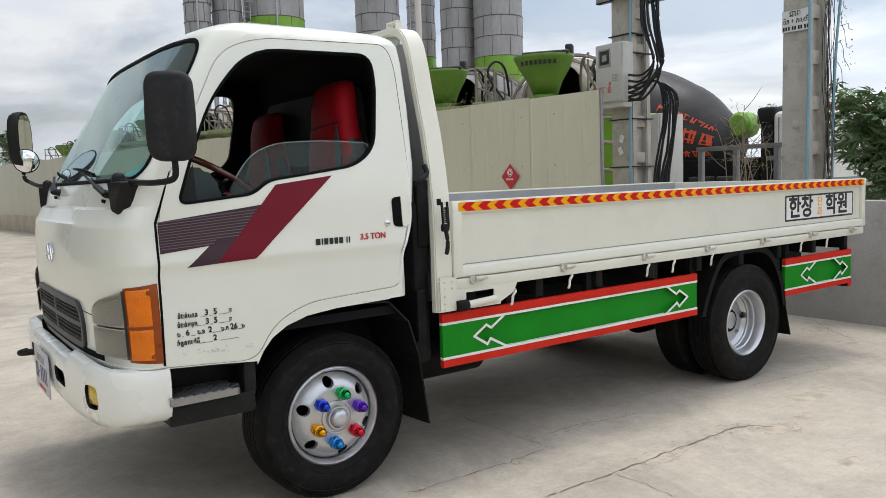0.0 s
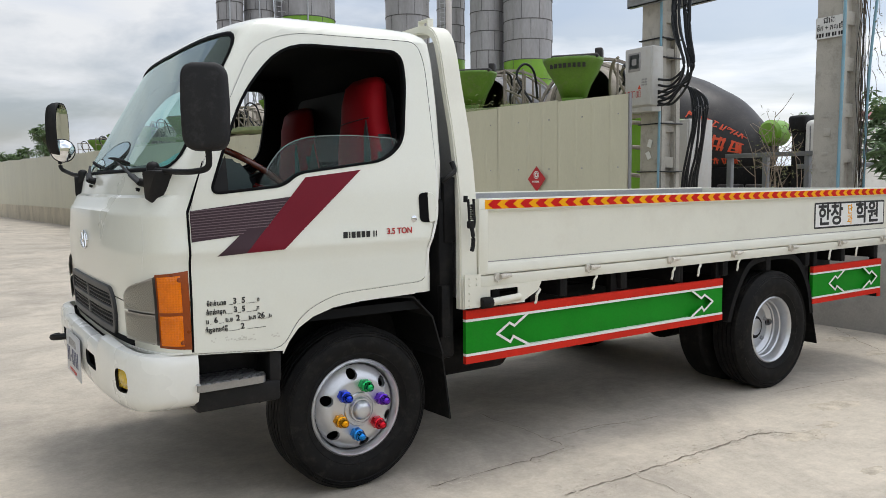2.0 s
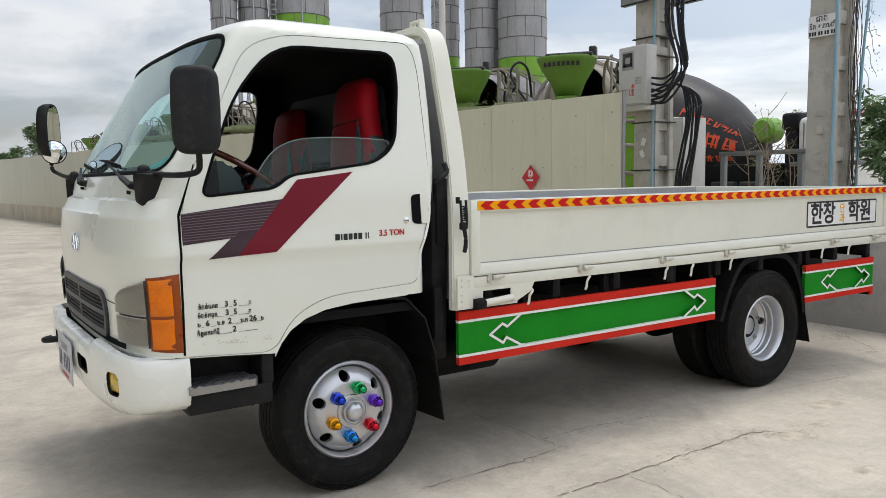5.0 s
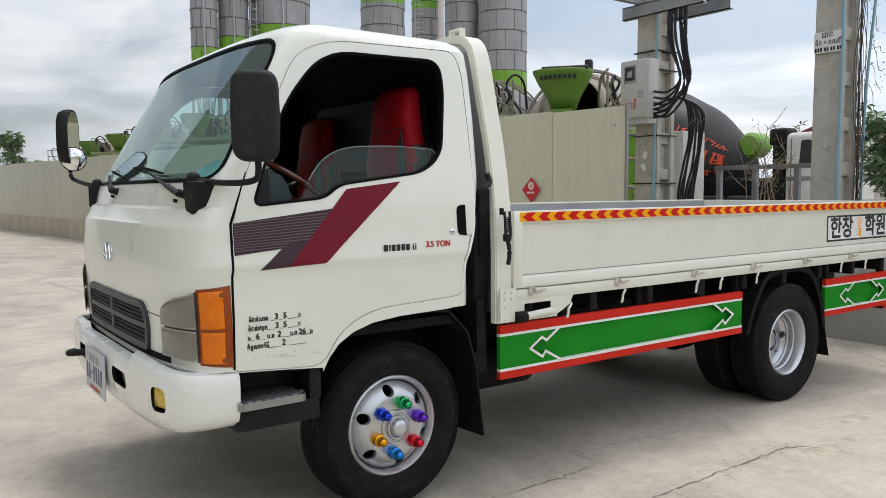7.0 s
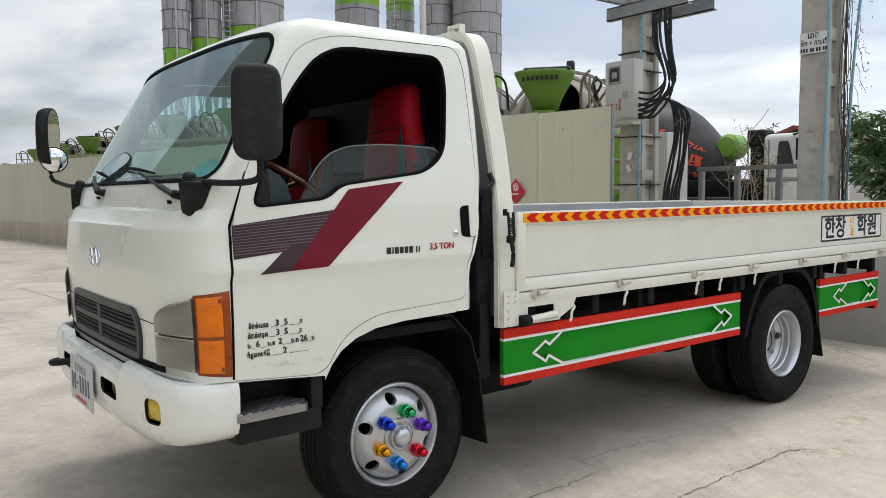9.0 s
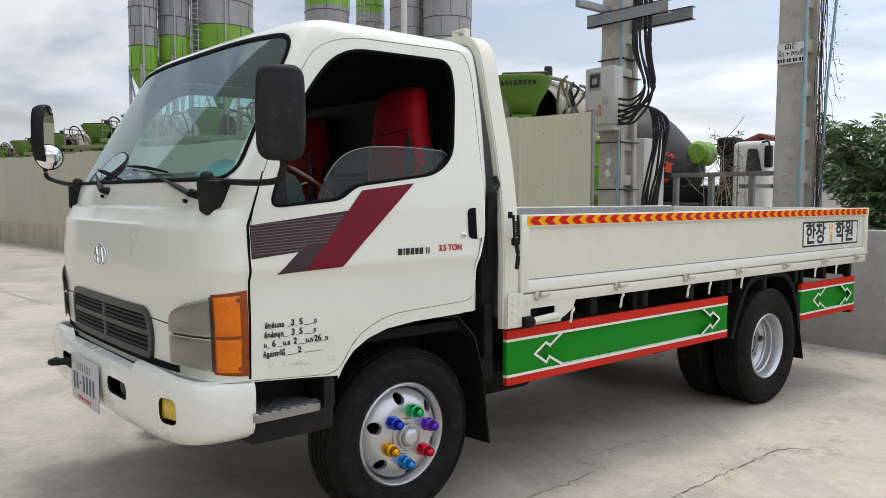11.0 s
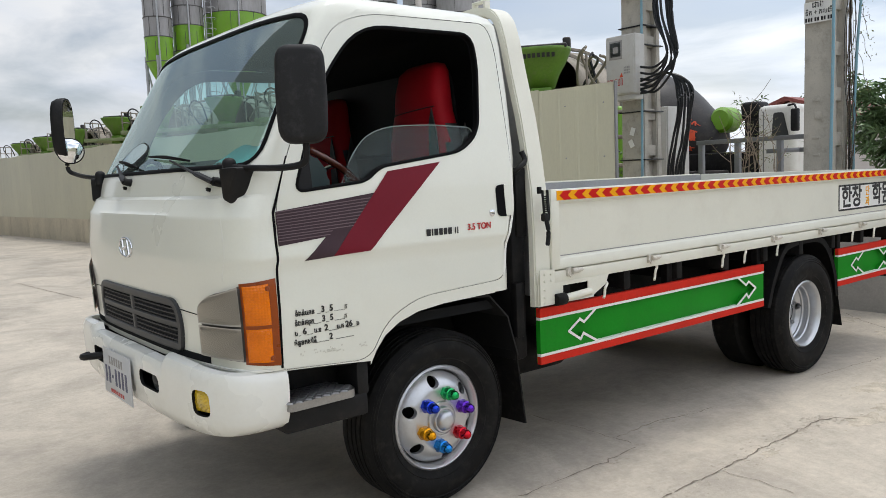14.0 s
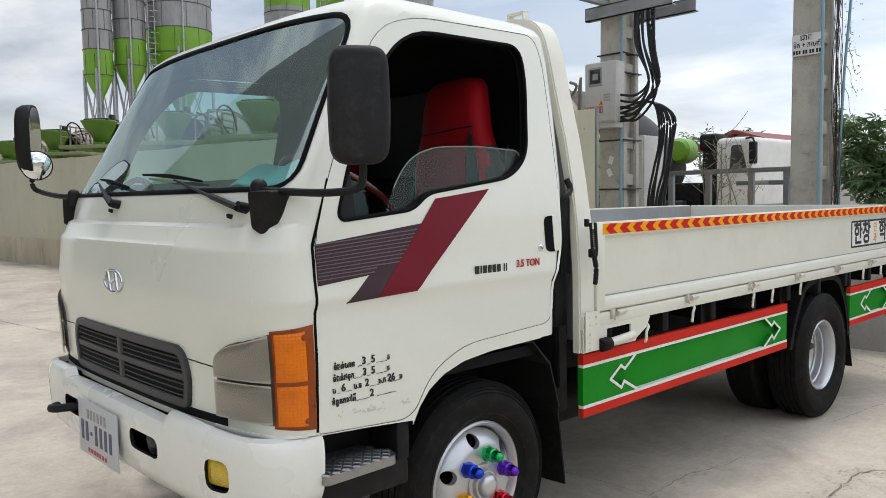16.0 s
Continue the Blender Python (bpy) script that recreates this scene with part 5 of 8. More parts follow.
LAMPGREY = material("grey_lamp_housing", (0.09, 0.085, 0.08), 0.4, 0, 0.15, 20, 100)
for sgn in (-1, 1):
    rim_top = shoulder(1.004, 1.053, 0.045, 0.36)
    lamp = part("headlamp", front_patch(sgn * 0.714, sgn * 0.952, (0.786, 0.782), rim_top, 0.004, 34, 12), LAMPGREY, cab, "headlamp with clear lenses and amber indicator", 40)
    part("amber_housing", front_patch(sgn * 0.944, sgn * 1.0, (0.780, 0.768), (1.052, 1.064), 0.008, 30, 8), LAMPBODY, lamp, "dark orange indicator housing", 40)
    for z0, z1 in (((0.797, 0.794), (0.9035, 0.9035)), ((0.9105, 0.9105), shoulder(0.994, 1.044, 0.043, 0.36))):
        part("reflector", front_patch(sgn * 0.729, sgn * 0.940, z0, z1, 0.020, 24, 12, 0.014), REFLECTOR, lamp, "silver reflector bowl", 60)
        lens = part("clear_lens", front_patch(sgn * 0.727, sgn * 0.941, z0, z1, 0.022, 30, 10), LENSGLASS, lamp, "clear ribbed lens", 60)
        lens.visible_shadow = False
    for z0, z1, zb in (((0.789, 0.785), (0.900, 0.900), 0.80), ((0.912, 0.912), (1.043, 1.049), 1.033)):
        part("amber_lens", front_patch(sgn * 0.954, sgn * 0.9990, z0, z1, 0.013, 26, 8, 0.0, 0.004), AMBER, lamp, "amber indicator lens", 40)
        bm = bmesh.new()
        c = cab_front(sgn * 0.9985, zb, 0.011)
        lathe(bm, [(0.009, -0.004), (0.009, 0.003), (0.005, 0.004), (0.0001, 0.002)], Matrix.Translation(c) @ pose(0, 0, 0, 90, 0, -sgn * 30 if sgn < 0 else 150), 12)
        part("lens_screw", bm, LAMPBODY, lamp, "", 40)
    front_bar_pts = [(sgn * (0.70 + 0.298 * i / 14), 0.760 - 0.004 * i / 14) for i in range(15)]
    LOWTRIM = front_bar_pts if sgn < 0 else LOWTRIM

# grille
GR0, GR1 = -0.56, 0.50
grille = part("grille", front_patch(GR0, GR1, (0.792, 0.792), (0.975, 0.975), 0.004, 30, 4), INTERIOR, cab, "dark grey plastic grille with four openings", 40)


def front_bar(pts, w, parent, name, mat_, off=0.012, depth=0.022):
    """A raised bar along (s, z) points of the front."""
    bm = bmesh.new()
    rows = []
    for i, (s, z) in enumerate(pts):
        a, b = pts[max(i - 1, 0)], pts[min(i + 1, len(pts) - 1)]
        h = 0.9
        d = Vector(((b[0] - a[0]) * h, b[1] - a[1])).normalized()
        n = Vector((-d.y, d.x))
        row = []
        for k, o in ((-0.5, off - depth), (-0.5, off - 0.004), (-0.38, off), (0.38, off), (0.5, off - 0.004), (0.5, off - depth)):
            row.append(bm.verts.new(cab_front(max(-0.999, min(0.999, s + n.x * w * k / h)), z + n.y * w * k, o)))
        rows.append(row)
    for a, b in zip(rows, rows[1:]):
        for k in range(5):
            bm.faces.new((a[k], a[k + 1], b[k + 1], b[k]))
    bm.faces.new(rows[0])
    bm.faces.new(rows[-1][::-1])
    bmesh.ops.recalc_face_normals(bm, faces=bm.faces)
    return part(name, bm, mat_, parent, "", 40)


GRILLEGREY = material("grey_grille_plastic", (0.040, 0.041, 0.043), 0.42, 0, 0.15, 10, 150, 0.05, spec=0.3)
ring = [(p[0], p[1]) for p in rounded([(GR0 + 0.02, 0.80), (GR1 - 0.02, 0.80), (GR1, 0.885), (GR1 - 0.035, 0.962), (GR0 + 0.035, 0.962), (GR0, 0.885)], [0.012, 0.012, 0.05, 0.06, 0.06, 0.05], 5)]
dense = []
for i in range(len(ring)):
    a, b = ring[i - 1], ring[i]
    k = max(1, int(abs(a[0] - b[0]) / 0.08))
    dense += [(a[0] + (b[0] - a[0]) * j / k, a[1] + (b[1] - a[1]) * j / k) for j in range(k)]
front_bar(dense + [dense[0]], 0.030, grille, "grille_frame", GRILLEGREY, 0.013)
front_bar([(-0.02, 0.805), (-0.02, 0.965)], 0.042, grille, "centre_bar", GRILLEGREY, 0.012)
front_bar([(s / 20, 0.882) for s in range(-11, 10)], 0.024, grille, "cross_bar", GRILLEGREY, 0.013)
for z in (0.823, 0.841, 0.859, 0.903, 0.920, 0.937):
    front_bar([(s / 20, z) for s in range(-11, 10)], 0.0045, grille, "slat", GRILLEGREY, 0.009, 0.012)
for sgn in (-1, 1):
    front_bar([(sgn * (0.555 + 0.21 * i / 6), 0.94 - 0.01 * i / 6) for i in range(7)], 0.004, cab, "panel_seam", RUBBERSEAL, 0.0012, 0.006)
front_bar([(s / 30 * 0.76, 0.778) for s in range(-30, 31)], 0.03, cab, "lower_gap", INTERIOR, 0.002, 0.01)

front_bar(LOWTRIM, 0.010, cab, "lamp_trim", BUMPERPAINT, 0.006, 0.01)

for sgn in (-1, 1):
    front_bar([(sgn * (0.876 + 0.012 * math.sin(i / 8 * math.pi)), 1.265 - 0.208 * i / 8) for i in range(9)], 0.002, cab, "panel_seam", BUMPERPAINT, 0.0008, 0.003)

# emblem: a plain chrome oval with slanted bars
R = Matrix.Translation(cab_front(0.01, 1.142, 0.004)) @ pose(0, 0, 0, 90, 0, -90)
bm = bmesh.new()
pipe(bm, [R @ Vector((0.080 * math.cos(2 * math.pi * k / 40), 0.038 * math.sin(2 * math.pi * k / 40), 0)) for k in range(41)], 0.005, 8)
for pts in ([(-0.040, 0.030, 0), (-0.024, -0.034, 0)], [(0.024, 0.034, 0), (0.040, -0.030, 0)], [(-0.032, -0.010, 0), (0.0, 0.0, 0), (0.032, 0.010, 0)]):
    pipe(bm, [R @ Vector(p) for p in pts], 0.0065, 8)
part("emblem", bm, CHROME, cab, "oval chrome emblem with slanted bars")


# wipers
def wiper(pivot, elbow, tip, tail):
    w = bmesh.new()
    p, e, t, b = [cab_front(s, z, o) for s, z, o in (pivot, elbow, tip, tail)]
    rod(w, p - Vector((-0.02, 0, 0)), p + Vector((-0.022, 0, 0.01)), 0.017, 0.015, 14)
    pipe(w, [p + Vector((-0.018, 0, 0.005)), p.lerp(e, 0.35) + Vector((-0.014, 0, 0.004)), p.lerp(e, 0.42) + Vector((-0.012, 0, 0.002)), e], [0.015, 0.014, 0.008, 0.005], 8, flat=0.6)
    ob = part("wiper", w, BLACK, cab, "black windscreen wiper")
    w = bmesh.new()
    mid = t.lerp(b, 0.5)
    pipe(w, [t, t.lerp(mid, 0.5) + Vector((-0.006, 0, 0.004)), mid + Vector((-0.010, 0, 0.006)), b.lerp(mid, 0.5) + Vector((-0.006, 0, 0.004)), b], [0.004, 0.006, 0.008, 0.006, 0.004], 6)
    part("wiper_blade", w, RUBBERSEAL, ob)


wiper((-0.80, 1.383, 0.006), (-0.33, 1.478, 0.022), (0.02, 1.505, 0.012), (-0.52, 1.470, 0.012))
wiper((0.16, 1.398, 0.006), (0.44, 1.478, 0.022), (0.50, 1.50, 0.012), (0.10, 1.462, 0.012))
for s, z in ((-0.735, 1.362), (0.22, 1.378)):
    bm = bmesh.new()
    p = cab_front(s, z, 0)
    rod(bm, p, p + Vector((-0.012, 0, 0.004)), 0.007, seg=8)
    rod(bm, p + Vector((-0.010, -0.006, 0.004)), p + Vector((-0.010, 0.006, 0.006)), 0.004, seg=8)
    part("washer_nozzle", bm, BLACK, cab)


# mirrors
def mirror_bracket(sgn):
    bm = bmesh.new()
    out = rounded([(0.866, 1.438), (0.958, 1.438), (0.944, 1.37), (0.912, 1.316), (0.880, 1.325)], [0.02, 0.015, 0.04, 0.025, 0.03], 6)
    top = [bm.verts.new((cab_front(sgn * p[0], 1.40, 0).x - 0.050, cab_front(sgn * p[0], 1.40, 0.01).y, p[1])) for p in grow(out, -0.006)]
    low = [bm.verts.new(cab_front(sgn * p[0], p[1], -0.002)) for p in grow(out, 0.004)]
    bm.faces.new(top)
    for i in range(len(top)):
        bm.faces.new((top[i - 1], top[i], low[i], low[i - 1]))
    bmesh.ops.recalc_face_normals(bm, faces=bm.faces)
    p = cab_front(sgn * 0.86, 1.445, 0.03)
    lathe(bm, [(0.024, -0.045), (0.024, 0.004), (0.021, 0.014), (0.013, 0.021), (0.0001, 0.024)], Matrix.Translation(p), 20)
    bmesh.ops.recalc_face_normals(bm, faces=bm.faces)
    return part("mirror_bracket", bm, BLACK, truck, "black plastic mirror bracket", 70)


mb = mirror_bracket(-1)
bm = bmesh.new()
p = cab_front(-0.86, 1.437, 0.03)
pipe(bm, curve_points([p, p + Vector((0.03, -0.08, -0.006)), (-0.735, -0.17, 1.425), (-0.69, -0.235, 1.435), (-0.683, -0.25, 1.47), (-0.69, -0.255, 1.53)], 6), 0.011, 10)
part("mirror_arm", bm, BLACK, mb, "black bent tube arm")
bm = bmesh.new()
outline = rounded([(-0.084, -0.150), (0.084, -0.150), (0.089, 0.0), (0.083, 0.150), (-0.083, 0.150), (-0.089, 0.0)], [0.055, 0.055, 0.03, 0.05, 0.05, 0.03], 6)
M = pose(-0.69, -0.25, 1.645, 90, 0, -30) @ Matrix.Diagonal((0.89, 1, 0.9, 1))
rows = []
for o, k in ((0.045, 0.72), (0.042, 0.84), (0.032, 0.94), (0.012, 0.99), (-0.02, 1.0), (-0.035, 0.985)):
    rows.append([bm.verts.new(M @ Vector((q[0] * (k if k < 0.9 else 1 - (1 - k) * 0.6), q[1] * (1 - (1 - k) * 0.55), o))) for q in outline])
for a, b in zip(rows, rows[1:]):
    for i in range(len(a)):
        bm.faces.new((a[i - 1], a[i], b[i], b[i - 1]))
bm.faces.new(rows[0])
bm.faces.new(rows[-1][::-1])
bmesh.ops.recalc_face_normals(bm, faces=bm.faces)
MIRRORPLASTIC = material("dull_black_mirror_plastic", (0.014, 0.014, 0.015), 0.65, 0, 0.2, 10, 260, 0.12, 0, (0.14, 0.14, 0.14), 0.15, spec=0.25)
part("mirror", bm, MIRRORPLASTIC, truck, "large black textured plastic door mirror", 50)

mb2 = mirror_bracket(1)
bm = bmesh.new()
p = cab_front(0.86, 1.437, 0.03)
pipe(bm, curve_points([p, p + Vector((-0.02, 0.12, 0.005)), (-0.825, 1.93, 1.462), (-0.846, 1.975, 1.485), (-0.848, 1.98, 1.54), (-0.848, 1.98, 1.62)], 6), 0.011, 10)
part("mirror_arm", bm, BLACK, mb2, "black bent tube arm")
M = pose(-0.846, 1.98, 1.70, 90, 0, -124)
bm = bmesh.new()
out2 = [(0.082 * math.copysign(abs(math.cos(a)) ** 0.75, math.cos(a)), 0.155 * math.copysign(abs(math.sin(a)) ** 0.75, math.sin(a))) for a in [2 * math.pi * i / 36 for i in range(36)]]
rows = []
for o, k in ((0.05, 0.6), (0.042, 0.85), (0.02, 0.97), (-0.01, 1.0), (-0.02, 0.97)):
    rows.append([bm.verts.new(M @ Vector((q[0] * k, q[1] * (0.4 + 0.6 * k), o))) for q in out2])
for a, b in zip(rows, rows[1:]):
    for i in range(len(a)):
        bm.faces.new((a[i - 1], a[i], b[i], b[i - 1]))
bm.faces.new(rows[0])
bm.faces.new(rows[-1][::-1])
bmesh.ops.recalc_face_normals(bm, faces=bm.faces)
far_mirror = part("mirror", bm, BLACK, truck, "black far-side mirror", 50)
bm = bmesh.new()
bm.faces.new([bm.verts.new(M @ Vector((q[0] * 0.86, q[1] * 0.92, -0.0215))) for q in out2])
part("mirror_glass", bm, MIRROR, far_mirror, "silver mirror glass")
bm = bmesh.new()
Q = look((-0.835, 1.95, 1.582), (-1.9, -2.0, 1.35))
Q = Q @ Matrix.Diagonal((0.86, 0.86, 0.86, 1))
lathe(bm, [(0.0001, 0.045), (0.04, 0.036), (0.066, 0.016), (0.075, -0.002), (0.078, -0.009), (0.073, -0.013)], Q, 32)
rm = part("round_mirror", bm, BLACK, truck, "small round convex mirror", 50)
bm = bmesh.new()
lathe(bm, [(0.073, -0.011), (0.055, -0.019), (0.028, -0.0245), (0.0001, -0.026)], Q, 32)
part("mirror_glass", bm, MIRROR, rm, "convex mirror glass", 60)

# door furniture
HANDLE = rounded([(0.298, 1.205), (0.358, 1.200), (0.358, 1.336), (0.298, 1.330)], 0.022, 5)
recess = part("handle_recess", side_patch(HANDLE, 0.0015), RUBBERSEAL, door, "dark door handle recess")
bm = bmesh.new()
grip = rounded([(0.342, 1.196), (0.386, 1.205), (0.388, 1.325), (0.342, 1.342)], [0.02, 0.03, 0.03, 0.02], 5)
a = [bm.verts.new((q[0], side_y(q[1]) - 0.005, q[1])) for q in grow(grip, -0.004)]
b = [bm.verts.new((q[0], side_y(q[1]) + 0.002, q[1])) for q in grip]
bm.faces.new(a)
for i in range(len(a)):
    bm.faces.new((a[i - 1], a[i], b[i], b[i - 1]))
bmesh.ops.recalc_face_normals(bm, faces=bm.faces)
part("door_handle", bm, PAINT, door, "off-white pull handle", 40)
bm = bmesh.new()
lathe(bm, [(0.014, -0.002), (0.014, 0.004), (0.010, 0.006), (0.0001, 0.006)], pose(0.267, side_y(1.22), 1.22, 90, 0, 0), 20)
part("lock", bm, CHROME, door, "chrome door lock")
# quarter window pillar and inner dark triangle of the driver's window
part("mirror_triangle", side_patch([(-0.612, 1.35), (-0.545, 1.355), (-0.548, 1.49)], -0.012, 0.004), BLACK, door, "black plastic corner piece")
# fine lines in the plum stripe
for k in range(11):
    z0 = 1.182 + 0.0098 * k
    x1 = -0.50 + 0.10 * (k / 10) + (0.08 if k > 1 else 0.0)
    part("pinstripe", side_patch([(-0.698, z0), (x1, z0 + 0.009 + 0.002 * k), (x1, z0 + 0.0125 + 0.002 * k), (-0.698, z0 + 0.0030)], 0.0038, 0.0006), PLUMLIGHT, door, "", 0)
# lettering
YD = side_y(1.16) - 0.002
x = -0.081
for w in (0.020, 0.006, 0.018, 0.017, 0.016, 0.018):
    bm = bmesh.new()
    slab(bm, [(x, YD, 1.152), (x + w, YD, 1.152), (x + w, YD, 1.178), (x, YD, 1.178)], (0, -0.001, 0))
    part("letter_bar", bm, INK, door, "", 0)
    x += w + 0.006
x += 0.010
for k in range(2):
    bm = bmesh.new()
    slab(bm, [(x, YD, 1.152), (x + 0.005, YD, 1.152), (x + 0.005, YD, 1.178), (x, YD, 1.178)], (0, -0.001, 0))
    part("letter_bar", bm, INK, door, "", 0)
    x += 0.012
letters("3.5 TON", 0.036, pose(0.126, YD, 1.160, 90, 0, 0), REDINK, door, "load_lettering", 0.0006, 0.95, label="small red 3.5 TON lettering")
# load figures
for zi, words in enumerate(((("ទំងន់យាន", -0.652), ("dot", -0.556, 0.018), ("3", -0.538), ("dot", -0.518, 0.012), ("5", -0.500), ("dot", -0.478, 0.042), ("ត", -0.432)),
                            (("ទំងន់ផទុក", -0.655), ("dot", -0.572, 0.030), ("3", -0.536), ("dot", -0.517, 0.012), ("5", -0.500), ("dot", -0.478, 0.040), ("ត", -0.434)),
                            (("ប", -0.657), ("dot", -0.638, 0.010), ("6", -0.622), ("dot", -0.602, 0.022), ("ប.ទ", -0.573), ("2", -0.526), ("dot", -0.506, 0.036), ("ប.ក", -0.470), ("26", -0.430), ("dot", -0.420, 0.040), ("ប", -0.378)),
                            (("ចំនួនកៅអី", -0.660), ("dot", -0.570, 0.055), ("2", -0.506), ("dot", -0.476, 0.075)))):
    z = 0.925 - zi * 0.0335
    yd = side_y(z) - 0.0022
    for wd in [(w[0], -0.657 + (w[1] + 0.657) * 0.885, *w[2:]) for w in words]:
        if wd[0] == "dot":
            bm = bmesh.new()
            for k in range(max(2, round(wd[2] / 0.0042))):
                xx = wd[1] + k * 0.0042
                slab(bm, [(xx, yd, z - 0.003), (xx + 0.0024, yd, z - 0.003), (xx + 0.0024, yd, z - 0.0006), (xx, yd, z - 0.0006)], (0, -0.0006, 0))
            part("dotted_line", bm, INK, door, "", 0)
        elif wd[0][0] in "0123456789":
            letters(wd[0], 0.031, pose(wd[1], yd, z + 0.001, 90, 0, 0), INK, door, "load_figure", 0.0006, 0.95)
        else:
            letters(wd[0], 0.0235, pose(wd[1], yd, z, 90, 0, 0), INK, door, "load_word", 0.0005, 0.86)
for k in range(26):
    # worn remains of older stencil paint under the figures
    fade = random.Random(40 + k)
    bm = bmesh.new()
    xx, zz = -0.45 + fade.uniform(-0.2, 0.08), 0.785 + fade.uniform(-0.012, 0.012)
    w = fade.uniform(0.004, 0.014)
    slab(bm, [(xx, side_y(zz) - 0.001, zz), (xx + w, side_y(zz) - 0.001, zz + 0.001), (xx + w * 0.8, side_y(zz) - 0.001, zz + 0.006), (xx + w * 0.1, side_y(zz) - 0.001, zz + 0.005)], (0, -0.0004, 0))
    part("faded_mark", bm, FADED, door, "", 0)

# number plate, fog lamps, hook
plate_m = Matrix.Translation((-0.984, 0.885, 0.618)) @ pose(0, 0, 0, 90, 0, -90) @ Matrix.Diagonal((0.94, 1.05, 1, 1))
bm = bmesh.new()
box(bm, (-0.195, -0.092, -0.002), (0.195, 0.092, 0.002), 0.0015, 2, plate_m)
plate = part("number_plate", bm, PLATEWHITE, truck, "white number plate with plain dark bars")
for x0, x1, y0, y1, m_ in [(-0.10 + 0.034 * k, -0.10 + 0.034 * k + 0.018, 0.034, 0.066, GREYTEXT) for k in range(6)] + [(-0.165 + 0.047 * k, -0.165 + 0.047 * k + (0.024 if k != 2 else 0.018), (-0.045 if k != 2 else -0.02), (0.022 if k != 2 else -0.008), PLATEBLUE) for k in range(7)] + [(-0.10 + 0.028 * k, -0.082 + 0.028 * k, -0.080, -0.066, REDINK) for k in range(7)]:
    bm = bmesh.new()
    box(bm, (x0, y0, 0.002), (x1, y1, 0.0032), 0, 2, plate_m)
    part("plate_bar", bm, m_, plate, "", 0)
for sgn in (-1, 1):
    bm = bmesh.new()
    rows = []
    for j in range(7):
        z = 0.600 + 0.098 * j / 6
        row = []
        for i in range(11):
            y = YC + sgn * (0.672 + 0.115 * i / 10)
            bul = 0.016 * (1 - ((i - 5) / 5) ** 2) * (1 - ((j - 3) / 3) ** 2)
            row.append(bm.verts.new(bumper_point((y - YC) / 0.89, z + 0.02, -0.014 + bul) - Vector((0, 0, 0))))
        rows.append(row)
    for a, b in zip(rows, rows[1:]):
        for i in range(10):
            bm.faces.new((a[i], a[i + 1], b[i + 1], b[i]))
    bmesh.ops.recalc_face_normals(bm, faces=bm.faces)
    part("fog_lamp", bm, YELLOWLENS, bumper, "yellow fog lamp", 40)
    bm = bmesh.new()
    c = bumper_point(sgn * 0.33 / 0.89, 0.678, -0.024)
    lathe(bm, [(0.046, -0.03), (0.046, 0.0), (0.042, 0.002), (0.038, -0.004), (0.03, 0.004), (0.016, 0.010), (0.0001, 0.012)], Matrix.Translation(c) @ pose(0, 0, 0, 0, -90, 0), 24)
    part("inner_lamp", bm, GRILLEGREY, bumper, "small clear bumper lamp", 40)
bm = bmesh.new()
pipe(bm, curve_points([(-0.93, 1.16, 0.655), (-0.99, 1.19, 0.652), (-1.02, 1.235, 0.645), (-1.015, 1.275, 0.64), (-0.985, 1.285, 0.642)], 5), [0.016] * 20 + [0.014], 8)
part("tow_hook", bm, BLACK, truck, "black steel tow hook")

# step
bm = bmesh.new()
box(bm, (-0.698, -0.03, 0.515), (-0.36, 0.30, 0.60), 0.012)
box(bm, (-0.698, 0.115, 0.59), (-0.36, 0.14, 0.775), 0.004)
box(bm, (-0.405, -0.028, 0.59), (-0.352, 0.14, 0.72), 0.012)
box(bm, (-0.72, -0.01, 0.55), (-0.695, 0.14, 0.775), 0.004)
slab(bm, [(-0.698, 0.0, 0.735), (-0.36, 0.0, 0.70), (-0.36, 0.0, 0.725), (-0.698, 0.0, 0.76)], (0, 0.12, 0))
step = part("step_well", bm, BLACK, truck, "black plastic step well")
bm = bmesh.new()
top = rounded([(-0.700, -0.068), (-0.440, -0.064), (-0.420, -0.03), (-0.46, 0.10), (-0.700, 0.10)], [0.02, 0.02, 0.02, 0.03, 0.01], 4)
slab(bm, [(q[0], q[1], 0.604) for q in top], (0, 0, 0.028))
for i in range(9):
    for j in range(7):
        cx, cy = -0.69 + i * 0.036 + (0.018 if j % 2 else 0), -0.056 + j * 0.0215
        if inside((cx, cy), grow(top, -0.008)):
            low = [bm.verts.new((cx + a * 0.0175, cy + b * 0.0200, 0.632)) for a, b in ((1, 0), (0, 1), (-1, 0), (0, -1))]
            up = [bm.verts.new((cx + a * 0.0115, cy + b * 0.0135, 0.637)) for a, b in ((1, 0), (0, 1), (-1, 0), (0, -1))]
            bm.faces.new(up)
            for k in range(4):
                bm.faces.new((low[k - 1], low[k], up[k], up[k - 1]))
part("tread_plate", bm, TREADPLATE, step, "worn metal tread plate", 0)

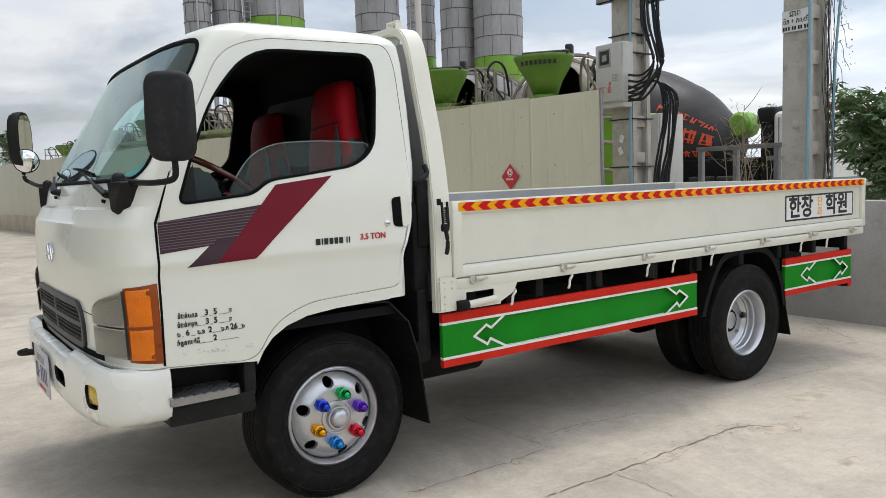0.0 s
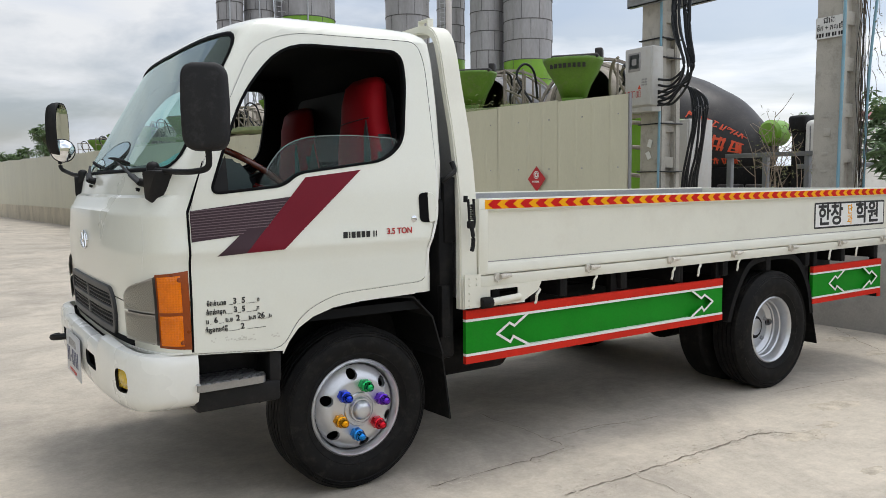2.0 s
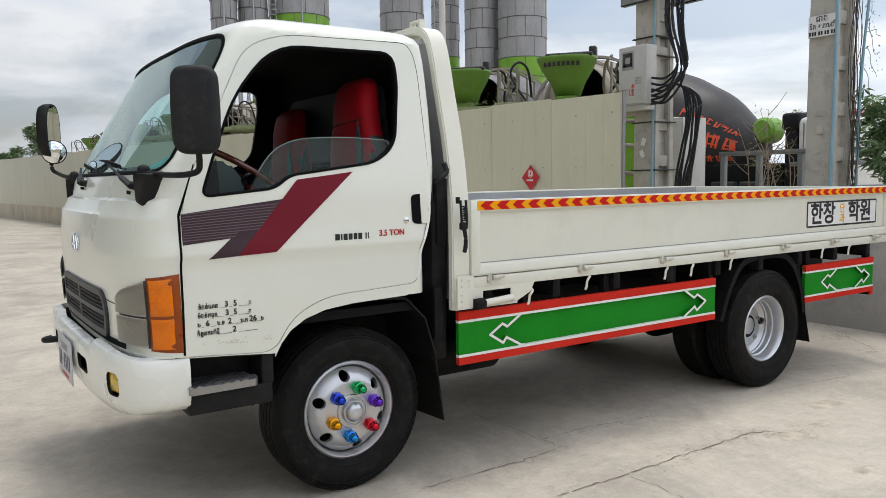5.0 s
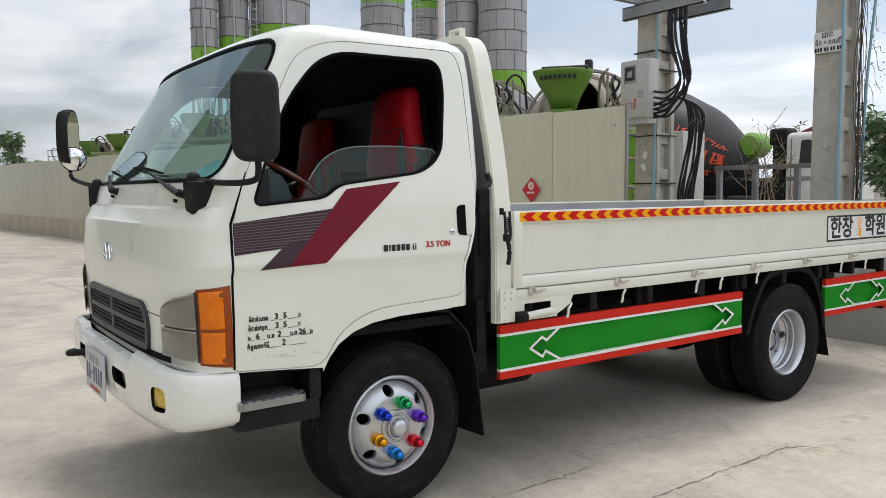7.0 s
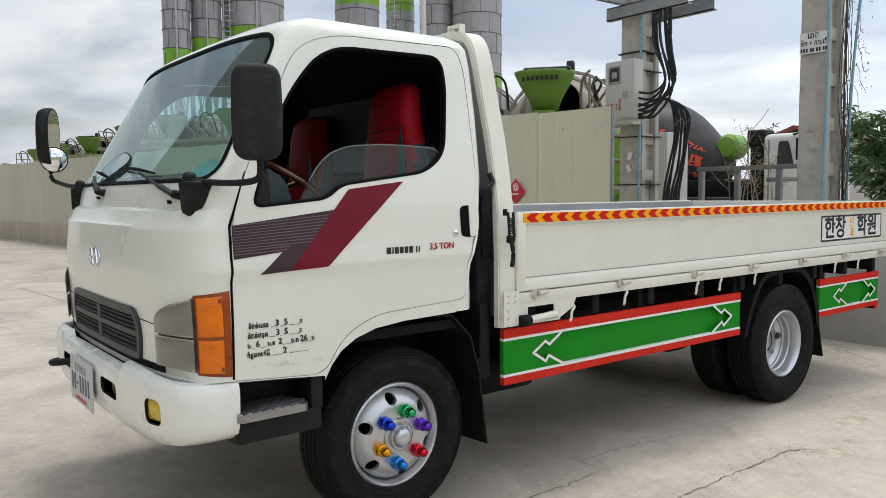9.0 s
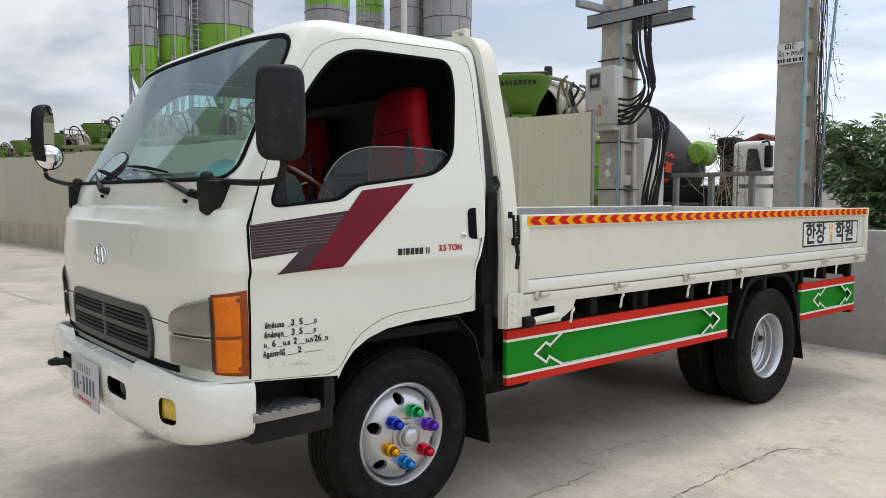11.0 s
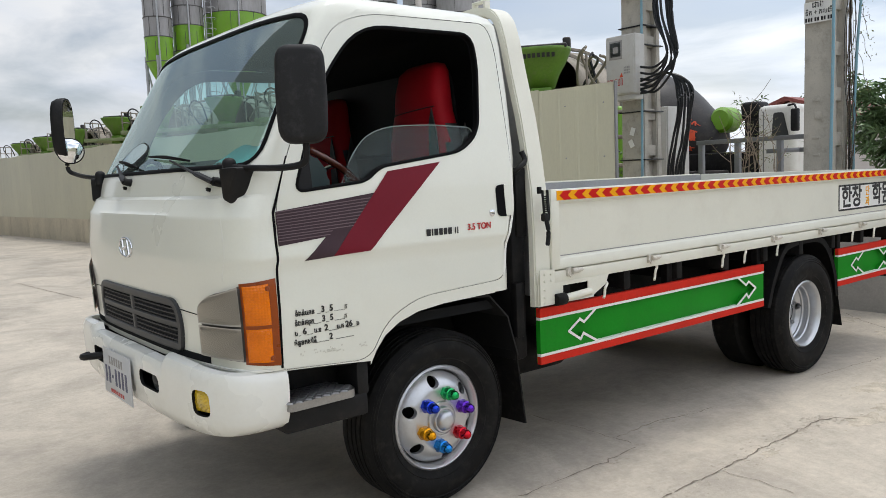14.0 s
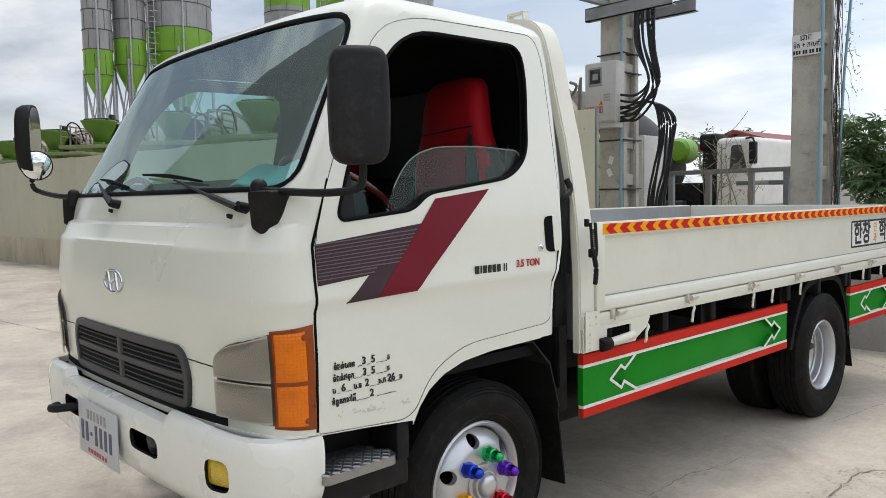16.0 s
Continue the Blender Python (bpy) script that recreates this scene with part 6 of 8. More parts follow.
# front arch liner, mud flaps, rear fender
def band(bm, pts, y0, y1, t=0.008):
    """A bent sheet along (x, z) points, from y0 to y1."""
    rows = []
    for i, (px, pz) in enumerate(pts):
        a, b = pts[max(i - 1, 0)], pts[min(i + 1, len(pts) - 1)]
        d = Vector((b[0] - a[0], b[1] - a[1])).normalized()
        n = Vector((-d.y, d.x)) * t
        rows.append([bm.verts.new((px, y0, pz)), bm.verts.new((px, y1, pz)), bm.verts.new((px + n.x, y1, pz + n.y)), bm.verts.new((px + n.x, y0, pz + n.y))])
    for a, b in zip(rows, rows[1:]):
        for k in range(4):
            bm.faces.new((a[k - 1], a[k], b[k], b[k - 1]))
    bm.faces.new(rows[0])
    bm.faces.new(rows[-1][::-1])
    bmesh.ops.recalc_face_normals(bm, faces=bm.faces)


for y0, y1 in ((0.02, 0.42), (2 * YC - 0.42, 2 * YC - 0.02)):
    bm = bmesh.new()
    band(bm, [(-0.43, 0.50), (-0.37, 0.70), (-0.28, 0.80), (-0.15, 0.86), (0.05, 0.88), (0.30, 0.86), (0.40, 0.76), (0.455, 0.58)], y0, y1)
    part("arch_liner", bm, BLACK, truck, "black arch liner", 0)
    bm = bmesh.new()
    slab(bm, [(0.455, y0 + 0.01, 0.60), (0.50, y0 + 0.01, 0.26), (0.50, y0 + 0.26, 0.25), (0.455, y0 + 0.28, 0.60)], (0.008, 0, 0))
    part("mud_flap", bm, TYRE, truck, "black rubber mud flap")
    fy0 = -0.012 if y0 < 0.5 else 2 * YC - 0.42
    fy1 = 0.44 if y0 < 0.5 else 2 * YC + 0.012
    FEND = [(q.x, q.y) for q in curve_points([(2.545, 0.50, 0), (2.60, 0.64, 0), (2.70, 0.80, 0), (2.80, 0.865, 0), (3.01, 0.882, 0), (3.22, 0.868, 0), (3.34, 0.78, 0), (3.43, 0.62, 0), (3.465, 0.46, 0)], 4)]
    bm = bmesh.new()
    band(bm, FEND, fy0, fy1)
    fender = part("rear_fender", bm, CHASSIS, truck, "black plastic rear fender", 40)
    yo = fy0 + 0.001 if y0 < 0.5 else fy1 - 0.005
    bm = bmesh.new()
    slab(bm, [(q[0], yo, q[1]) for q in FEND] + [(q[0] + (3.0 - q[0]) * 0.06, yo, q[1] + (0.42 - q[1]) * 0.06) for q in FEND[::-1]], (0, 0.004, 0))
    part("fender_lip", bm, CHASSIS, fender, "", 0)
    bm = bmesh.new()
    slab(bm, [(3.462, fy0 + 0.004, 0.48), (3.535, fy0 + 0.004, 0.24), (3.535, fy1 - 0.02, 0.24), (3.462, fy1 - 0.02, 0.48)], (0.006, 0, 0))
    part("mud_flap", bm, TYRE, truck, "black rubber mud flap")

# rear reflector beam
bm = bmesh.new()
box(bm, (4.05, 0.10, 0.49), (4.35, 0.16, 0.535), 0.004)
box(bm, (4.33, 0.0, 0.49), (4.375, 1.7, 0.545), 0.005)
part("rear_beam", bm, CHASSIS, truck, "dark rear underrun beam")
bm = bmesh.new()
box(bm, (4.328, -0.008, 0.492), (4.372, 0.004, 0.542), 0.004)
part("side_reflector", bm, RED, truck, "small red reflector")

# bed fittings
for lx in (0.75, 1.343, 1.978, 2.557, 3.148, 3.738, 4.30):
    bm = bmesh.new()
    box(bm, (lx - 0.035, BY0 - 0.008, 0.905), (lx - 0.01, BY0 + 0.006, 0.945), 0.003)
    pipe(bm, [(lx - 0.03, BY0 - 0.012, 0.945), (lx - 0.045, BY0 - 0.016, 0.925), (lx - 0.03, BY0 - 0.016, 0.905), (lx - 0.008, BY0 - 0.014, 0.915), (lx - 0.01, BY0 - 0.012, 0.94)], 0.004, 6)
    rod(bm, (lx - 0.012, BY0 - 0.012, 0.928), (lx + 0.035, BY0 - 0.012, 0.930), 0.013, seg=12)
    rod(bm, (lx + 0.035, BY0 - 0.012, 0.930), (lx + 0.055, BY0 - 0.012, 0.931), 0.009, seg=10)
    part("hinge_latch", bm, LATCHMETAL, truck, "small galvanised hinge latch")
for hx, hz in ((0.97, 0.84), (1.363, 0.878), (1.98, 0.878), (2.208, 0.878), (2.577, 0.885), (3.59, 0.885), (3.931, 0.885)):
    bm = bmesh.new()
    pipe(bm, curve_points([(hx + 0.035, BY0 + 0.03, hz + 0.012), (hx + 0.03, BY0 + 0.005, hz), (hx + 0.005, BY0 - 0.003, hz - 0.02), (hx, BY0 - 0.003, hz - 0.05), (hx - 0.012, BY0 - 0.008, hz - 0.062)], 4), 0.0065, 8)
    part("rope_hook", bm, BEDPAINT, truck, "white bent rope hook")
bm = bmesh.new()
W = 0.006
yb = BY0 + 0.002
for pts in ([(0.53, 0.79), (0.69, 0.79), (0.69, 0.885), (0.53, 0.885)], [(0.69, 0.868), (0.86, 0.868), (0.86, 0.885), (0.69, 0.885)], [(0.86, 0.80), (0.90, 0.80), (0.985, 0.84), (1.01, 0.885), (0.86, 0.885)], [(0.69, 0.79), (0.90, 0.79), (0.90, 0.802), (0.69, 0.802)]):
    slab(bm, [(q[0], yb, q[1]) for q in pts], (0, W, 0))
bracket = part("corner_bracket", bm, BEDPAINT, truck, "white steel corner bracket")
bm = bmesh.new()
rod(bm, (0.68, BY0 - 0.012, 0.812), (0.86, BY0 - 0.008, 0.822), 0.017, seg=16)
part("tube", bm, BEDPAINT, bracket, "white tube")
bm = bmesh.new()
lathe(bm, [(0.0001, -0.03), (0.024, -0.03), (0.027, -0.026), (0.027, 0.026), (0.024, 0.03), (0.0001, 0.03)], Matrix.Translation((0.655, BY0 - 0.012, 0.811)) @ pose(0, 0, 0, 0, 90, 0), 20)
part("rubber_cap", bm, TYRE, bracket, "grey rubber end cap", 40)
# spring latch on the front post
bm = bmesh.new()
yl = BY0 - 0.022
pipe(bm, [(0.548, yl, 1.30), (0.548, yl - 0.008, 1.20), (0.552, yl - 0.008, 1.17)], 0.006, 8)
pipe(bm, [(0.578, yl, 1.30), (0.578, yl - 0.008, 1.20), (0.574, yl - 0.008, 1.17)], 0.006, 8)
box(bm, (0.545, yl - 0.012, 1.165), (0.581, yl + 0.012, 1.20), 0.006)
pipe(bm, curve_points([(0.562, yl - 0.006, 1.17), (0.566, yl - 0.012, 1.13), (0.565, yl - 0.012, 1.09), (0.556, yl - 0.014, 1.062)], 4), [0.010] * 12 + [0.008], 8)
box(bm, (0.535, BY0 - 0.016, 1.285), (0.552, BY0 + 0.0, 1.315), 0.003)
for k in range(9):
    z = 1.205 + k * 0.008
    pipe(bm, [(0.563 + 0.010 * math.cos(a * math.pi / 4), yl - 0.008 + 0.010 * math.sin(a * math.pi / 4), z + 0.001 * a) for a in range(9)], 0.0022, 5)
part("spring_latch", bm, BLACK, truck, "dark steel spring latch")
# bolted plate at the gate's foot
bm = bmesh.new()
slab(bm, [(0.536, -0.047, 0.793), (0.63, -0.047, 0.793), (0.63, -0.047, 0.948), (0.536, -0.047, 0.952)], (0, -0.004, 0))
bolt_plate = part("bolt_plate", bm, BEDPAINT, truck, "white bolted corner plate")
for bx, bz in ((0.563, 0.931), (0.563, 0.900), (0.563, 0.862), (0.562, 0.83), (0.562, 0.804), (0.604, 0.929), (0.604, 0.90)):
    bm = bmesh.new()
    lathe(bm, [(0.007, 0.0), (0.007, 0.002), (0.0045, 0.002), (0.0045, 0.005), (0.0001, 0.006)], pose(bx, -0.051, bz, 90, 0, 0), 10)
    bmesh.ops.recalc_face_normals(bm, faces=bm.faces)
    part("bolt", bm, BEDPAINT, bolt_plate, "", 0)
# sign on the side gate
yk = BY0 + 0.0215
bm = bmesh.new()
slab(bm, [(q[0], yk, q[1]) for q in rounded([(3.435, 1.032), (4.345, 1.032), (4.345, 1.208), (3.435, 1.208)], 0.012, 3)], (0, -0.0012, 0))
ks = part("gate_sign", bm, INK, gate_l, "white sign with black border and black lettering", 0)
bm = bmesh.new()
slab(bm, [(3.449, yk - 0.0012, 1.044), (4.331, yk - 0.0012, 1.044), (4.331, yk - 0.0012, 1.196), (3.449, yk - 0.0012, 1.196)], (0, -0.0008, 0))
part("sign_face", bm, WHITELINE, ks, "", 0)
letters("한창", 0.165, pose(3.475, yk - 0.0025, 1.068, 90, 0, 0), INK, ks, "sign_lettering", 0.004, 1.02)
letters("학원", 0.165, pose(3.95, yk - 0.0025, 1.068, 90, 0, 0), INK, ks, "sign_lettering", 0.004, 1.05)
letters("단", 0.072, pose(3.842, yk - 0.0025, 1.128, 90, 0, 0), TAPEYELLOW, ks, "sign_lettering", 0.001, 1.0)
letters("과", 0.072, pose(3.842, yk - 0.0025, 1.056, 90, 0, 0), TAPEYELLOW, ks, "sign_lettering", 0.001, 1.0)
# headboard top loop and tape
bm = bmesh.new()
for yy in (0.27, 0.35):
    box(bm, (0.560, yy, 2.120), (0.594, yy + 0.012, 2.165), 0.003)
box(bm, (0.560, 0.27, 2.158), (0.594, 0.362, 2.168), 0.003)
part("top_loop", bm, BEDPAINT, truck, "small white steel loop on the headboard")
bm = bmesh.new()
box(bm, (0.475, 0.02, 1.10), (0.535, 0.05, 1.40), 0.004)
part("side_shield", bm, CHASSIS, truck, "black plate between cab and bed")
bm = bmesh.new()
pipe(bm, curve_points([(0.475, 0.03, 1.38), (0.49, 0.012, 1.40), (0.53, 0.015, 1.43), (0.525, 0.03, 1.47)], 5), 0.012, 8)
part("air_hose", bm, BLACK, truck, "black rubber hose")
for rx, ry in ((-0.03, 0.425), (0.035, 0.39), (-0.26, 0.93), (0.18, 0.36)):
    bm = bmesh.new()
    box(bm, (rx - 0.012, ry - 0.008, 2.080), (rx + 0.012, ry + 0.008, 2.105), 0.003)
    part("roof_clip", bm, STEEL, cab)

# ---- cab interior ----
bm = bmesh.new()
box(bm, (-0.66, 0.06, 0.80), (0.36, 2 * YC - 0.06, 0.84))
part("cab_floor", bm, INTERIOR, cab, "dark cab floor")
bm = bmesh.new()
dash_prof = [(-0.80, 1.392), (-0.70, 1.432), (-0.57, 1.486), (-0.47, 1.478), (-0.41, 1.40), (-0.42, 1.25), (-0.50, 1.10), (-0.55, 0.85), (-0.62, 0.85), (-0.64, 1.30)]
slab(bm, [(x, 0.08, z) for x, z in dash_prof], (0, 2 * YC - 0.16, 0))
bmesh.ops.bevel(bm, geom=[e for e in bm.edges if abs(e.verts[0].co.y - e.verts[1].co.y) > 1], offset=0.02, segments=3, affect='EDGES')
part("dashboard", bm, DASH, cab, "dark green-grey dashboard", 40)
bm = bmesh.new()
rows = []
for i in range(9):
    row = []
    for j in range(9):
        u, v = i / 8, j / 8
        x = -0.705 + 0.135 * u + 0.01 * math.sin(j * 1.7)
        y = 0.09 + 0.36 * v + 0.04 * u
        z = 1.443 + 0.055 * u + 0.018 * noise.noise((x * 16, y * 16, 0)) + 0.022 * u * abs(math.sin(v * 5.5)) + 0.006
        row.append(bm.verts.new((x, y, z)))
    rows.append(row)
for a, b in zip(rows, rows[1:]):
    for j in range(8):
        bm.faces.new((a[j], a[j + 1], b[j + 1], b[j]))
cloth = solo("cloth", bm, TEAL, "crumpled turquoise cloth lying on the dashboard", "cloth", smooth=60)
md = cloth.modifiers.new("thickness", 'SOLIDIFY')
md.thickness = 0.004
bm = bmesh.new()
pipe(bm, curve_points([(-0.66, 1.12, 1.43), (-0.655, 1.16, 1.475), (-0.65, 1.28, 1.50), (-0.65, 1.40, 1.48), (-0.655, 1.44, 1.43)], 6), 0.012, 8)
part("dash_handle", bm, RUBBERSEAL, cab, "black grab handle on the dashboard")
# steering wheel
SW = pose(-0.33, 0.36, 1.435, 0, 0, 0) @ pose(0, 0, 0, 0, 32, 0)
bm = bmesh.new()
pipe(bm, [SW @ Vector((0.205 * math.cos(a * math.pi / 20), 0.205 * math.sin(a * math.pi / 20), 0)) for a in range(41)], 0.014, 10)
sw = part("steering_wheel", bm, WOODRIM, cab, "dark varnished wooden steering wheel rim", 60)
for a in (0.4, 2.5, 4.7):
    bm = bmesh.new()
    pipe(bm, [SW @ Vector((0.2 * math.cos(a), 0.2 * math.sin(a), 0)), SW @ Vector((0.06 * math.cos(a), 0.06 * math.sin(a), -0.03))], 0.010, 8)
    part("spoke", bm, CHROME, sw)
bm = bmesh.new()
lathe(bm, [(0.0001, 0.0), (0.04, -0.005), (0.055, -0.02), (0.05, -0.06), (0.03, -0.07), (0.03, -0.30), (0.0001, -0.30)], SW, 20)
part("hub", bm, INTERIOR, sw, "black wheel hub and column", 40)


def seat(y, w, label, dx=0.0, dz=0.0):
    """A bucket seat with red cover and black side panels."""
    bm = bmesh.new()
    rows = []
    for z, hw, x0, d in [(q[0] + dz, q[1], q[2] + dx, q[3]) for q in ((1.02, 0.47, 0.20, 0.13), (1.2, 0.49, 0.205, 0.14), (1.38, 0.48, 0.215, 0.13), (1.52, 0.45, 0.205, 0.13), (1.60, 0.39, 0.20, 0.13), (1.66, 0.34, 0.20, 0.13), (1.75, 0.32, 0.20, 0.125), (1.83, 0.29, 0.21, 0.11), (1.862, 0.23, 0.225, 0.08), (1.874, 0.13, 0.24, 0.04))]:
        hw = hw * w / 2
        ring = []
        for i in range(20):
            a = 2 * math.pi * i / 20
            c, s_ = math.cos(a), math.sin(a)
            ring.append(bm.verts.new((x0 + 0.05 + d / 2 * math.copysign(abs(c) ** 0.6, c), y + hw * math.copysign(abs(s_) ** 0.6, s_), z)))
        rows.append(ring)
    for a, b in zip(rows, rows[1:]):
        for i in range(20):
            f = bm.faces.new((a[i - 1], a[i], b[i], b[i - 1]))
            c = f.calc_center_median()
            f.material_index = 1 if (abs(c.y - y) > 0.20 * w and c.z < 1.6) else 0
    bm.faces.new(rows[-1])
    bmesh.ops.recalc_face_normals(bm, faces=bm.faces)
    st = part("seat", bm, [SEATRED, SEATBLACK], cab, label, 50)
    bm = bmesh.new()
    pipe(bm, [(0.1845 + dx + 0.012 * abs(k / 4) ** 3, y + 0.145 * w * k / 4, 1.665 + dz - 0.01 * k / 4) for k in range(-4, 5)], 0.0025, 6)
    part("seam", bm, SEATBLACK, st)
    bm = bmesh.new()
    slab(bm, [(0.19 + dx, y - 0.115 * w, 1.40 + dz), (0.19 + dx, y - 0.185 * w, 1.40 + dz), (0.185 + dx, y - 0.175 * w, 1.56 + dz), (0.185 + dx, y - 0.145 * w, 1.665 + dz), (0.185 + dx, y - 0.125 * w, 1.60 + dz)], (-0.006, 0, 0))
    part("insert", bm, SEATBLACK, st, "black wedge insert", 0)
    bm = bmesh.new()
    box(bm, (-0.30, y - 0.25 * w, 0.90), (0.17, y + 0.25 * w, 1.06), 0.05, 4)
    part("seat_cushion", bm, SEATRED, st, "red seat cushion")
    for e in (-1, 1):
        bm = bmesh.new()
        slab(bm, [(0.19, y + e * 0.246 * w, 1.0), (0.26, y + e * 0.246 * w, 1.0), (0.31, y + e * 0.250 * w, 1.42), (0.285, y + e * 0.236 * w, 1.60), (0.235, y + e * 0.250 * w, 1.42)], (0, e * 0.008, 0))
        part("side_panel", bm, SEATBLACK, st, "black side panel")
    return st


seat(0.36, 1.0, "red and black bucket seat")
seat(1.24, 0.92, "red and black passenger seat", 0.04, -0.07)
bm = bmesh.new()
box(bm, (0.338, 0.12, 0.9), (0.352, 2 * YC - 0.12, 1.48), 0.005)
part("rear_trim", bm, INTERIOR, cab, "dark rear trim panel")
bm = bmesh.new()
slab(bm, [(0.366, q[0], q[1]) for q in REARWIN], (0.006, 0, 0))
part("rear_glass", bm, REARDARK, cab, "dark rear window")


# ---- concrete mixers behind the wall ----
def mixer(x, y, dz, drum_mat, label):
    """The back of a concrete mixer: hopper, drum, platform rails, pipes."""
    t = thing("concrete_mixer", (x, y, 0), label, "concrete mixer", "mixers behind the wall")
    t.rotation_euler = (0, 0, radians(38))
    bm = bmesh.new()
    rows = []
    for z, rx, ry, ox in ((3.24, 0.40, 0.47, 0.0), (3.20, 0.39, 0.46, 0.0), (3.05, 0.34, 0.39, 0.03), (2.86, 0.23, 0.27, 0.08), (2.62, 0.15, 0.18, 0.12)):
        rows.append([bm.verts.new((x + ox + rx * math.copysign(abs(math.cos(a)) ** 0.8, math.cos(a)), y + ry * math.copysign(abs(math.sin(a)) ** 0.8, math.sin(a)), z + dz)) for a in [2 * math.pi * i / 24 for i in range(24)]])
    for a, b in zip(rows, rows[1:]):
        for i in range(24):
            bm.faces.new((a[i - 1], a[i], b[i], b[i - 1]))
    bmesh.ops.recalc_face_normals(bm, faces=bm.faces)
    hop = part("hopper", bm, HOPPERGREEN, t, "dusty lime-green steel hopper", 40)
    md = hop.modifiers.new("thickness", 'SOLIDIFY')
    md.thickness = 0.02
    bm = bmesh.new()
    box(bm, (x - 0.28, y - 0.42, 3.22 + dz), (x + 0.32, y + 0.30, 3.29 + dz), 0.03, 3, None)
    box(bm, (x - 0.08, y - 0.46, 3.22 + dz), (x + 0.10, y - 0.34, 3.40 + dz), 0.03, 3)
    part("hopper_cover", bm, DARKDRUM, t, "black rubber hopper cover")
    bm = bmesh.new()
    ax = pose(x + 0.62, y - 0.12, 2.82 + dz, 0, 0, 0) @ pose(0, 0, 0, 0, 101, 0)
    lathe(bm, [(0.40, 0.0), (0.46, 0.05), (0.62, 0.6), (1.08, 1.7), (1.16, 2.2), (1.16, 3.3), (0.95, 4.2), (0.5, 4.6), (0.01, 4.65)], ax, 40)
    bmesh.ops.recalc_face_normals(bm, faces=bm.faces)
    drum = part("drum", bm, drum_mat, t, "dusty rotating drum", 40)
    for r, h in ((0.64, 0.6), (1.10, 1.7)):
        bm = bmesh.new()
        lathe(bm, [(r, h - 0.06), (r + 0.05, h - 0.05), (r + 0.06, h + 0.05), (r + 0.02, h + 0.06)], ax, 40)
        part("drum_ring", bm, DUSTY, drum)
    bm = bmesh.new()
    box(bm, (x - 0.25, y - 1.1, 2.48 + dz), (x + 1.6, y + 1.1, 2.58 + dz), 0.01)
    part("platform", bm, DUSTGREEN, t, "cement-dusted green platform")
    for px, py in ((x - 0.2, y - 1.05), (x + 0.5, y - 1.05), (x + 1.2, y - 1.05), (x - 0.2, y + 1.05), (x + 0.5, y + 1.05), (x + 1.2, y + 1.05), (x - 0.2, y - 0.7), (x - 0.2, y + 0.75)):
        bm = bmesh.new()
        rod(bm, (px, py, 2.5 + dz), (px, py, 3.12 + dz), 0.018, seg=8)
        part("rail_post", bm, DUSTY, t)
    for zz in (2.82, 3.12):
        for py in (y - 1.05, y + 1.05):
            bm = bmesh.new()
            pipe(bm, curve_points([(x - 0.2, py, zz + dz), (x + 0.5, py, zz + dz + 0.01), (x + 1.2, py, zz + dz)], 3), 0.018, 8)
            part("rail", bm, DUSTY, t)
    for k in range(7):
        bm = bmesh.new()
        rr = random.Random(k * 31 + int(y * 10))
        a0 = Vector((x - 0.1 + rr.uniform(-0.1, 0.5), y - 0.62 - rr.uniform(0, 0.3), 3.15 + dz + rr.uniform(-0.1, 0.1)))
        b0 = Vector((x + 0.1 + rr.uniform(0, 0.7), y - 0.55 - rr.uniform(0, 0.45), 2.58 + dz))
        pipe(bm, curve_points([a0, a0.lerp(b0, 0.3) + Vector((0, rr.uniform(-0.2, 0.2), 0.08)), a0.lerp(b0, 0.7) + Vector((0, rr.uniform(-0.2, 0.2), -0.05)), b0], 5), 0.022, 7)
        part("hose", bm, DUSTY if k % 3 else CABLE, t)
    bm = bmesh.new()
    pipe(bm, curve_points([(x - 0.15, y + 0.62, 2.6 + dz), (x - 0.2, y + 0.85, 3.0 + dz), (x - 0.15, y + 0.75, 3.2 + dz), (x, y + 0.62, 3.1 + dz), (x + 0.2, y + 0.6, 2.7 + dz)], 6), 0.02, 8)
    part("hose", bm, CABLE, t, "black hose")
    bm = bmesh.new()
    box(bm, (x - 0.10, y - 0.16, 2.4 + dz), (x + 0.20, y + 0.16, 2.66 + dz), 0.02)
    box(bm, (x + 0.3, y - 0.5, 0.9), (x + 4.6, y + 0.5, 1.3), 0.03)
    part("frame", bm, HOPPERGREEN, t, "dusty green steel frame")
    for wx in (x + 0.9, x + 2.2, x + 4.9):
        bm = bmesh.new()
        lathe(bm, [(0.1, -1.15), (0.5, -1.15), (0.53, -1.1), (0.53, 1.1), (0.5, 1.15), (0.1, 1.15)], pose(wx, y, 0.53, 90, 0, 0), 24)
        part("wheels", bm, TYRE, t)
    bm = bmesh.new()
    box(bm, (x + 4.9, y - 1.15, 1.0), (x + 6.6, y + 1.15, 2.9 + dz * 0.3), 0.12, 4)
    part("driver_cab", bm, TRUCKWHITE, t, "white mixer cab")
    return t


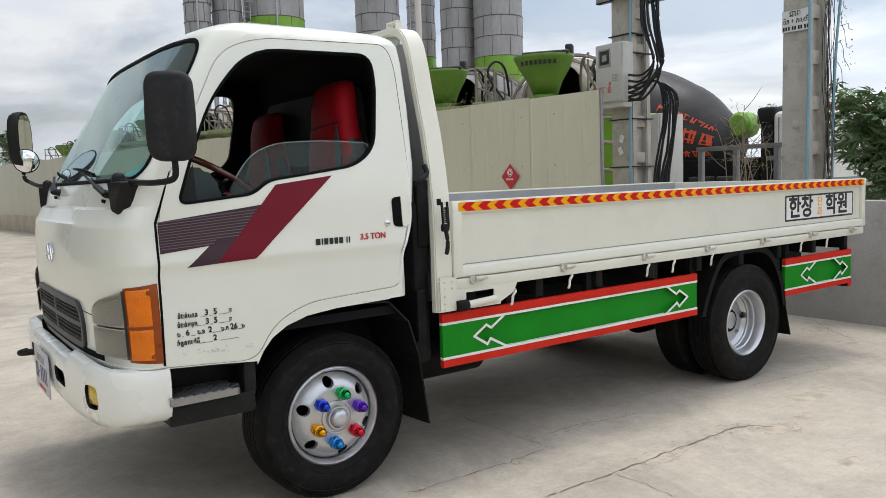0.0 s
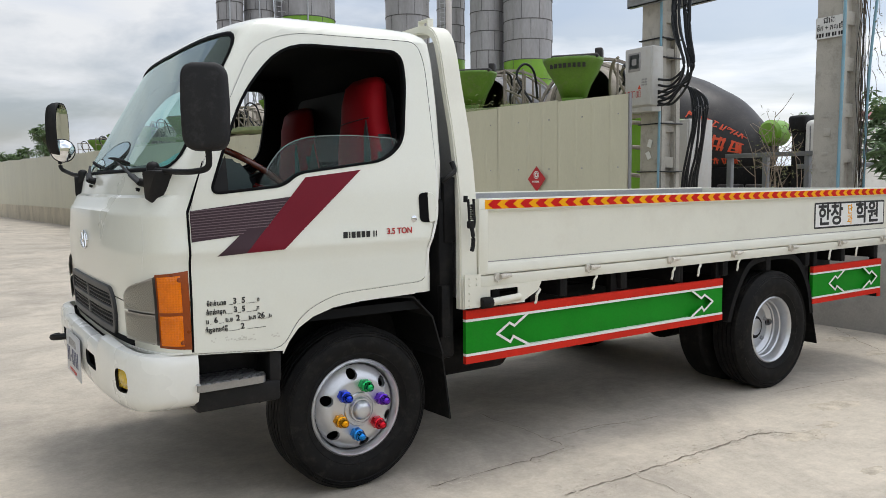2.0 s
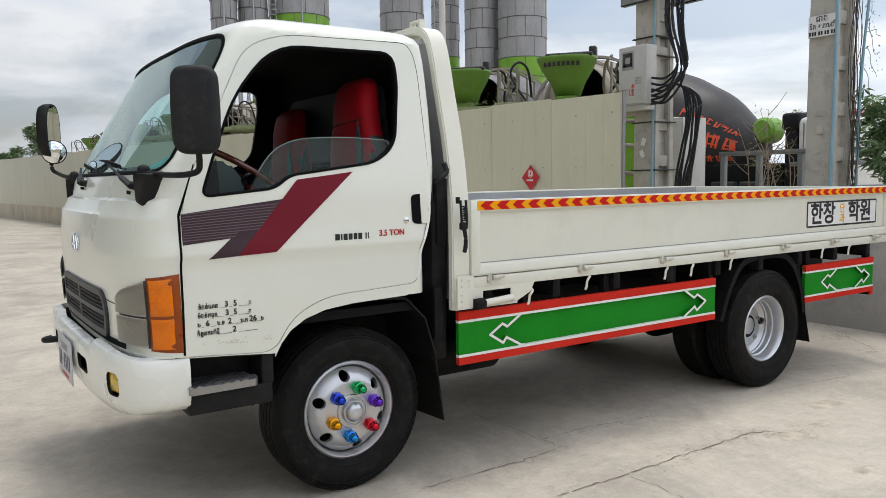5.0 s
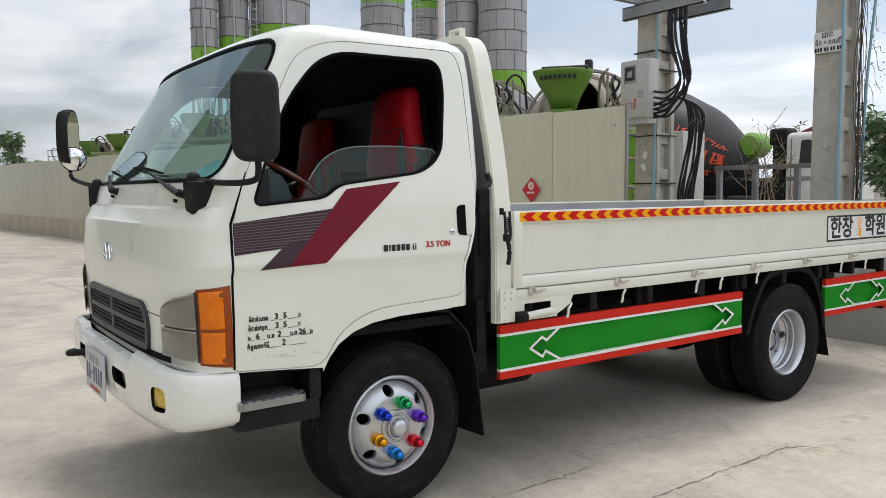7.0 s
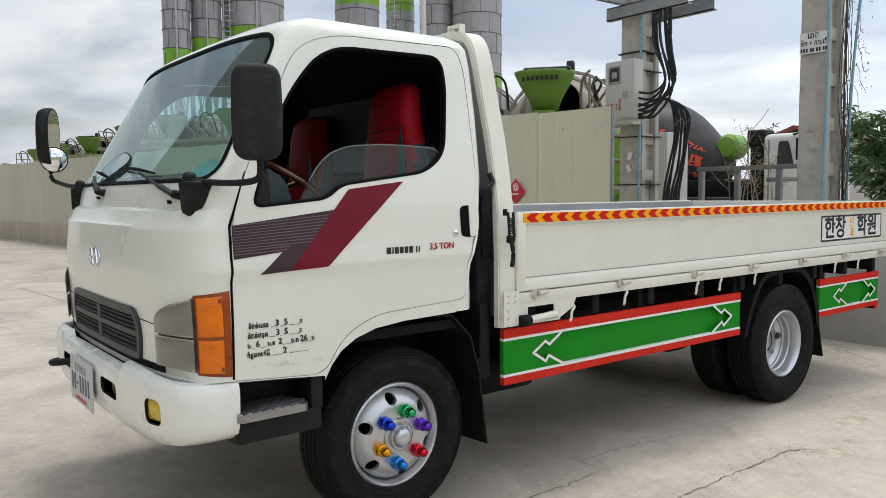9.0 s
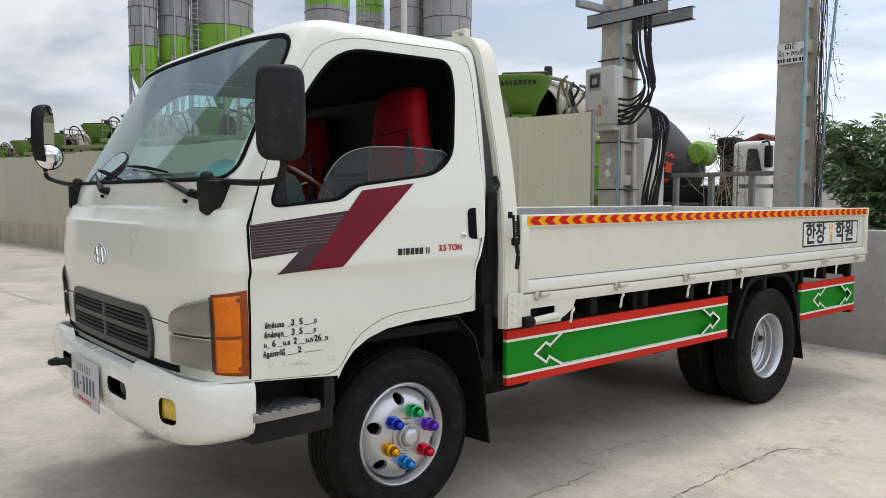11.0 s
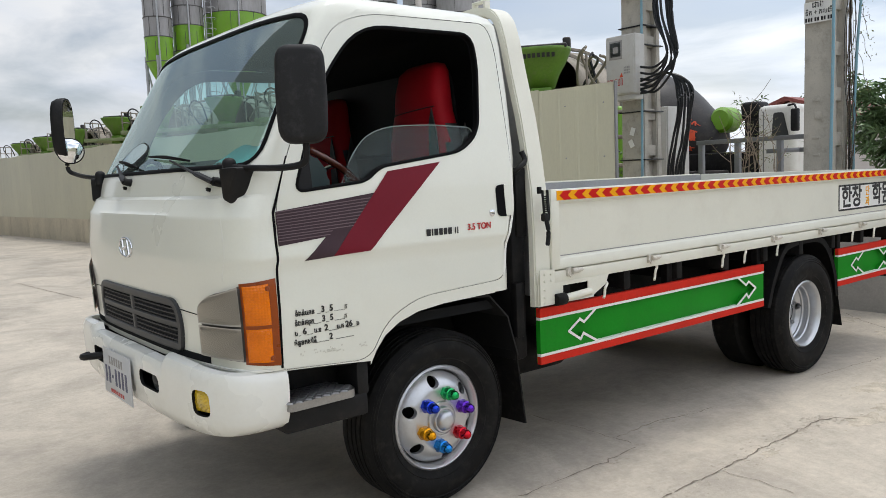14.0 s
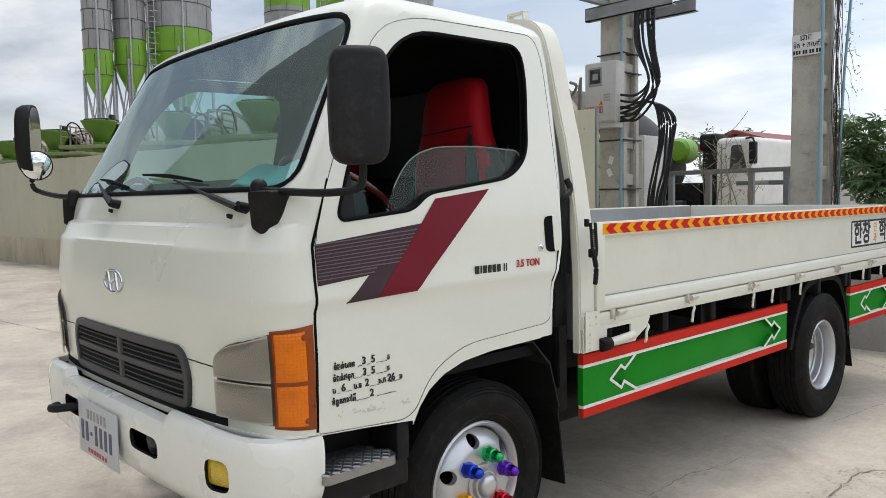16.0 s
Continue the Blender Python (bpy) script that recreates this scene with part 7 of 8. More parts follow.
mx1 = mixer(7.0, 6.06, 0.0, SANDDRUM, "concrete mixer with lime-green hopper and dusty drum behind the wall")
mixer(7.0, 8.75, 0.12, GREYDRUM, "concrete mixer with lime-green hopper and grey drum behind the wall")
mixer(6.5, 12.6, 0.2, SANDDRUM, "concrete mixer with lime-green hopper behind the wall")
mixer(6.3, 16.4, 0.3, SANDDRUM, "concrete mixer with lime-green hopper behind the wall")
for yy in (20.4, 24.4, 29.8, 34.9, 39.8):
    mixer(6.0, yy, 0.45, SANDDRUM, "concrete mixer with lime-green hopper behind the wall")
for k in range(8):
    bm = bmesh.new()
    yy = 6.37 - k * 0.072
    xx = 7.0 - 0.365 * max(0.05, 1 - ((yy - 6.06) / 0.45) ** 2) ** 0.45 - 0.012
    slab(bm, [(xx, yy, 3.08), (xx, yy - 0.046, 3.08), (xx - 0.012, yy - 0.046, 3.145), (xx - 0.012, yy, 3.145)], (-0.004, 0, 0))
    part("letter_bar", bm, INK, mx1, "", 0)

# ---- black drum mixer in the gap ----
bigm = thing("concrete_mixer", (14, 7.5, 0), "parked concrete mixer with black drum, orange lettering and white cab", "concrete mixer", "mixers behind the wall")
DRUM = [(0.0, 0.01), (0.03, 0.30), (0.12, 0.42), (0.3, 0.58), (0.6, 0.78), (1.2, 1.13), (1.8, 1.32), (2.4, 1.47), (3.2, 1.52), (4.4, 1.3), (5.4, 0.8)]
ax = Matrix.Translation((14, 7.2, 1.85)) @ pose(0, 0, 0, -78, 0, 0)
bm = bmesh.new()
lathe(bm, [(p.x, p.y) for p in curve_points([Vector((q[1], q[0], 0)) for q in DRUM], 6)], ax, 72)
bmesh.ops.recalc_face_normals(bm, faces=bm.faces)
bd = part("drum", bm, DARKDRUM, bigm, "black mixer drum", 40)
rr = random.Random(5)


def drum_point(h, a, lift=0.028):
    r = lerp_table(DRUM, h)[0] + lift
    return ax @ Vector((r * math.cos(a), r * math.sin(a), h))


def stroke(h0, a0, h1, a1, w):
    bm = bmesh.new()
    n = 4
    rows = []
    d = Vector((h1 - h0, (a1 - a0) * 1.2)).normalized()
    for i in range(n + 1):
        t = i / n
        h, a = h0 + (h1 - h0) * t, a0 + (a1 - a0) * t
        rows.append([bm.verts.new(drum_point(h + s * w * -d.y, a + s * w * d.x / 1.2)) for s in (-0.5, 0.5)])
    for p, q in zip(rows, rows[1:]):
        bm.faces.new((p[0], p[1], q[1], q[0]))
    bmesh.ops.recalc_face_normals(bm, faces=bm.faces)
    ob = part("letter_bar", bm, ORANGEINK, bd, "", 0)
    md = ob.modifiers.new("thickness", 'SOLIDIFY')
    md.thickness = 0.01


FACE = math.pi
for row, (a_mid, hgt, cols, w) in enumerate(((0.56, 0.07, 9, 0.025), (0.16, 0.17, 4, 0.045), (-0.28, 0.08, 7, 0.025))):
    for c in range(cols):
        h0 = 0.32 + c * (1.3 / cols)
        wd = 1.3 / cols * 0.72
        for _ in range(3 if cols > 5 else 7):
            if rr.random() < 0.5:
                aa = FACE + a_mid + rr.uniform(-hgt, hgt) * 0.9
                stroke(h0, aa, h0 + wd, aa + rr.uniform(-0.03, 0.03), w)
            else:
                hh = h0 + rr.uniform(0.05, 0.95) * wd
                stroke(hh, FACE + a_mid - hgt, hh + rr.uniform(-0.05, 0.05), FACE + a_mid + hgt, w)
bm = bmesh.new()
box(bm, (12.9, 5.02, 1.0), (15.1, 5.80, 2.50), 0.12, 4)
cabm = part("driver_cab", bm, TRUCKWHITE, bigm, "dusty white mixer cab")
bm = bmesh.new()
slab(bm, [(12.89, q[0], q[1]) for q in rounded([(5.12, 1.84), (5.48, 1.84), (5.44, 2.34), (5.24, 2.34)], 0.05, 4)], (-0.008, 0, 0))
part("side_window", bm, SMOKEPANEL, cabm, "dark side window")
bm = bmesh.new()
box(bm, (12.88, 5.0, 1.05), (12.905, 5.6, 1.12), 0.004)
box(bm, (12.885, 5.64, 1.05), (12.905, 5.66, 2.38), 0.004)
part("door_seam", bm, GREYDRUM, cabm)
bm = bmesh.new()
pipe(bm, curve_points([(12.9, 5.15, 2.46), (12.8, 4.98, 2.46), (12.75, 4.92, 2.38)], 5), 0.02, 8)
box(bm, (12.68, 4.86, 1.95), (12.80, 5.00, 2.38), 0.03, 3)
part("mirror", bm, BLACK, cabm, "black truck mirror")
bm = bmesh.new()
box(bm, (12.89, 5.0, 1.02), (15.11, 5.82, 1.16), 0.02)
part("cab_skirt", bm, GREYDRUM, cabm)
bm = bmesh.new()
lathe(bm, [(0.001, -0.26), (0.20, -0.25), (0.26, -0.18), (0.26, 0.18), (0.20, 0.25), (0.001, 0.26)], pose(14.0, 7.13, 2.35, 0, 90, 0) @ Matrix.Diagonal((1.08, 1.08, 1, 1)), 28)
part("water_tank", bm, LIME, bigm, "lime-green water tank", 40)
bm = bmesh.new()
box(bm, (13.1, 5.90, 1.0), (13.5, 6.18, 2.45), 0.04, 3)
box(bm, (13.05, 5.84, 2.27), (13.5, 6.24, 2.62), 0.07, 3)
part("air_intake", bm, BLACK, bigm, "black air intake stack")
bm = bmesh.new()
box(bm, (13.2, 5.0, 0.75), (14.8, 13.0, 1.05), 0.02)
part("chassis", bm, CHASSIS, bigm, "black chassis")
for wy in (5.6, 9.6, 11.0):
    bm = bmesh.new()
    lathe(bm, [(0.1, -1.15), (0.5, -1.15), (0.53, -1.1), (0.53, 1.1), (0.5, 1.15), (0.1, 1.15)], pose(14, wy, 0.53, 0, 90, 0), 24)
    part("wheels", bm, TYRE, bigm)
bm = bmesh.new()
box(bm, (13.05, 6.2, 1.05), (14.9, 8.2, 1.62), 0.03, 3)
part("drum_frame", bm, CHASSIS, bigm, "black frame under the drum")
for fy in (6.5, 7.2):
    bm = bmesh.new()
    box(bm, (12.85, fy, 0.85), (13.2, fy + 0.55, 1.25), 0.04, 3)
    part("tool_box", bm, DARKDRUM, bigm)

# ---- steel frame, cabinet, lime machine ----
fr = thing("railing", (8, 3.2, 0), "grey painted square-tube steel railing", "railing")
GREYTUBE = material("grey_tube_paint", (0.16, 0.165, 0.17), 0.5, 0.1, 0.15, 5, 60, 0.05, 0, (0.2, 0.15, 0.1), 0.3)
for yy in (2.30, 2.76, 3.36, 3.92):
    bm = bmesh.new()
    box(bm, (7.97, yy - 0.035, 0.0), (8.04, yy + 0.035, 1.70), 0.004)
    part("upright", bm, GREYTUBE, fr)
for zz, y0, y1, xx in ((1.66, 2.05, 3.98, 8.0), (1.50, 2.05, 3.2, 8.5), (1.66, 1.9, 2.3, 8.3)):
    bm = bmesh.new()
    box(bm, (xx - 0.035, y0, zz), (xx + 0.035, y1, zz + 0.06), 0.004)
    part("rail", bm, GREYTUBE, fr)
for yy in (2.05, 2.76):
    bm = bmesh.new()
    box(bm, (8.0, yy - 0.03, 1.5), (8.9, yy + 0.03, 1.55), 0.004)
    part("rail", bm, GREYTUBE, fr)

cbn = thing("cabinet", (6.6, 3.3, 0), "grey-white steel cabinet beside a pole", "cabinet")
bm = bmesh.new()
box(bm, (6.40, 3.36, 0), (6.85, 3.58, 2.12), 0.01)
part("body", bm, METERBOX, cbn)
bm = bmesh.new()
box(bm, (6.385, 3.38, 0.2), (6.40, 3.56, 2.08), 0.004)
part("door", bm, METERBOX, cbn, "grey-white door")
bm = bmesh.new()
box(bm, (7.45, 4.9, 0), (8.4, 5.45, 2.3), 0.08, 3)
solo("machine_housing", bm, LIME, "lime-green machine housing behind the wall end", "machine")
bm = bmesh.new()
for zz in (1.35, 1.75, 2.1):
    rod(bm, (7.0, 3.9, zz), (7.0, 4.9, zz + 0.1), 0.03, seg=8)
rod(bm, (6.98, 4.3, 0), (7.02, 4.2, 2.4), 0.03, seg=8)
solo("scaffold", bm, DUSTY, "rusty pipe scaffold between wall and pole", "scaffold")

# ---- meter box, cables, arms on the first pole ----
mbx = thing("meter_box", (5.5, 3.35, 2.2), "off-white electricity meter box strapped to a pole", "meter box")
bm = bmesh.new()
box(bm, (5.46, 3.135, 2.22), (5.645, 3.555, 2.90), 0.018, 3)
box(bm, (5.48, 3.16, 2.16), (5.64, 3.53, 2.225), 0.01)
part("housing", bm, METERBOX, mbx)
bm = bmesh.new()
box(bm, (5.448, 3.15, 2.235), (5.462, 3.54, 2.885), 0.008)
lid = part("lid", bm, METERBOX, mbx, "off-white lid")
bm = bmesh.new()
box(bm, (5.442, 3.305, 2.63), (5.450, 3.49, 2.84), 0.006)
part("window_frame", bm, GREYTEXT, lid, "grey window frame")
bm = bmesh.new()
box(bm, (5.440, 3.325, 2.66), (5.4435, 3.47, 2.82), 0.002)
part("meter_window", bm, SMOKEGLASS, lid, "dark meter window")
bm = bmesh.new()
box(bm, (5.4395, 3.36, 2.70), (5.4415, 3.43, 2.77))
part("meter_face", bm, GREYTEXT, lid)
for k in range(4):
    for j in range(3):
        bm = bmesh.new()
        box(bm, (5.4455, 3.27 - k * 0.022, 2.515 - j * 0.03), (5.448, 3.285 - k * 0.022, 2.535 - j * 0.03))
        part("letter_bar", bm, GREYTEXT, lid, "", 0)
bm = bmesh.new()
slab(bm, [(5.4455, 3.345, 2.42), (5.4455, 3.295, 2.42), (5.4455, 3.32, 2.47)], (0.002, 0, 0))
part("warning_mark", bm, ORANGEINK, lid, "", 0)
for k in range(6):
    bm = bmesh.new()
    y0 = 3.53 - k * 0.04
    for (ya, za, yb, zb) in ((0, 0, 0.006, 0.075), (0.022, 0, 0.028, 0.075), (0, 0.07, 0.028, 0.076), (0, -0.001, 0.028, 0.005)):
        if (k + int(za * 100)) % 4 != 3:
            box(bm, (5.4455, y0 - yb, 2.33 + za), (5.4475, y0 - ya, 2.33 + zb))
    part("letter_bar", bm, REDINK, lid, "", 0)

cb = thing("cable_bundle", (5.6, 2.8, 2.4), "bundle of thick black cables hanging down the pole", "cables")
rr = random.Random(11)
for k in range(9):
    j = rr.uniform
    y0 = 2.98 - 0.028 * k
    bm = bmesh.new()
    if k < 5:
        zb = 2.52 - 0.066 * k
        pts = [(5.66, y0, 4.2), (5.60 + j(-0.02, 0.02), y0 - 0.01, 3.5), (5.58 + j(-0.03, 0.02), y0 - 0.03, 3.05), (5.56 + j(-0.02, 0.02), 2.79 - 0.02 * k + j(-0.03, 0.03), 2.66 - 0.03 * k), (5.55, 2.92 + j(-0.03, 0.03), zb - 0.02), (5.56, 3.14, zb)]
    else:
        q = k - 5
        pts = [(5.66, y0, 4.2), (5.60 + j(-0.02, 0.02), y0 - 0.02, 3.5), (5.58, 2.78 - 0.02 * q, 3.0), (5.57, 2.69 - 0.012 * q, 2.62), (5.55, 2.72 + 0.02 * q, 2.46), (5.54, 2.95, 2.40 - 0.05 * q), (5.56, 3.14, 2.36 - 0.045 * q)]
    pipe(bm, curve_points(pts, 8), 0.0140, 8)
    part("cable", bm, CABLE, cb)
for k in range(7):
    j = rr.uniform
    bm = bmesh.new()
    o = k * 0.033
    pts = [(5.60, 2.86 - o * 0.2, 2.42), (5.57, 2.72 - o * 0.6, 2.38 - o * 0.2), (5.56, 2.66 - o, 2.20 + j(-0.02, 0.02)), (5.56, 2.65 - o * 0.9 + j(-0.02, 0.02), 1.95), (5.57, 2.72 - o + j(-0.03, 0.03), 1.65), (5.58, 2.80 - o, 1.30), (5.60, 2.82 - o, 0.6), (5.62, 2.83 - o, 0.05)]
    pipe(bm, curve_points(pts, 8), 0.0140, 8)
    part("cable", bm, CABLE, cb)


def conduit(x, y, label):
    bm = bmesh.new()
    pipe(bm, curve_points([(x, y + 0.01, 0.0), (x, y, 1.5), (x + 0.005, y - 0.012, 2.6), (x + 0.02, y - 0.005, 4.0), (x + 0.03, y, 6.0)], 6), 0.015, 8)
    solo("conduit", bm, BLUEPIPE, label, "conduit", "blue conduits")


conduit(5.63, 3.185, "faded blue plastic conduit on a pole")
conduit(5.475, 0.955, "faded blue plastic conduit on a pole")
bm = bmesh.new()
pipe(bm, curve_points([(5.82, 0.90, 0.0), (5.82, 0.90, 1.6), (5.80, 0.87, 2.4), (5.83, 0.84, 3.0), (5.85, 0.80, 3.6), (5.9, 0.7, 5.0)], 6), 0.013, 8)
solo("conduit", bm, BLUEPIPE, "faded blue plastic conduit running up a pole", "conduit", "blue conduits")
rr = random.Random(3)
vine = thing("dry_vine", (5.8, 0.92, 0), "dry brown vine climbing a concrete pole", "vine")
for k in range(16):
    bm = bmesh.new()
    pts = [(5.78 + rr.uniform(-0.09, 0.06), 0.92 + rr.uniform(-0.045, 0.025), z + rr.uniform(-0.15, 0.15)) for z in (1.2, 1.7, 2.2, 2.7, 3.2, 3.7, 4.4)]
    pipe(bm, curve_points(pts, 6), 0.0032, 5)
    part("stem", bm, BARK if k % 4 else CABLE, vine)
for k in range(10):
    bm = bmesh.new()
    z = rr.uniform(2.2, 4.0)
    p = Vector((5.85, 0.88, z))
    pts = [p]
    for _ in range(5):
        p = p + Vector((rr.uniform(-0.02, 0.03), rr.uniform(-0.045, 0.01), rr.uniform(-0.13, 0.02)))
        pts.append(p)
    pipe(bm, curve_points(pts, 4), 0.0025, 4)
    part("tendril", bm, BARK, vine)
bm = bmesh.new()
for k in range(160):
    p = Vector((5.84 + rr.uniform(-0.06, 0.1), 0.86 + rr.uniform(-0.12, 0.05), rr.uniform(1.9, 4.2)))
    if p.y < 0.78 and rr.random() < 0.5:
        continue
    r = rr.uniform(0.006, 0.014)
    M = Matrix.Translation(p) @ Euler((rr.uniform(0, 6), rr.uniform(0, 6), rr.uniform(0, 6))).to_matrix().to_4x4()
    bm.faces.new([bm.verts.new(M @ Vector((a * r, b * r, 0))) for a, b in ((-1, 0), (0, 0.6), (1, 0), (0, -0.6))])
tagged(part("dry_leaves", bm, VINE, vine, "", 0), kind="stuff")

# clamps and stickers on the poles
for zz in (1.46, 2.02, 2.78, 3.0):
    bm = bmesh.new()
    box(bm, (5.645, 3.155, zz), (6.02, 3.515, zz + 0.014), 0.003)
    part("strap", bm, CABLE, pole1)
for yy, zz, rot in ((3.325, 1.80, 20), (3.345, 1.66, -25)):
    bm = bmesh.new()
    box(bm, (-0.003, -0.03, -0.045), (0.001, 0.03, 0.045), 0, 2, pose(5.643, yy, zz, rot, 0, 0))
    part("sticker", bm, PAPER, pole1, "torn white sticker")
nt = thing("notice", (5.49, 1.08, 2.75), "white paper notice with plain dark bars on a pole", "notice")
bm = bmesh.new()
box(bm, (5.482, 0.95, 2.655), (5.487, 1.215, 2.848))
part("sheet", bm, PAPER, nt)
face = pose(0, 0, 0, 90, 0, -90)
letters("ជាង", 0.076, Matrix.Translation((5.4815, 1.145, 2.792)) @ face, INK, nt, "notice_word", 0.001, 1.0)
letters("ទឹក + ភលើង", 0.064, Matrix.Translation((5.4815, 1.205, 2.728)) @ face, INK, nt, "notice_word", 0.001, 0.82)
for n_, ya in enumerate((1.205, 1.18, 1.155, 1.118, 1.094, 1.058, 1.034, 0.998, 0.974)):
    bm = bmesh.new()
    box(bm, (5.4805, ya - 0.017, 2.668), (5.482, ya, 2.703))
    part("letter_bar", bm, INK, nt, "", 0)
for yy, zz, hh in ((1.07, 1.93, 0.025), (1.055, 1.76, 0.075), (1.075, 1.58, 0.03), (1.07, 1.42, 0.022)):
    bm = bmesh.new()
    box(bm, (5.4935, yy, zz), (5.4965, yy + 0.062, zz + hh), 0.0005)
    part("sticker", bm, CONCRETE, pole2, "faded torn sticker")
# steel arms
arms = thing("steel_cross_arms", (5.8, 3.0, 3.4), "galvanised steel channel arms fixed across the poles", "cross arm")
for x0, z0 in ((5.56, 3.40), (6.05, 3.40)):
    bm = bmesh.new()
    for za, zb, xa, xb in ((z0, z0 + 0.012, x0, x0 + 0.07), (z0 + 0.138, z0 + 0.15, x0, x0 + 0.07), (z0, z0 + 0.15, x0, x0 + 0.01)):
        box(bm, (xa, 2.5, za), (xb, 3.62, zb))
    part("channel", bm, STEEL, arms)
for yy in (3.35,):
    bm = bmesh.new()
    box(bm, (5.1, yy, 3.55), (6.5, yy + 0.07, 3.63), 0.005)
    part("channel", bm, STEEL, arms)
# red diamond sign
sg = thing("diamond_sign", (wall_x(4.48) - 0.03, 4.48, 1.24), "red diamond sign with white emblem on the sheet wall", "sign")
xs_ = wall_x(4.48) - 0.022
bm = bmesh.new()
slab(bm, [(xs_, 4.475, 1.24), (xs_, 4.643, 1.40), (xs_, 4.475, 1.558), (xs_, 4.308, 1.40)], (-0.004, 0, 0))
part("plate", bm, SIGNRED, sg, "", 0)
bm = bmesh.new()
SR = Matrix.Translation((xs_ - 0.005, 4.475, 1.45)) @ pose(0, 0, 0, 0, -90, 0)
lathe(bm, [(0.018, 0.0), (0.018, 0.002), (0.032, 0.002), (0.032, 0.0)], SR, 20)
lathe(bm, [(0.042, 0.0), (0.042, 0.002), (0.05, 0.002), (0.05, 0.0)], SR, 20)
part("emblem", bm, WHITELINE, sg)
for k in range(6):
    bm = bmesh.new()
    box(bm, (xs_ - 0.006, 4.535 - k * 0.022, 1.355), (xs_ - 0.004, 4.55 - k * 0.022, 1.378))
    part("letter_bar", bm, WHITELINE, sg, "", 0)

# ---- plants ----
def leafy(bm, at, size, rr, lobes=7):
    """A palmate leaf of pointed lobes."""
    M = Matrix.Translation(at) @ Euler((rr.uniform(-0.7, 0.7), rr.uniform(-0.7, 0.7), rr.uniform(0, 6.3))).to_matrix().to_4x4()
    c = bm.verts.new(M @ Vector((0, 0, 0)))
    for k in range(lobes):
        a = -2.2 + 4.4 * k / (lobes - 1)
        L = size * (1 - 0.35 * abs(k - lobes // 2) / (lobes // 2))
        d, n = Vector((math.cos(a), math.sin(a), 0)), Vector((-math.sin(a), math.cos(a), 0))
        p1 = bm.verts.new(M @ (d * L * 0.5 + n * L * 0.13 + Vector((0, 0, 0.02 * size))))
        p2 = bm.verts.new(M @ (d * L + Vector((0, 0, -0.18 * size))))
        p3 = bm.verts.new(M @ (d * L * 0.5 - n * L * 0.13 + Vector((0, 0, 0.02 * size))))
        bm.faces.new((c, p1, p2, p3))


def bush(x, y, z0, spread_x, spread_y, height, count, seed, label, leaf=0.16, stems=9):
    rr = random.Random(seed)
    t = thing("castor_bush", (x, y, 0), label, "bush", "bushes by the wall")
    tips = []
    for k in range(stems):
        bm = bmesh.new()
        p = Vector((x + rr.uniform(-0.25, 0.25), y + rr.uniform(-0.25, 0.25), 0))
        top = Vector((x + rr.uniform(-1, 1) * spread_x, y + rr.uniform(-1, 1) * spread_y, z0 + height * rr.uniform(0.45, 1.0)))
        pts = [p, p.lerp(top, 0.4) + Vector((0, 0, 0.15)), p.lerp(top, 0.75) + Vector((0, 0, 0.1)), top]
        cp = curve_points(pts, 5)
        pipe(bm, cp, [0.03 - 0.024 * i / (len(cp) - 1) for i in range(len(cp))], 6)
        part("stem", bm, BARK, t)
        tips += [q for q in cp if q.z > z0 * 0.8]
    bm = bmesh.new()
    for k in range(count):
        q = rr.choice(tips) + Vector((rr.gauss(0, 0.16), rr.gauss(0, 0.16), rr.gauss(0.02, 0.13)))
        if q.z > 0.5:
            leafy(bm, q, leaf * rr.uniform(0.6, 1.25), rr)
    part("crown", bm, LEAF, t, "dense dark green palmate leaves", 0)


bush(6.5, 0.25, 1.0, 0.4, 0.75, 1.02, 1500, 2, "tall castor bush with dark palmate leaves behind the wall")
bush(6.9, -0.9, 1.0, 0.5, 0.8, 1.1, 1200, 4, "castor bush with dark palmate leaves behind the wall")
bush(7.4, 4.55, 0.9, 0.3, 0.25, 1.0, 110, 6, "young castor bush behind the wall end", 0.12, 5)
rr = random.Random(21)


def bare_shrub(x, y, z, h, n, label, leaves=0):
    t = thing("bare_shrub", (x, y, 0), label, "shrub", "bare shrubs")
    tips = []
    for k in range(n):
        bm = bmesh.new()
        p = Vector((x + rr.uniform(-0.08, 0.08), y + rr.uniform(-0.1, 0.1), 0.0))
        d = Vector((rr.uniform(-0.18, 0.18), rr.uniform(-0.32, 0.32), 1)).normalized()
        hh = (z + h) * rr.uniform(0.75, 1.0)
        pts = [p, p + d * hh * 0.5 + Vector((0, rr.uniform(-0.06, 0.06), 0)), p + d * hh * 0.8 + Vector((0, rr.uniform(-0.1, 0.1), 0)), p + d * hh]
        cp = curve_points(pts, 5)
        pipe(bm, cp, [0.010 - 0.0075 * i / (len(cp) - 1) for i in range(len(cp))], 6)
        for _ in range(4):
            b0 = cp[rr.randrange(len(cp) // 2, len(cp))]
            b1 = b0 + Vector((rr.uniform(-0.1, 0.1), rr.uniform(-0.3, 0.3), rr.uniform(0.08, 0.3)))
            pipe(bm, curve_points([b0, b0.lerp(b1, 0.5) + Vector((0, 0, -0.02)), b1], 3), [0.005, 0.004, 0.004, 0.0035, 0.003, 0.003, 0.002], 5)
            tips.append(b1)
        part("twig", bm, DRYTWIG, t)
    if leaves:
        bm = bmesh.new()
        for _ in range(leaves):
            leafy(bm, rr.choice(tips) + Vector((rr.gauss(0, 0.07), rr.gauss(0, 0.07), rr.gauss(-0.02, 0.1))), rr.uniform(0.03, 0.06), rr, 3)
        tagged(part("dry_leaves", bm, VINE, t, "sparse dry leaves", 0), kind="stuff")


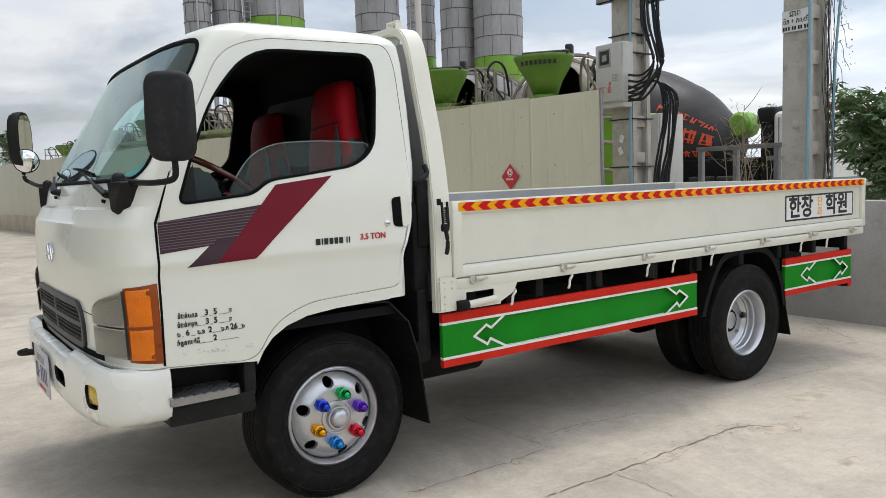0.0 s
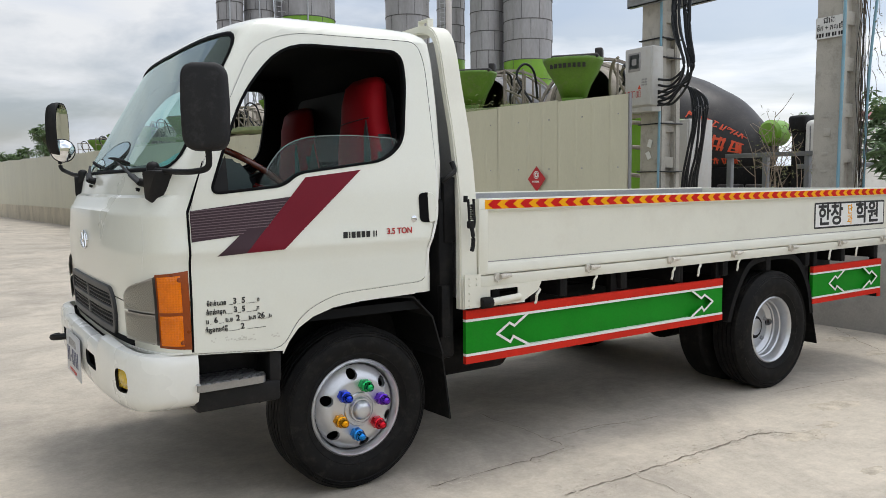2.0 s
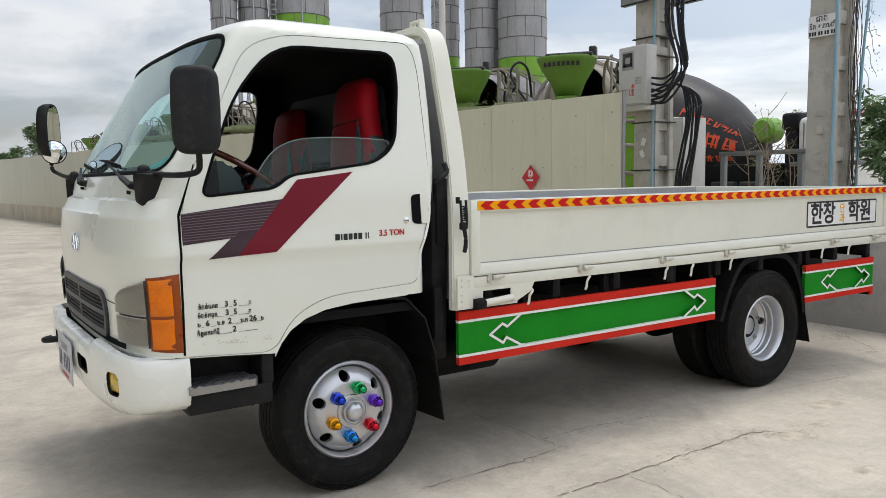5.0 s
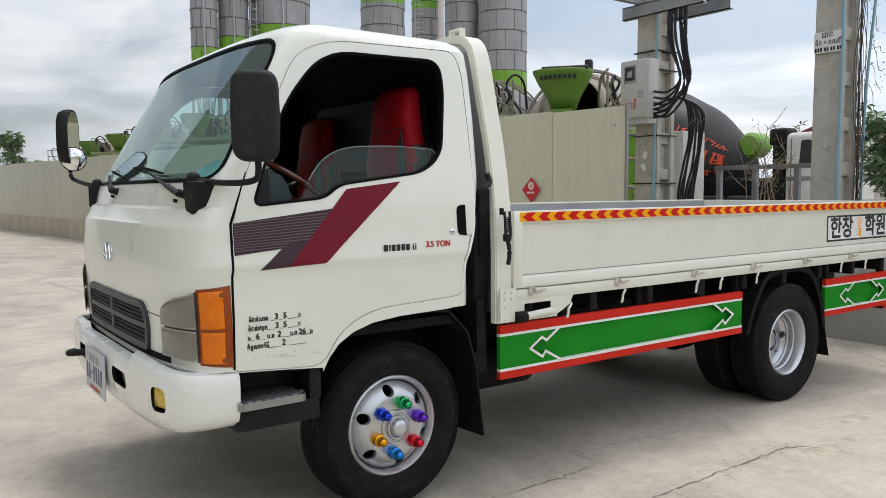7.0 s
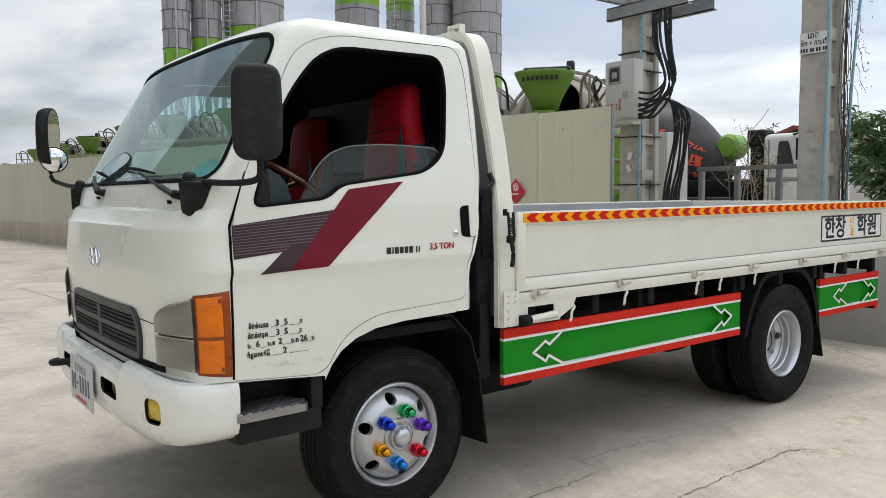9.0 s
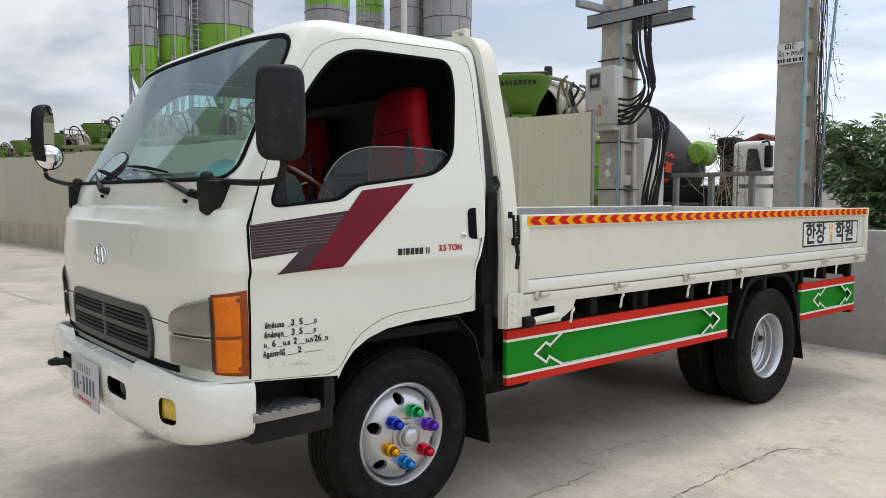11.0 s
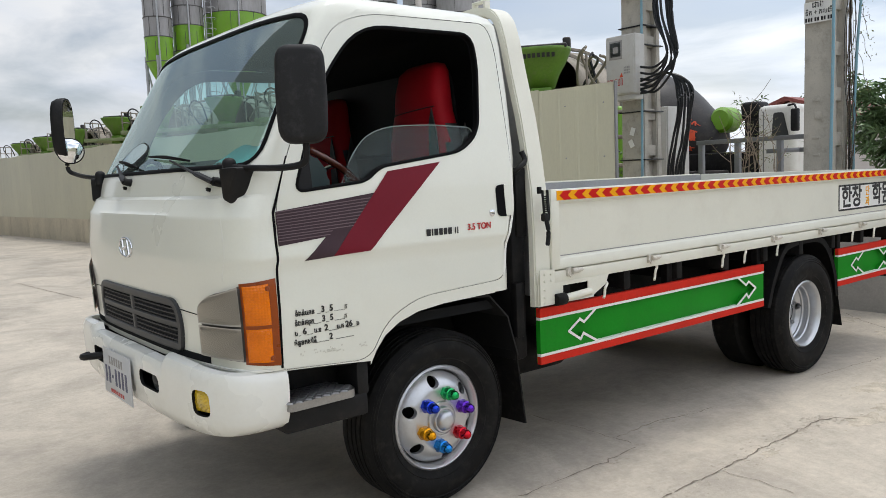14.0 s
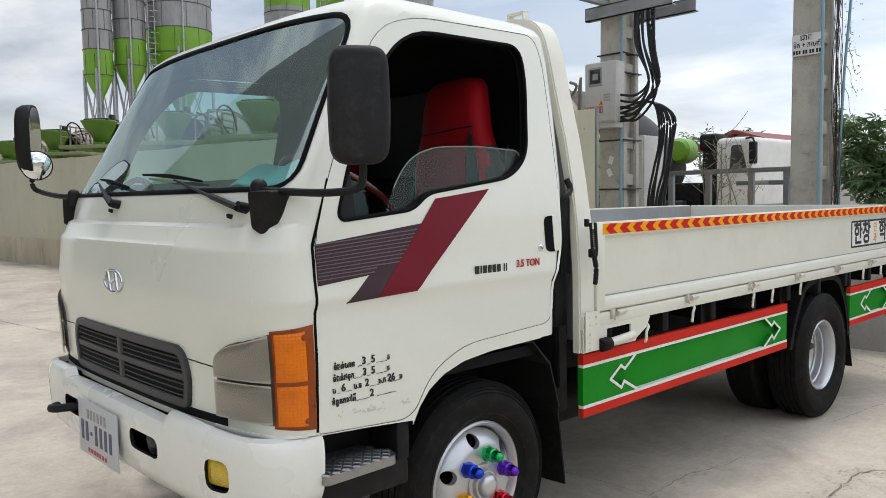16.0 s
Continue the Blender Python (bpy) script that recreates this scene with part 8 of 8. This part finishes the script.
bare_shrub(7.2, 2.75, 1.3, 0.75, 3, "leafless twiggy shrub behind the low wall", 40)
bare_shrub(7.0, 2.1, 1.3, 1.05, 3, "leafless twiggy shrub behind the low wall")
bare_shrub(7.6, 3.1, 1.3, 0.8, 4, "leafless twiggy shrub with dry leaves", 110)
# creeper along the wall's top
rr2 = random.Random(8)
cr = thing("creeper", (wall_x(6) + 0.2, 6.6, 2.3), "dry creeper on the top of the sheet wall", "creeper")
bm = bmesh.new()
for k in range(420):
    yy = rr2.choice((rr2.uniform(5.2, 7.6), rr2.uniform(7.2, 8.6)))
    q = Vector((wall_x(yy) + rr2.uniform(0.05, 0.5), yy, 2.36 + abs(rr2.gauss(0, 0.09))))
    leafy(bm, q, rr2.uniform(0.03, 0.07), rr2, 3)
tagged(part("leaves", bm, VINE, cr, "small dull green leaves", 0), kind="stuff")

# ---- far things ----
hs = thing("house", (22, 7.5, 0), "pale distant house with a dark red roof", "house")
bm = bmesh.new()
slab(bm, [(20.5, 5.5, 0), (20.5, 10.0, 0), (20.5, 10.0, 2.75), (20.5, 8.95, 3.12), (20.5, 5.5, 2.05)], (6, 0, 0))
part("wall", bm, HOUSEWALL, hs)
bm = bmesh.new()
slab(bm, [(20.2, 5.2, 1.98), (20.2, 9.0, 3.16), (20.2, 9.0, 3.26), (20.2, 5.2, 2.08)], (6.5, 0, 0))
slab(bm, [(20.2, 9.0, 3.16), (20.2, 10.3, 2.68), (20.2, 10.3, 2.78), (20.2, 9.0, 3.26)], (6.5, 0, 0))
part("roof", bm, HOUSEROOF, hs, "dark red sheet roof")
for yy in (8.2, 9.2):
    bm = bmesh.new()
    box(bm, (20.46, yy, 1.5), (20.5, yy + 0.4, 2.1), 0.01)
    part("window", bm, SMOKEGLASS, hs)
def far_tree(x, y, h, w, seed, label, palm=False):
    rr = random.Random(seed)
    t = thing("tree", (x, y, 0), label, "tree", "distant trees")
    bm = bmesh.new()
    pipe(bm, [(x, y, 0), (x + 0.1, y, h * 0.5), (x, y, h * (0.86 if palm else 0.7))], [0.22, 0.18, 0.12], 8)
    part("trunk", bm, BARK, t)
    bm = bmesh.new()
    if palm:
        for k in range(150):
            d = Vector((rr.gauss(0, 1), rr.gauss(0, 1), rr.gauss(0.1, 0.9))).normalized()
            c = Vector((x, y, h * 0.86 - (1.1 if k % 3 == 0 else 0)))
            leafy(bm, c + d * w * rr.uniform(0.35, 0.9), 0.45, rr, 7)
    else:
        lobes = [Vector((x + rr.uniform(-w, w), y + rr.uniform(-w, w) * 0.6, h * rr.uniform(0.45, 0.9))) for _ in range(9)]
        for k in range(500):
            c = rr.choice(lobes)
            d = Vector((rr.gauss(0, 1), rr.gauss(0, 1), rr.gauss(0, 0.8))).normalized()
            leafy(bm, c + d * w * 0.42 * rr.uniform(0.5, 1), 0.4, rr, 5)
    part("crown", bm, FARTREE, t, "dark green crown", 0)


far_tree(6.0, 60, 5.9, 0.9, 1, "small distant palm tree", True)
far_tree(7.8, 60, 4.3, 1.3, 2, "low distant bushy tree")
far_tree(4.6, 60, 4.0, 1.0, 3, "low distant bushy tree")
far_tree(10.2, 62, 4.4, 1.6, 4, "low distant bushy tree")
far_tree(13, 64, 4.6, 1.8, 5, "low distant bushy tree")
far_tree(3.3, 60, 4.9, 1.3, 8, "low distant bushy tree")
far_tree(1.4, 61, 4.9, 1.5, 9, "low distant bushy tree")
far_tree(30, 14, 4.2, 1.8, 6, "distant dark green tree")
far_tree(28, 2, 4.5, 2.0, 7, "distant dark green tree")

# ---- cracks in the yard ----
def crack(pts, w, seed, label="dark irregular crack in the concrete"):
    rr = random.Random(seed)
    bm = bmesh.new()
    P = []
    for a, b in zip(pts, pts[1:]):
        a, b = Vector(a), Vector(b)
        n = max(3, int((b - a).length / 0.035))
        for i in range(n):
            p = a.lerp(b, i / n)
            d = (b - a).normalized()
            P.append((p + Vector((-d.y, d.x)) * rr.gauss(0, 0.006), Vector((-d.y, d.x))))
    rows = []
    for p, n in P:
        ww = w * rr.uniform(0.15, 1.0)
        rows.append([bm.verts.new((p.x + n.x * ww * k, p.y + n.y * ww * k, ground_z(p.x) + 0.0032)) for k in (-0.5, 0.5)])
    for a, b in zip(rows, rows[1:]):
        bm.faces.new((a[0], a[1], b[1], b[0]))
    bmesh.ops.recalc_face_normals(bm, faces=bm.faces)
    solo("crack", bm, CRACKDARK, label, "crack", "cracks in the yard", smooth=0)


JOINTS = (
    ([(1.086, 0.592), (1.121, 0.232), (1.117, 0.071), (1.111, -0.118)], 0.008, 1),
    ([(0.275, -0.158), (0.458, -0.146), (0.648, -0.141), (0.833, -0.142), (0.975, -0.134), (1.119, -0.115)], 0.008, 2),
    ([(1.132, 0.026), (1.475, 0.04), (1.727, -0.013), (1.938, -0.029)], 0.006, 3),
    ([(0.683, -0.558), (0.852, -0.558), (1.105, -0.556), (1.247, -0.559), (1.551, -0.538), (1.836, -0.542), (2.048, -0.532), (2.18, -0.564), (2.329, -0.764)], 0.011, 4),
    ([(1.114, -0.565), (1.117, -0.732), (1.107, -0.935)], 0.005, 6),
    ([(5.319, 0.866), (4.87, 0.384), (4.669, 0.11)], 0.009, 7),
    ([(2.891, -0.132), (3.223, -0.151), (3.745, -0.216)], 0.005, 8),
)
for pts, width, seed in JOINTS:
    crack(pts, width, seed)
crack([(0.30, 10.4), (0.36, 9.6), (0.444, 8.69), (0.533, 7.8), (0.64, 7.2), (0.9, 5.8)], 0.014, 5)
PATCH = material("crumbled_concrete", (0.45, 0.395, 0.315), 0.95, 0, 0.3, 12, 90, 0.6)
CHIP = material("chipped_concrete", (0.50, 0.445, 0.365), 0.95, 0, 0.2, 14, 90, 0.4, spread=0.2)
rr = random.Random(17)
chips = bmesh.new()
for line, wide, many in zip([q[0] for q in JOINTS], (0.02, 0.035, 0.03, 0.045), (70, 150, 70, 300)):
    for k in range(many):
        q = rr.uniform(0, len(line) - 1.001)
        a, b = Vector(line[int(q)]), Vector(line[int(q) + 1])
        c = a.lerp(b, q % 1) + Vector((rr.gauss(0, wide * 0.6), rr.gauss(0, wide)))
        r = rr.uniform(0.004, 0.02) * rr.uniform(0.4, 1)
        z = ground_z(c.x)
        ring_ = [chips.verts.new((c.x + r * rr.uniform(0.6, 1.3) * math.cos(t), c.y + r * rr.uniform(0.4, 0.8) * math.sin(t), z + 0.001)) for t in (0.0, 1.1, 2.2, 3.1, 4.2, 5.3)]
        mid = chips.verts.new((c.x, c.y, z + 0.0015 + r * 0.18))
        for t in range(6):
            chips.faces.new((ring_[t - 1], ring_[t], mid))
solo("concrete_chips", chips, CHIP, "pale concrete chips along the cracks", "chips", kind="stuff", smooth=0)
for cx, cy, r, sd in ((1.46, -0.60, 0.05, 1), (2.25, -0.69, 0.11, 2), (2.55, -0.66, 0.07, 3), (2.93, -0.48, 0.15, 4), (4.55, 0.10, 0.10, 5), (2.05, -1.15, 0.06, 6), (4.85, 0.55, 0.16, 7)):
    rr = random.Random(sd)
    bm = bmesh.new()
    ring_ = []
    c = bm.verts.new((cx, cy, ground_z(cx) + 0.0045))
    for k in range(18):
        a = 2 * math.pi * k / 18
        q = r * rr.uniform(0.55, 1.15)
        ring_.append(bm.verts.new((cx + q * 1.4 * math.cos(a), cy + q * 0.7 * math.sin(a), ground_z(cx) + 0.0012)))
    for k in range(18):
        bm.faces.new((c, ring_[k - 1], ring_[k]))
    solo("crumbled_patch", bm, PATCH, "crumbled sandy patch in the concrete", "patch", "crumbled patches", smooth=0)
bm = bmesh.new()
rr = random.Random(9)
for k in range(130):
    cx, cy = rr.choice(((2.25, -0.69), (2.5, -0.66), (2.93, -0.48), (1.5, -0.55), (4.8, 0.3)))
    cx, cy, r = cx + rr.gauss(0, 0.22), cy + rr.gauss(0, 0.08), rr.uniform(0.002, 0.007)
    vs = [bm.verts.new((cx + r * math.cos(a) * rr.uniform(0.7, 1.2), cy + r * math.sin(a), ground_z(cx))) for a in (0, 1.6, 3.1, 4.7)]
    t = bm.verts.new((cx, cy, ground_z(cx) + r * 0.5))
    for i in range(4):
        bm.faces.new((vs[i - 1], vs[i], t))
solo("grit", bm, PATCH, "loose grit along the cracks", "grit", kind="stuff", smooth=0)
